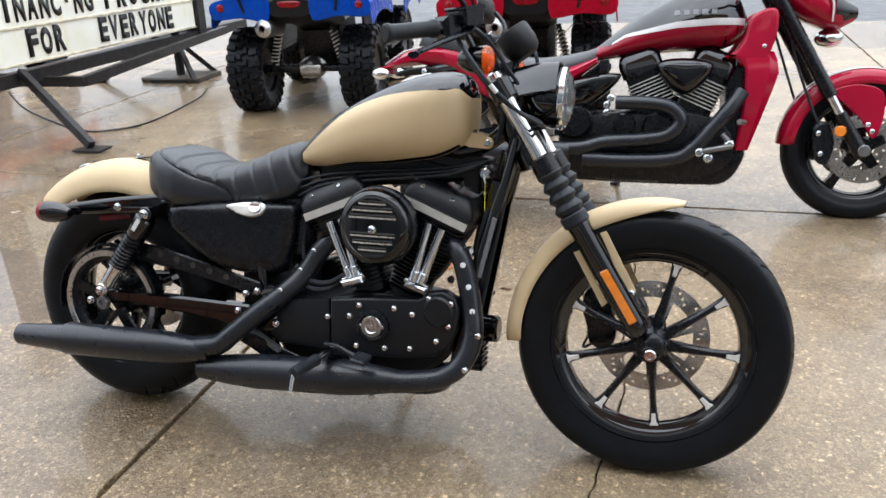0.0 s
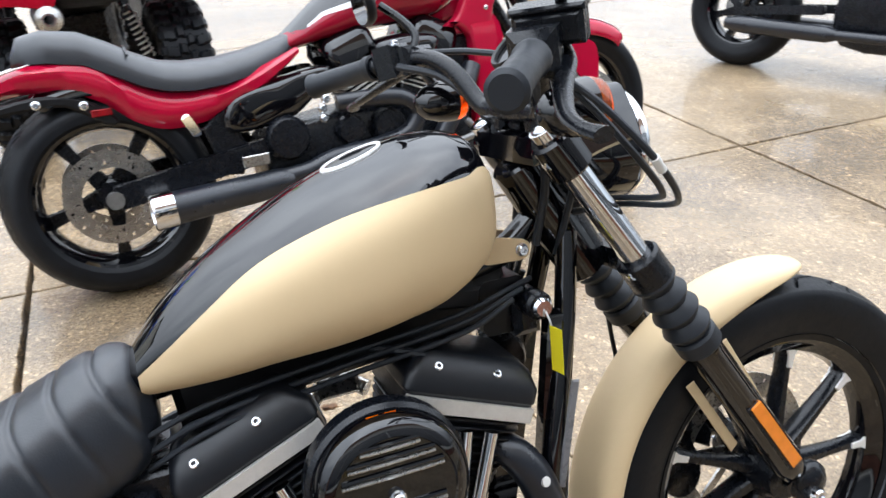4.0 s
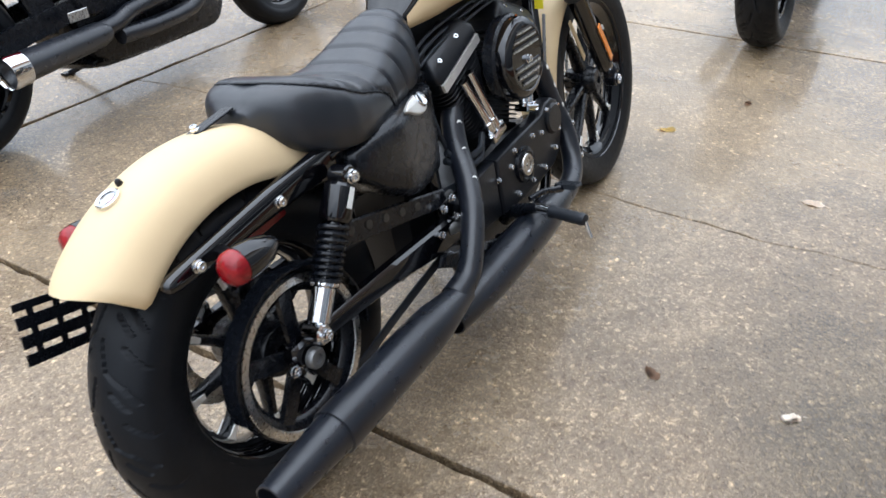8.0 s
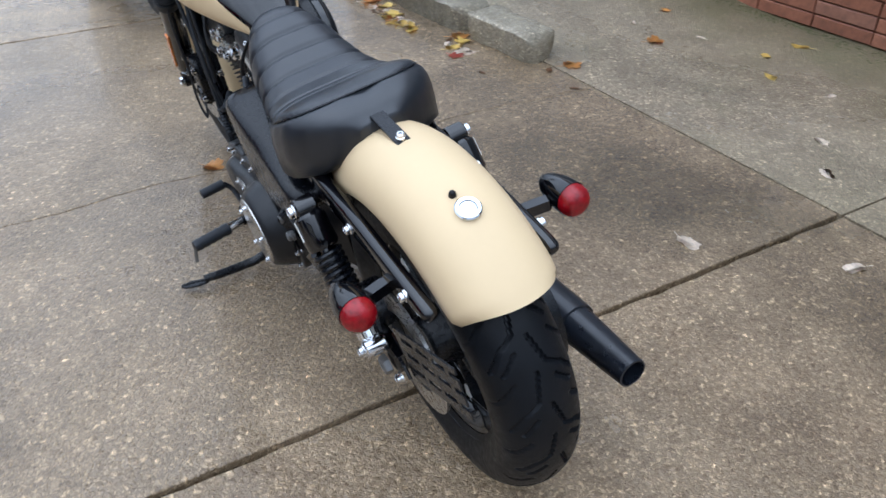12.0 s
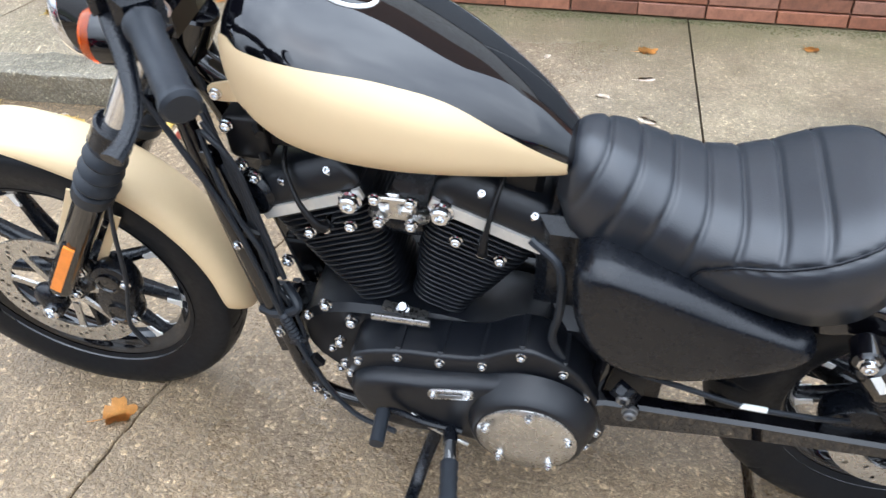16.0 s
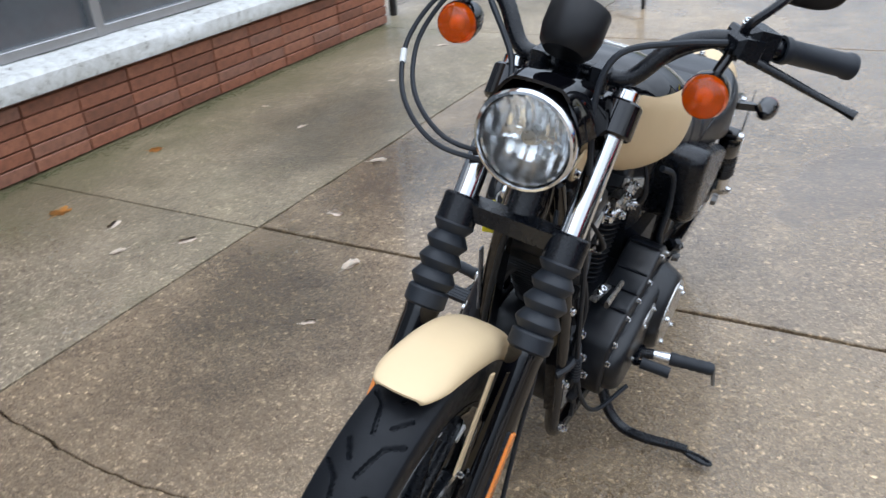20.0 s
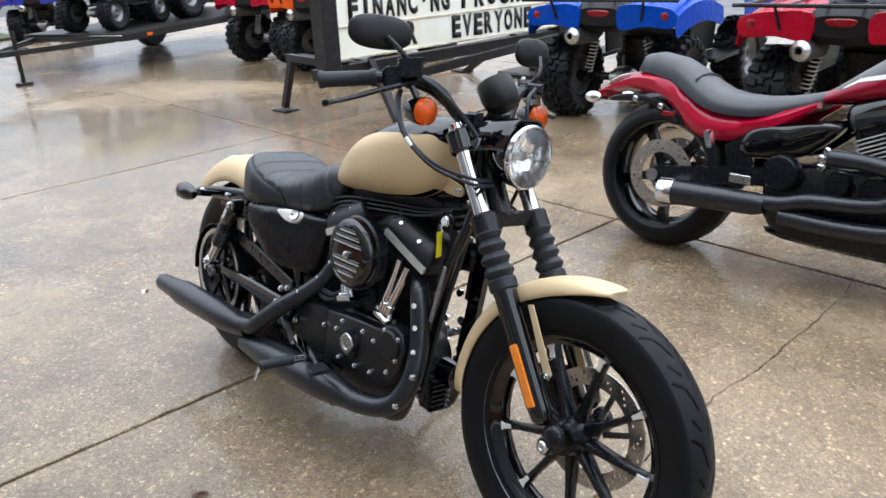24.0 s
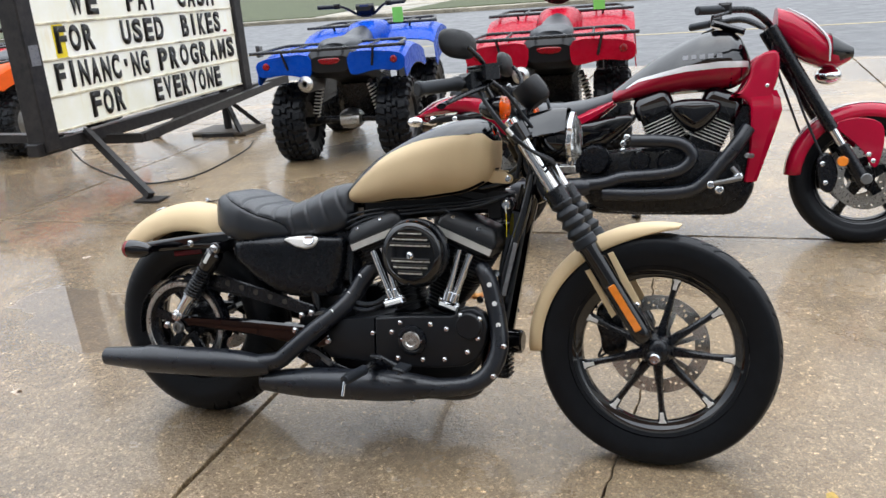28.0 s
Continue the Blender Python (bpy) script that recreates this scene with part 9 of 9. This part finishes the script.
part("marker_lamp", bm, "amber", trailer)
atv(TM @ Matrix.Translation((0.10, -1.20, 0.472)) @ Matrix.Rotation(radians(8), 4, "Z"), "yellow_plastic", "small yellow quad bike on the trailer", True, 0.72, False, "quads on the trailer")
atv(TM @ Matrix.Translation((-0.05, 0.22, 0.472)) @ Matrix.Rotation(radians(4), 4, "Z"), "navy_plastic", "deep blue sport quad bike on the trailer", True, 1.0, False, "quads on the trailer")
atv(Matrix.Translation((-13.9, 3.4, 0)) @ Matrix.Rotation(radians(60), 4, "Z"), "navy_plastic", "dark blue quad bike standing beyond the trailer", True, 0.9, True, "quads beyond the trailer")

# ---- roadside letter sign on its trailer ----
ex_ = Vector((-0.0608, 0.9981, 0))
SM = Matrix((( ex_.x, -ex_.y, 0, -3.6), (ex_.y, ex_.x, 0, 2.55), (0, 0, 1, 0), (0, 0, 0, 1))) @ Matrix.Rotation(radians(1.4), 4, "Y")
sign = thing("letter_sign", SM, "portable white letter sign with black changeable letters on a trailer", "sign")
MAT["sign_white"] = paint("yellowed_white_panel", (0.97, 0.93, 0.74), 0.35, vary=0.05, scale=2.5, hue=(0.96, 0.94, 0.86))
# rust and rain have run down the panel in streaks
nt = MAT["sign_white"].node_tree
shade = nt.nodes["Principled BSDF"]
clean = shade.inputs["Base Color"].links[0].from_socket
tc = nt.nodes.new("ShaderNodeTexCoord")
squash = nt.nodes.new("ShaderNodeMapping")
squash.inputs["Scale"].default_value = (7.0, 1.0, 1.6)
nt.links.new(tc.outputs["Object"], squash.inputs["Vector"])
streak = nt.nodes.new("ShaderNodeTexNoise")
streak.inputs["Scale"].default_value = 1.4
streak.inputs["Detail"].default_value = 6
nt.links.new(squash.outputs["Vector"], streak.inputs["Vector"])
amount = ramp_node(nt, streak.outputs["Fac"], [(0.58, (0, 0, 0)), (0.78, (0.55, 0.55, 0.55))]).outputs["Color"]
nt.links.new(mix_node(nt, amount, clean, (0.82, 0.66, 0.30)), shade.inputs["Base Color"])
MAT["stained_rail"] = paint("stained_letter_rail", (0.34, 0.26, 0.13), 0.5, vary=0.5, scale=7, hue=(0.62, 0.56, 0.42))
MAT["sign_black"] = paint("black_letter_film", (0.012, 0.012, 0.012), 0.4)
bm = B()
box(bm, (1.40, 0.055, 1.07), (2.80, 0.09, 1.14), 0.004)
part("panel", bm, "sign_white", sign, "yellowed white letter panel")
for s in (0, 1):
    bm = B()
    box(bm, (-0.085 + 2.97 * s, 0.055, 1.05), (0.15, 0.16, 1.32), 0.010)
    part("post", bm, "frame_steel", sign, "thick black upright of the frame")
bm = B()
box(bm, (1.40, 0.055, 1.69), (3.2, 0.20, 0.12), 0.010)
part("top_beam", bm, "frame_steel", sign)
for z in (0.51, 0.755, 1.01, 1.265, 1.52):
    bm = B()
    box(bm, (1.40, 0.006, z), (2.80, 0.012, 0.014), 0.002)
    part("letter_rail", bm, "stained_rail", sign, "thin stained letter rail")
bm = B()
box(bm, (-0.085, -0.027, 1.06), (0.09, 0.002, 0.14), 0.0005)
part("torn_label", bm, "grey_graphic", sign, "torn remains of a pale sticker")


def letter_mesh(ch):
    key = ("letter", ch)
    if key not in MESH:
        cu = bpy.data.curves.new("letter", "FONT")
        cu.body = ch
        cu.size = 1.0
        cu.extrude = 0.0
        cu.offset = 0.046
        cu.resolution_u = 4
        ob = new("letter_form", cu)
        dg = bpy.context.evaluated_depsgraph_get()
        me = bpy.data.meshes.new_from_object(ob.evaluated_get(dg))
        bpy.data.objects.remove(ob)
        co = [v.co.copy() for v in me.vertices]
        x0, x1 = min(c.x for c in co), max(c.x for c in co)
        y0, y1 = min(c.y for c in co), max(c.y for c in co)
        for v in me.vertices:
            v.co = ((v.co.x - x0) / (x1 - x0) - 0.5, 0.0, (v.co.y - y0) / (y1 - y0))
        bm = B()
        bm.from_mesh(me)
        geo = bmesh.ops.extrude_face_region(bm, geom=bm.faces[:])
        for v in geo["geom"]:
            if isinstance(v, bmesh.types.BMVert):
                v.co.y -= 0.002
        bm.to_mesh(me)
        bm.free()
        me.materials.append(MAT["sign_black"])
        MESH[key] = me
    return MESH[key]


def letters(text, x0, x1, z, h=0.192):
    step = (x1 - x0) / len(text)
    for k, ch in enumerate(text):
        if ch == " ":
            continue
        narrow = 0.32 if ch in "I'" else 0.80
        hh = h * (0.3 if ch == "'" else 1.0)
        m = Matrix.Translation((x0 + step * (k + 0.5), 0.0055, z + (h * 0.45 if ch == "'" else 0) + rnd.uniform(-0.004, 0.004))) @ Matrix.Rotation(radians(rnd.uniform(-1.2, 1.2)), 4, "Y") @ Matrix.Diagonal((step * narrow, 1, hh, 1))
        shared("letter", letter_mesh(ch), sign, m)


letters("FOR", 0.42, 0.86, 0.545)
letters("EVERYONE", 1.26, 2.41, 0.545)
letters("FINANC'NG", 0.10, 1.27, 0.795)
letters("PROGRAMS", 1.39, 2.75, 0.795)
letters("FOR", 0.17, 0.63, 1.05)
letters("USED", 0.94, 1.57, 1.05)
letters("BIKES", 1.83, 2.55, 1.05)
letters("WE", 0.40, 0.75, 1.305)
letters("PAY", 1.08, 1.53, 1.305)
letters("CASH", 1.83, 2.49, 1.305)
bm = B()
box(bm, (0.232, 0.0075, 1.135), (0.115, 0.002, 0.235))
part("yellow_tile", bm, "yellow_plastic", sign, "yellow backing of one letter")
bm = B()
box(bm, (2.61, 0.004, 1.058), (0.06, 0.002, 0.02))
part("red_dash", bm, "red_plastic", sign)
# trailer frame and props
bm = B()
bar(bm, (-0.22, 0.05, 0.415), (3.9, 0.05, 0.43), 0.10, 0.09, 0.006)
part("main_beam", bm, "frame_steel", sign, "black steel main beam")
bm = B()
bar(bm, (0.55, -0.30, 0.36), (3.2, -0.10, 0.44), 0.06, 0.07, 0.005)
bar(bm, (0.55, 0.40, 0.36), (3.2, 0.20, 0.44), 0.06, 0.07, 0.005)
bar(bm, (0.55, -0.32, 0.36), (0.55, 0.42, 0.36), 0.06, 0.07, 0.005)
part("side_beam", bm, "frame_steel", sign)
for x, y, xt in ((-0.02, -0.69, 0.30), (0.06, 0.93, 0.10), (2.30, 0.87, 2.25)):
    bm = B()
    bar(bm, (xt, 0.80 if y > 0 and x < 1 else 0.05 + (0.05 if y > 0 else -0.05), 0.47), (x, y, 0.035), 0.052, 0.052, 0.004, up=(1, 0, 0))
    lg = part("prop_leg", bm, "frame_steel", sign, "slanting steel prop")
    bm = B()
    box(bm, (x, y, 0.012 + (0.0245 * x if x > 1 else 0)), (0.15, 0.20, 0.012), 0.002)
    part("foot_plate", bm, "frame_steel", lg)
bm = B()
cyl(bm, (2.47, 0.05, 0.50), (2.47, 0.05, 0.05), 0.04, seg=14)
bar(bm, (2.47, 0.05, 0.42), (2.27, -0.2, 0.07), 0.04, 0.04, 0.004)
bar(bm, (2.47, 0.05, 0.42), (2.72, -0.2, 0.07), 0.04, 0.04, 0.004)
part("jack_stand", bm, "frame_steel", sign)
bm = B()
box(bm, (2.47, 0.06, 0.065), (0.46, 0.36, 0.05), 0.006)
part("jack_base", bm, "frame_steel", sign)
for x, w in ((0.10, 0.06), (0.22, 0.035)):
    bm = B()
    bar(bm, (x, 0.06, 0.45), (x, 0.86, 0.47), w, w, 0.004)
    part("cross_beam", bm, "frame_steel", sign)
bm = B()
box(bm, (3.15, -0.06, 0.80), (0.07, 0.05, 0.12), 0.006)
part("socket_box", bm, "cast", sign, "grey electric socket box")
# old blocks under the jack
bm = B()
box(bm, (-3.80, 5.02, 0.022), (0.62, 0.42, 0.040), 0.012)
tagged(part("wooden_block", bm, paint("wet_old_wood", (0.07, 0.055, 0.04), 0.6, vary=0.3, scale=20)), "wet dark wooden block under the sign jack", "block")

# ---- chain-link fence and gate by the shop corner ----
MAT["galvanised"] = paint("galvanised_wire", (0.17, 0.17, 0.175), 0.45, metal=0.5, vary=0.15)


def chain_panel(bm, p0, p1, z0, z1, pitch=0.062, r=0.0024):
    """Diamond wire mesh between two uprights."""
    p0, p1 = Vector(p0), Vector(p1)
    ln, h = (p1 - p0).length, z1 - z0
    d = (p1 - p0).normalized()
    n = int((ln + h) / pitch)
    for sgn in (1, -1):
        for k in range(n):
            a = k * pitch - h
            s0, s1 = max(0.0, a), min(ln, a + h)
            if s1 - s0 < 0.01:
                continue
            za, zb = (s0 - a), (s1 - a)
            if sgn < 0:
                za, zb = h - za, h - zb
            q0, q1 = p0 + d * s0 + Vector((0, 0, z0 + za)), p0 + d * s1 + Vector((0, 0, z0 + zb))
            tube(bm, [q0, q1], r, 3, 1, caps=False)


fence = thing("chain_link_fence", Matrix(), "galvanised chain-link fence between dark posts", "fence")
FP = [(-4.15, -2.98), (-6.24, -3.22), (-8.4, -3.3), (-10.6, -3.4), (-12.8, -3.5)]
for x, y in FP:
    bm = B()
    cyl(bm, (x, y, 0), (x, y, 1.45), 0.032, seg=14)
    dome(bm, (x, y, 1.45), (0, 0, 1), 0.036, 0.03, 14, 4, 0.01)
    part("post", bm, "frame_steel", fence)
for (xa, ya), (xb, yb) in zip(FP, FP[1:]):
    bm = B()
    chain_panel(bm, (xa, ya, 0), (xb, yb, 0), 0.05, 1.40)
    part("wire_mesh", bm, "galvanised", fence, calc=False)
    bm = B()
    cyl(bm, (xa, ya, 1.40), (xb, yb, 1.40), 0.02, seg=10)
    part("top_rail", bm, "galvanised", fence)
gate = thing("fence_gate", Matrix(), "open chain-link gate in a dark tube frame", "gate")
g0, g1 = Vector((-6.20, -3.16, 0)), Vector((-4.72, -1.12, 0))
bm = B()
up_ = Vector((0, 0, 1))
tube(bm, [g0 + up_ * 0.10, g1 + up_ * 0.10, g1 + up_ * 1.38, g0 + up_ * 1.38], 0.022, 10, 1, closed=True)
tube(bm, [g0 + up_ * 0.45, g1 + up_ * 0.40], 0.014, 8, 1)
part("gate_frame", bm, "frame_steel", gate)
bm = B()
chain_panel(bm, g0, g1, 0.12, 1.36)
part("wire_mesh", bm, "galvanised", gate, calc=False)
bm = B()
cyl(bm, g1 + Vector((0.04, 0.04, 0.0)), g1 + Vector((0.04, 0.04, 1.3)), 0.016, seg=10)
part("drop_rod", bm, "frame_steel", gate)

# ---- cable on the ground ----
CABLE_PTS = [(-5.16, 4.28, 0.006), (-4.45, 3.68, 0.006), (-3.79, 3.25, 0.006), (-3.37, 3.05, 0.006), (-3.18, 3.05, 0.006), (-3.0, 3.32, 0.006), (-3.09, 4.14, 0.006), (-3.25, 4.56, 0.006)]
bm = B()
tube(bm, CABLE_PTS, 0.006, 6, 8)
tagged(part("power_cable", bm, "rubber"), "thin black cable lying on the slabs", "cable")


# ---- fallen leaves ----
def leaf_mesh(seed, kind):
    """A curled maple leaf or a plain oval one with a stalk, lying flat."""
    rn = random.Random(seed)
    pts = []
    n = 30
    for k in range(n):
        a = 2 * math.pi * k / n
        if kind == "maple":
            r = 0.62 + 0.38 * abs(math.cos(2.5 * a)) ** 0.7 * (1.0 if abs(math.sin(a / 2)) < 0.93 else 0.5)
        else:
            r = 0.45 + 0.45 * abs(math.cos(a)) ** 1.5
        r *= rn.uniform(0.86, 1.08)
        pts.append((r * math.cos(a), r * math.sin(a)))
    ca, cb, ph = rn.uniform(0.10, 0.35), rn.uniform(-0.15, 0.25), rn.uniform(0, 6)

    def z(x, y):
        d = x * math.cos(ph) + y * math.sin(ph)
        return 0.04 + ca * d * d + cb * x * y + 0.05 * math.sin(5 * x + ph) * math.hypot(x, y) + 0.03 * abs(y)
    bm = B()
    c = bm.verts.new((0, 0, z(0, 0)))
    mid = [bm.verts.new((0.5 * x, 0.5 * y, z(0.5 * x, 0.5 * y))) for x, y in pts]
    rim = [bm.verts.new((x, y, max(0.02, z(x, y)))) for x, y in pts]
    for k in range(n):
        j = (k + 1) % n
        bm.faces.new((c, mid[k], mid[j]))
        bm.faces.new((mid[k], rim[k], rim[j], mid[j]))
    low = min(v.co.z for v in bm.verts)
    for v in bm.verts:
        v.co.z -= low - 0.012
    ext = bmesh.ops.solidify(bm, geom=list(bm.faces), thickness=0.012)
    tube(bm, [(-0.5, 0, 0.05), (-1.0, 0.06, 0.03), (-1.45, 0.2, 0.03)], 0.022, 5, 3)
    ob = part("fallen_leaf", bm, "leaf_o", sharp=70)
    me = ob.data
    bpy.data.objects.remove(ob)
    return me


LEAF_TINT = {"o": (0.50, 0.22, 0.05), "y": (0.62, 0.43, 0.11), "p": (0.70, 0.58, 0.46), "b": (0.16, 0.075, 0.03), "r": (0.38, 0.07, 0.04)}
LEAF_WORD = {"o": "orange", "y": "yellow", "p": "pale dry", "b": "dark brown", "r": "reddish"}
for k, c in LEAF_TINT.items():
    MAT["leaf_" + k] = paint("leaf_" + LEAF_WORD[k].replace(" ", "_"), c, 0.42, vary=0.3, scale=3.2, rvary=0.12, fine=0.2, fine_scale=30)
LEAVES = """-.08 1.15 o;-.08 -.78 p;.21 1. b;.98 -1.08 b;1.1 -2.03 p;1.15 -2.28 o;.88 -1.97 o;.82 -2.2 p;.64 -1.31 b;.49 -2.27 y;-.37 -2.3 o;-.37 -1.97 p;-.37 -1.57 p;.73 .17 o;.05 -2.14 p;.31 -2.09 y;.49 -2.5 y;1.21 -1.09 r;1.25 -.08 y;2.24 -1.9 y;1.58 -1.8 o;1.61 -2.28 o;1.91 -2.46 o;-1.08 -2.48 o;-.2 -1.76 p;-1.6 -1.97 p;-1.32 -1.32 p;-.77 -1.17 p;-1.83 -2.4 p;-2.47 -1.96 p;-2.5 1.43 p;-.44 -.87 p;-3.32 -2.08 p;-.09 -.47 b;1.65 -.28 b;.94 -.65 p;3.13 1.07 y;-1.6 .01 p;1.8 -1.08 o;1.9 -1.12 y;2.05 -1.09 o;2.2 -1.1 p;2.32 -1.07 p;2.5 -1.1 o;2.62 -1.05 y;2.8 -1.06 o;2.9 -1.02 y;.85 -1.34 b;.85 -1.46 o;1.42 -1.24 o;1.76 -1.13 p;1.35 -1.22 y"""
rk = random.Random(31)
for x0, n in ((2.80, 9), (2.50, 8), (2.38, 7), (2.16, 8), (1.98, 8), (1.84, 8), (1.73, 7), (1.33, 5), (1.26, 4)):
    for _ in range(n):
        LEAVES += ";%.3f %.3f %s" % (x0 + rk.gauss(0, 0.06), -1.10 - 0.05 * (x0 < 1.5) + rk.gauss(0, 0.022), rk.choice("obyop" if x0 > 2.1 else "ppybp"))
leaf_cache = {}
rl = random.Random(12)
for row in LEAVES.split(";"):
    x, y, k = row.split()
    x, y = float(x), float(y)
    kind = "maple" if k in "oyr" and rl.random() < 0.75 else "oval"
    key = (k, kind, rl.randrange(3))
    if key not in leaf_cache:
        me = leaf_mesh(17 * len(leaf_cache) + 5, kind)
        me.materials.clear()
        me.materials.append(MAT["leaf_" + k])
        leaf_cache[key] = me
    ob = new("fallen_leaf", leaf_cache[key])
    s = rl.uniform(0.034, 0.052) if k in "oyr" else rl.uniform(0.026, 0.044) if k == "p" else rl.uniform(0.018, 0.028)
    ob.matrix_basis = Matrix.Translation((x, y, walk_z(x, y) if y < -1.4 else 0.0)) @ Matrix.Rotation(rl.uniform(0, 6.28), 4, "Z") @ Matrix.Diagonal((s, s, s, 1))
    tagged(ob, "small wet %s leaf lying on the concrete" % LEAF_WORD[k], "leaf", "fallen leaves")
# ---- bricks of the wall ----
for me, x, y, z in BRICKS:
    shared("brick", me, wall, Matrix.Translation((x, y, z)))
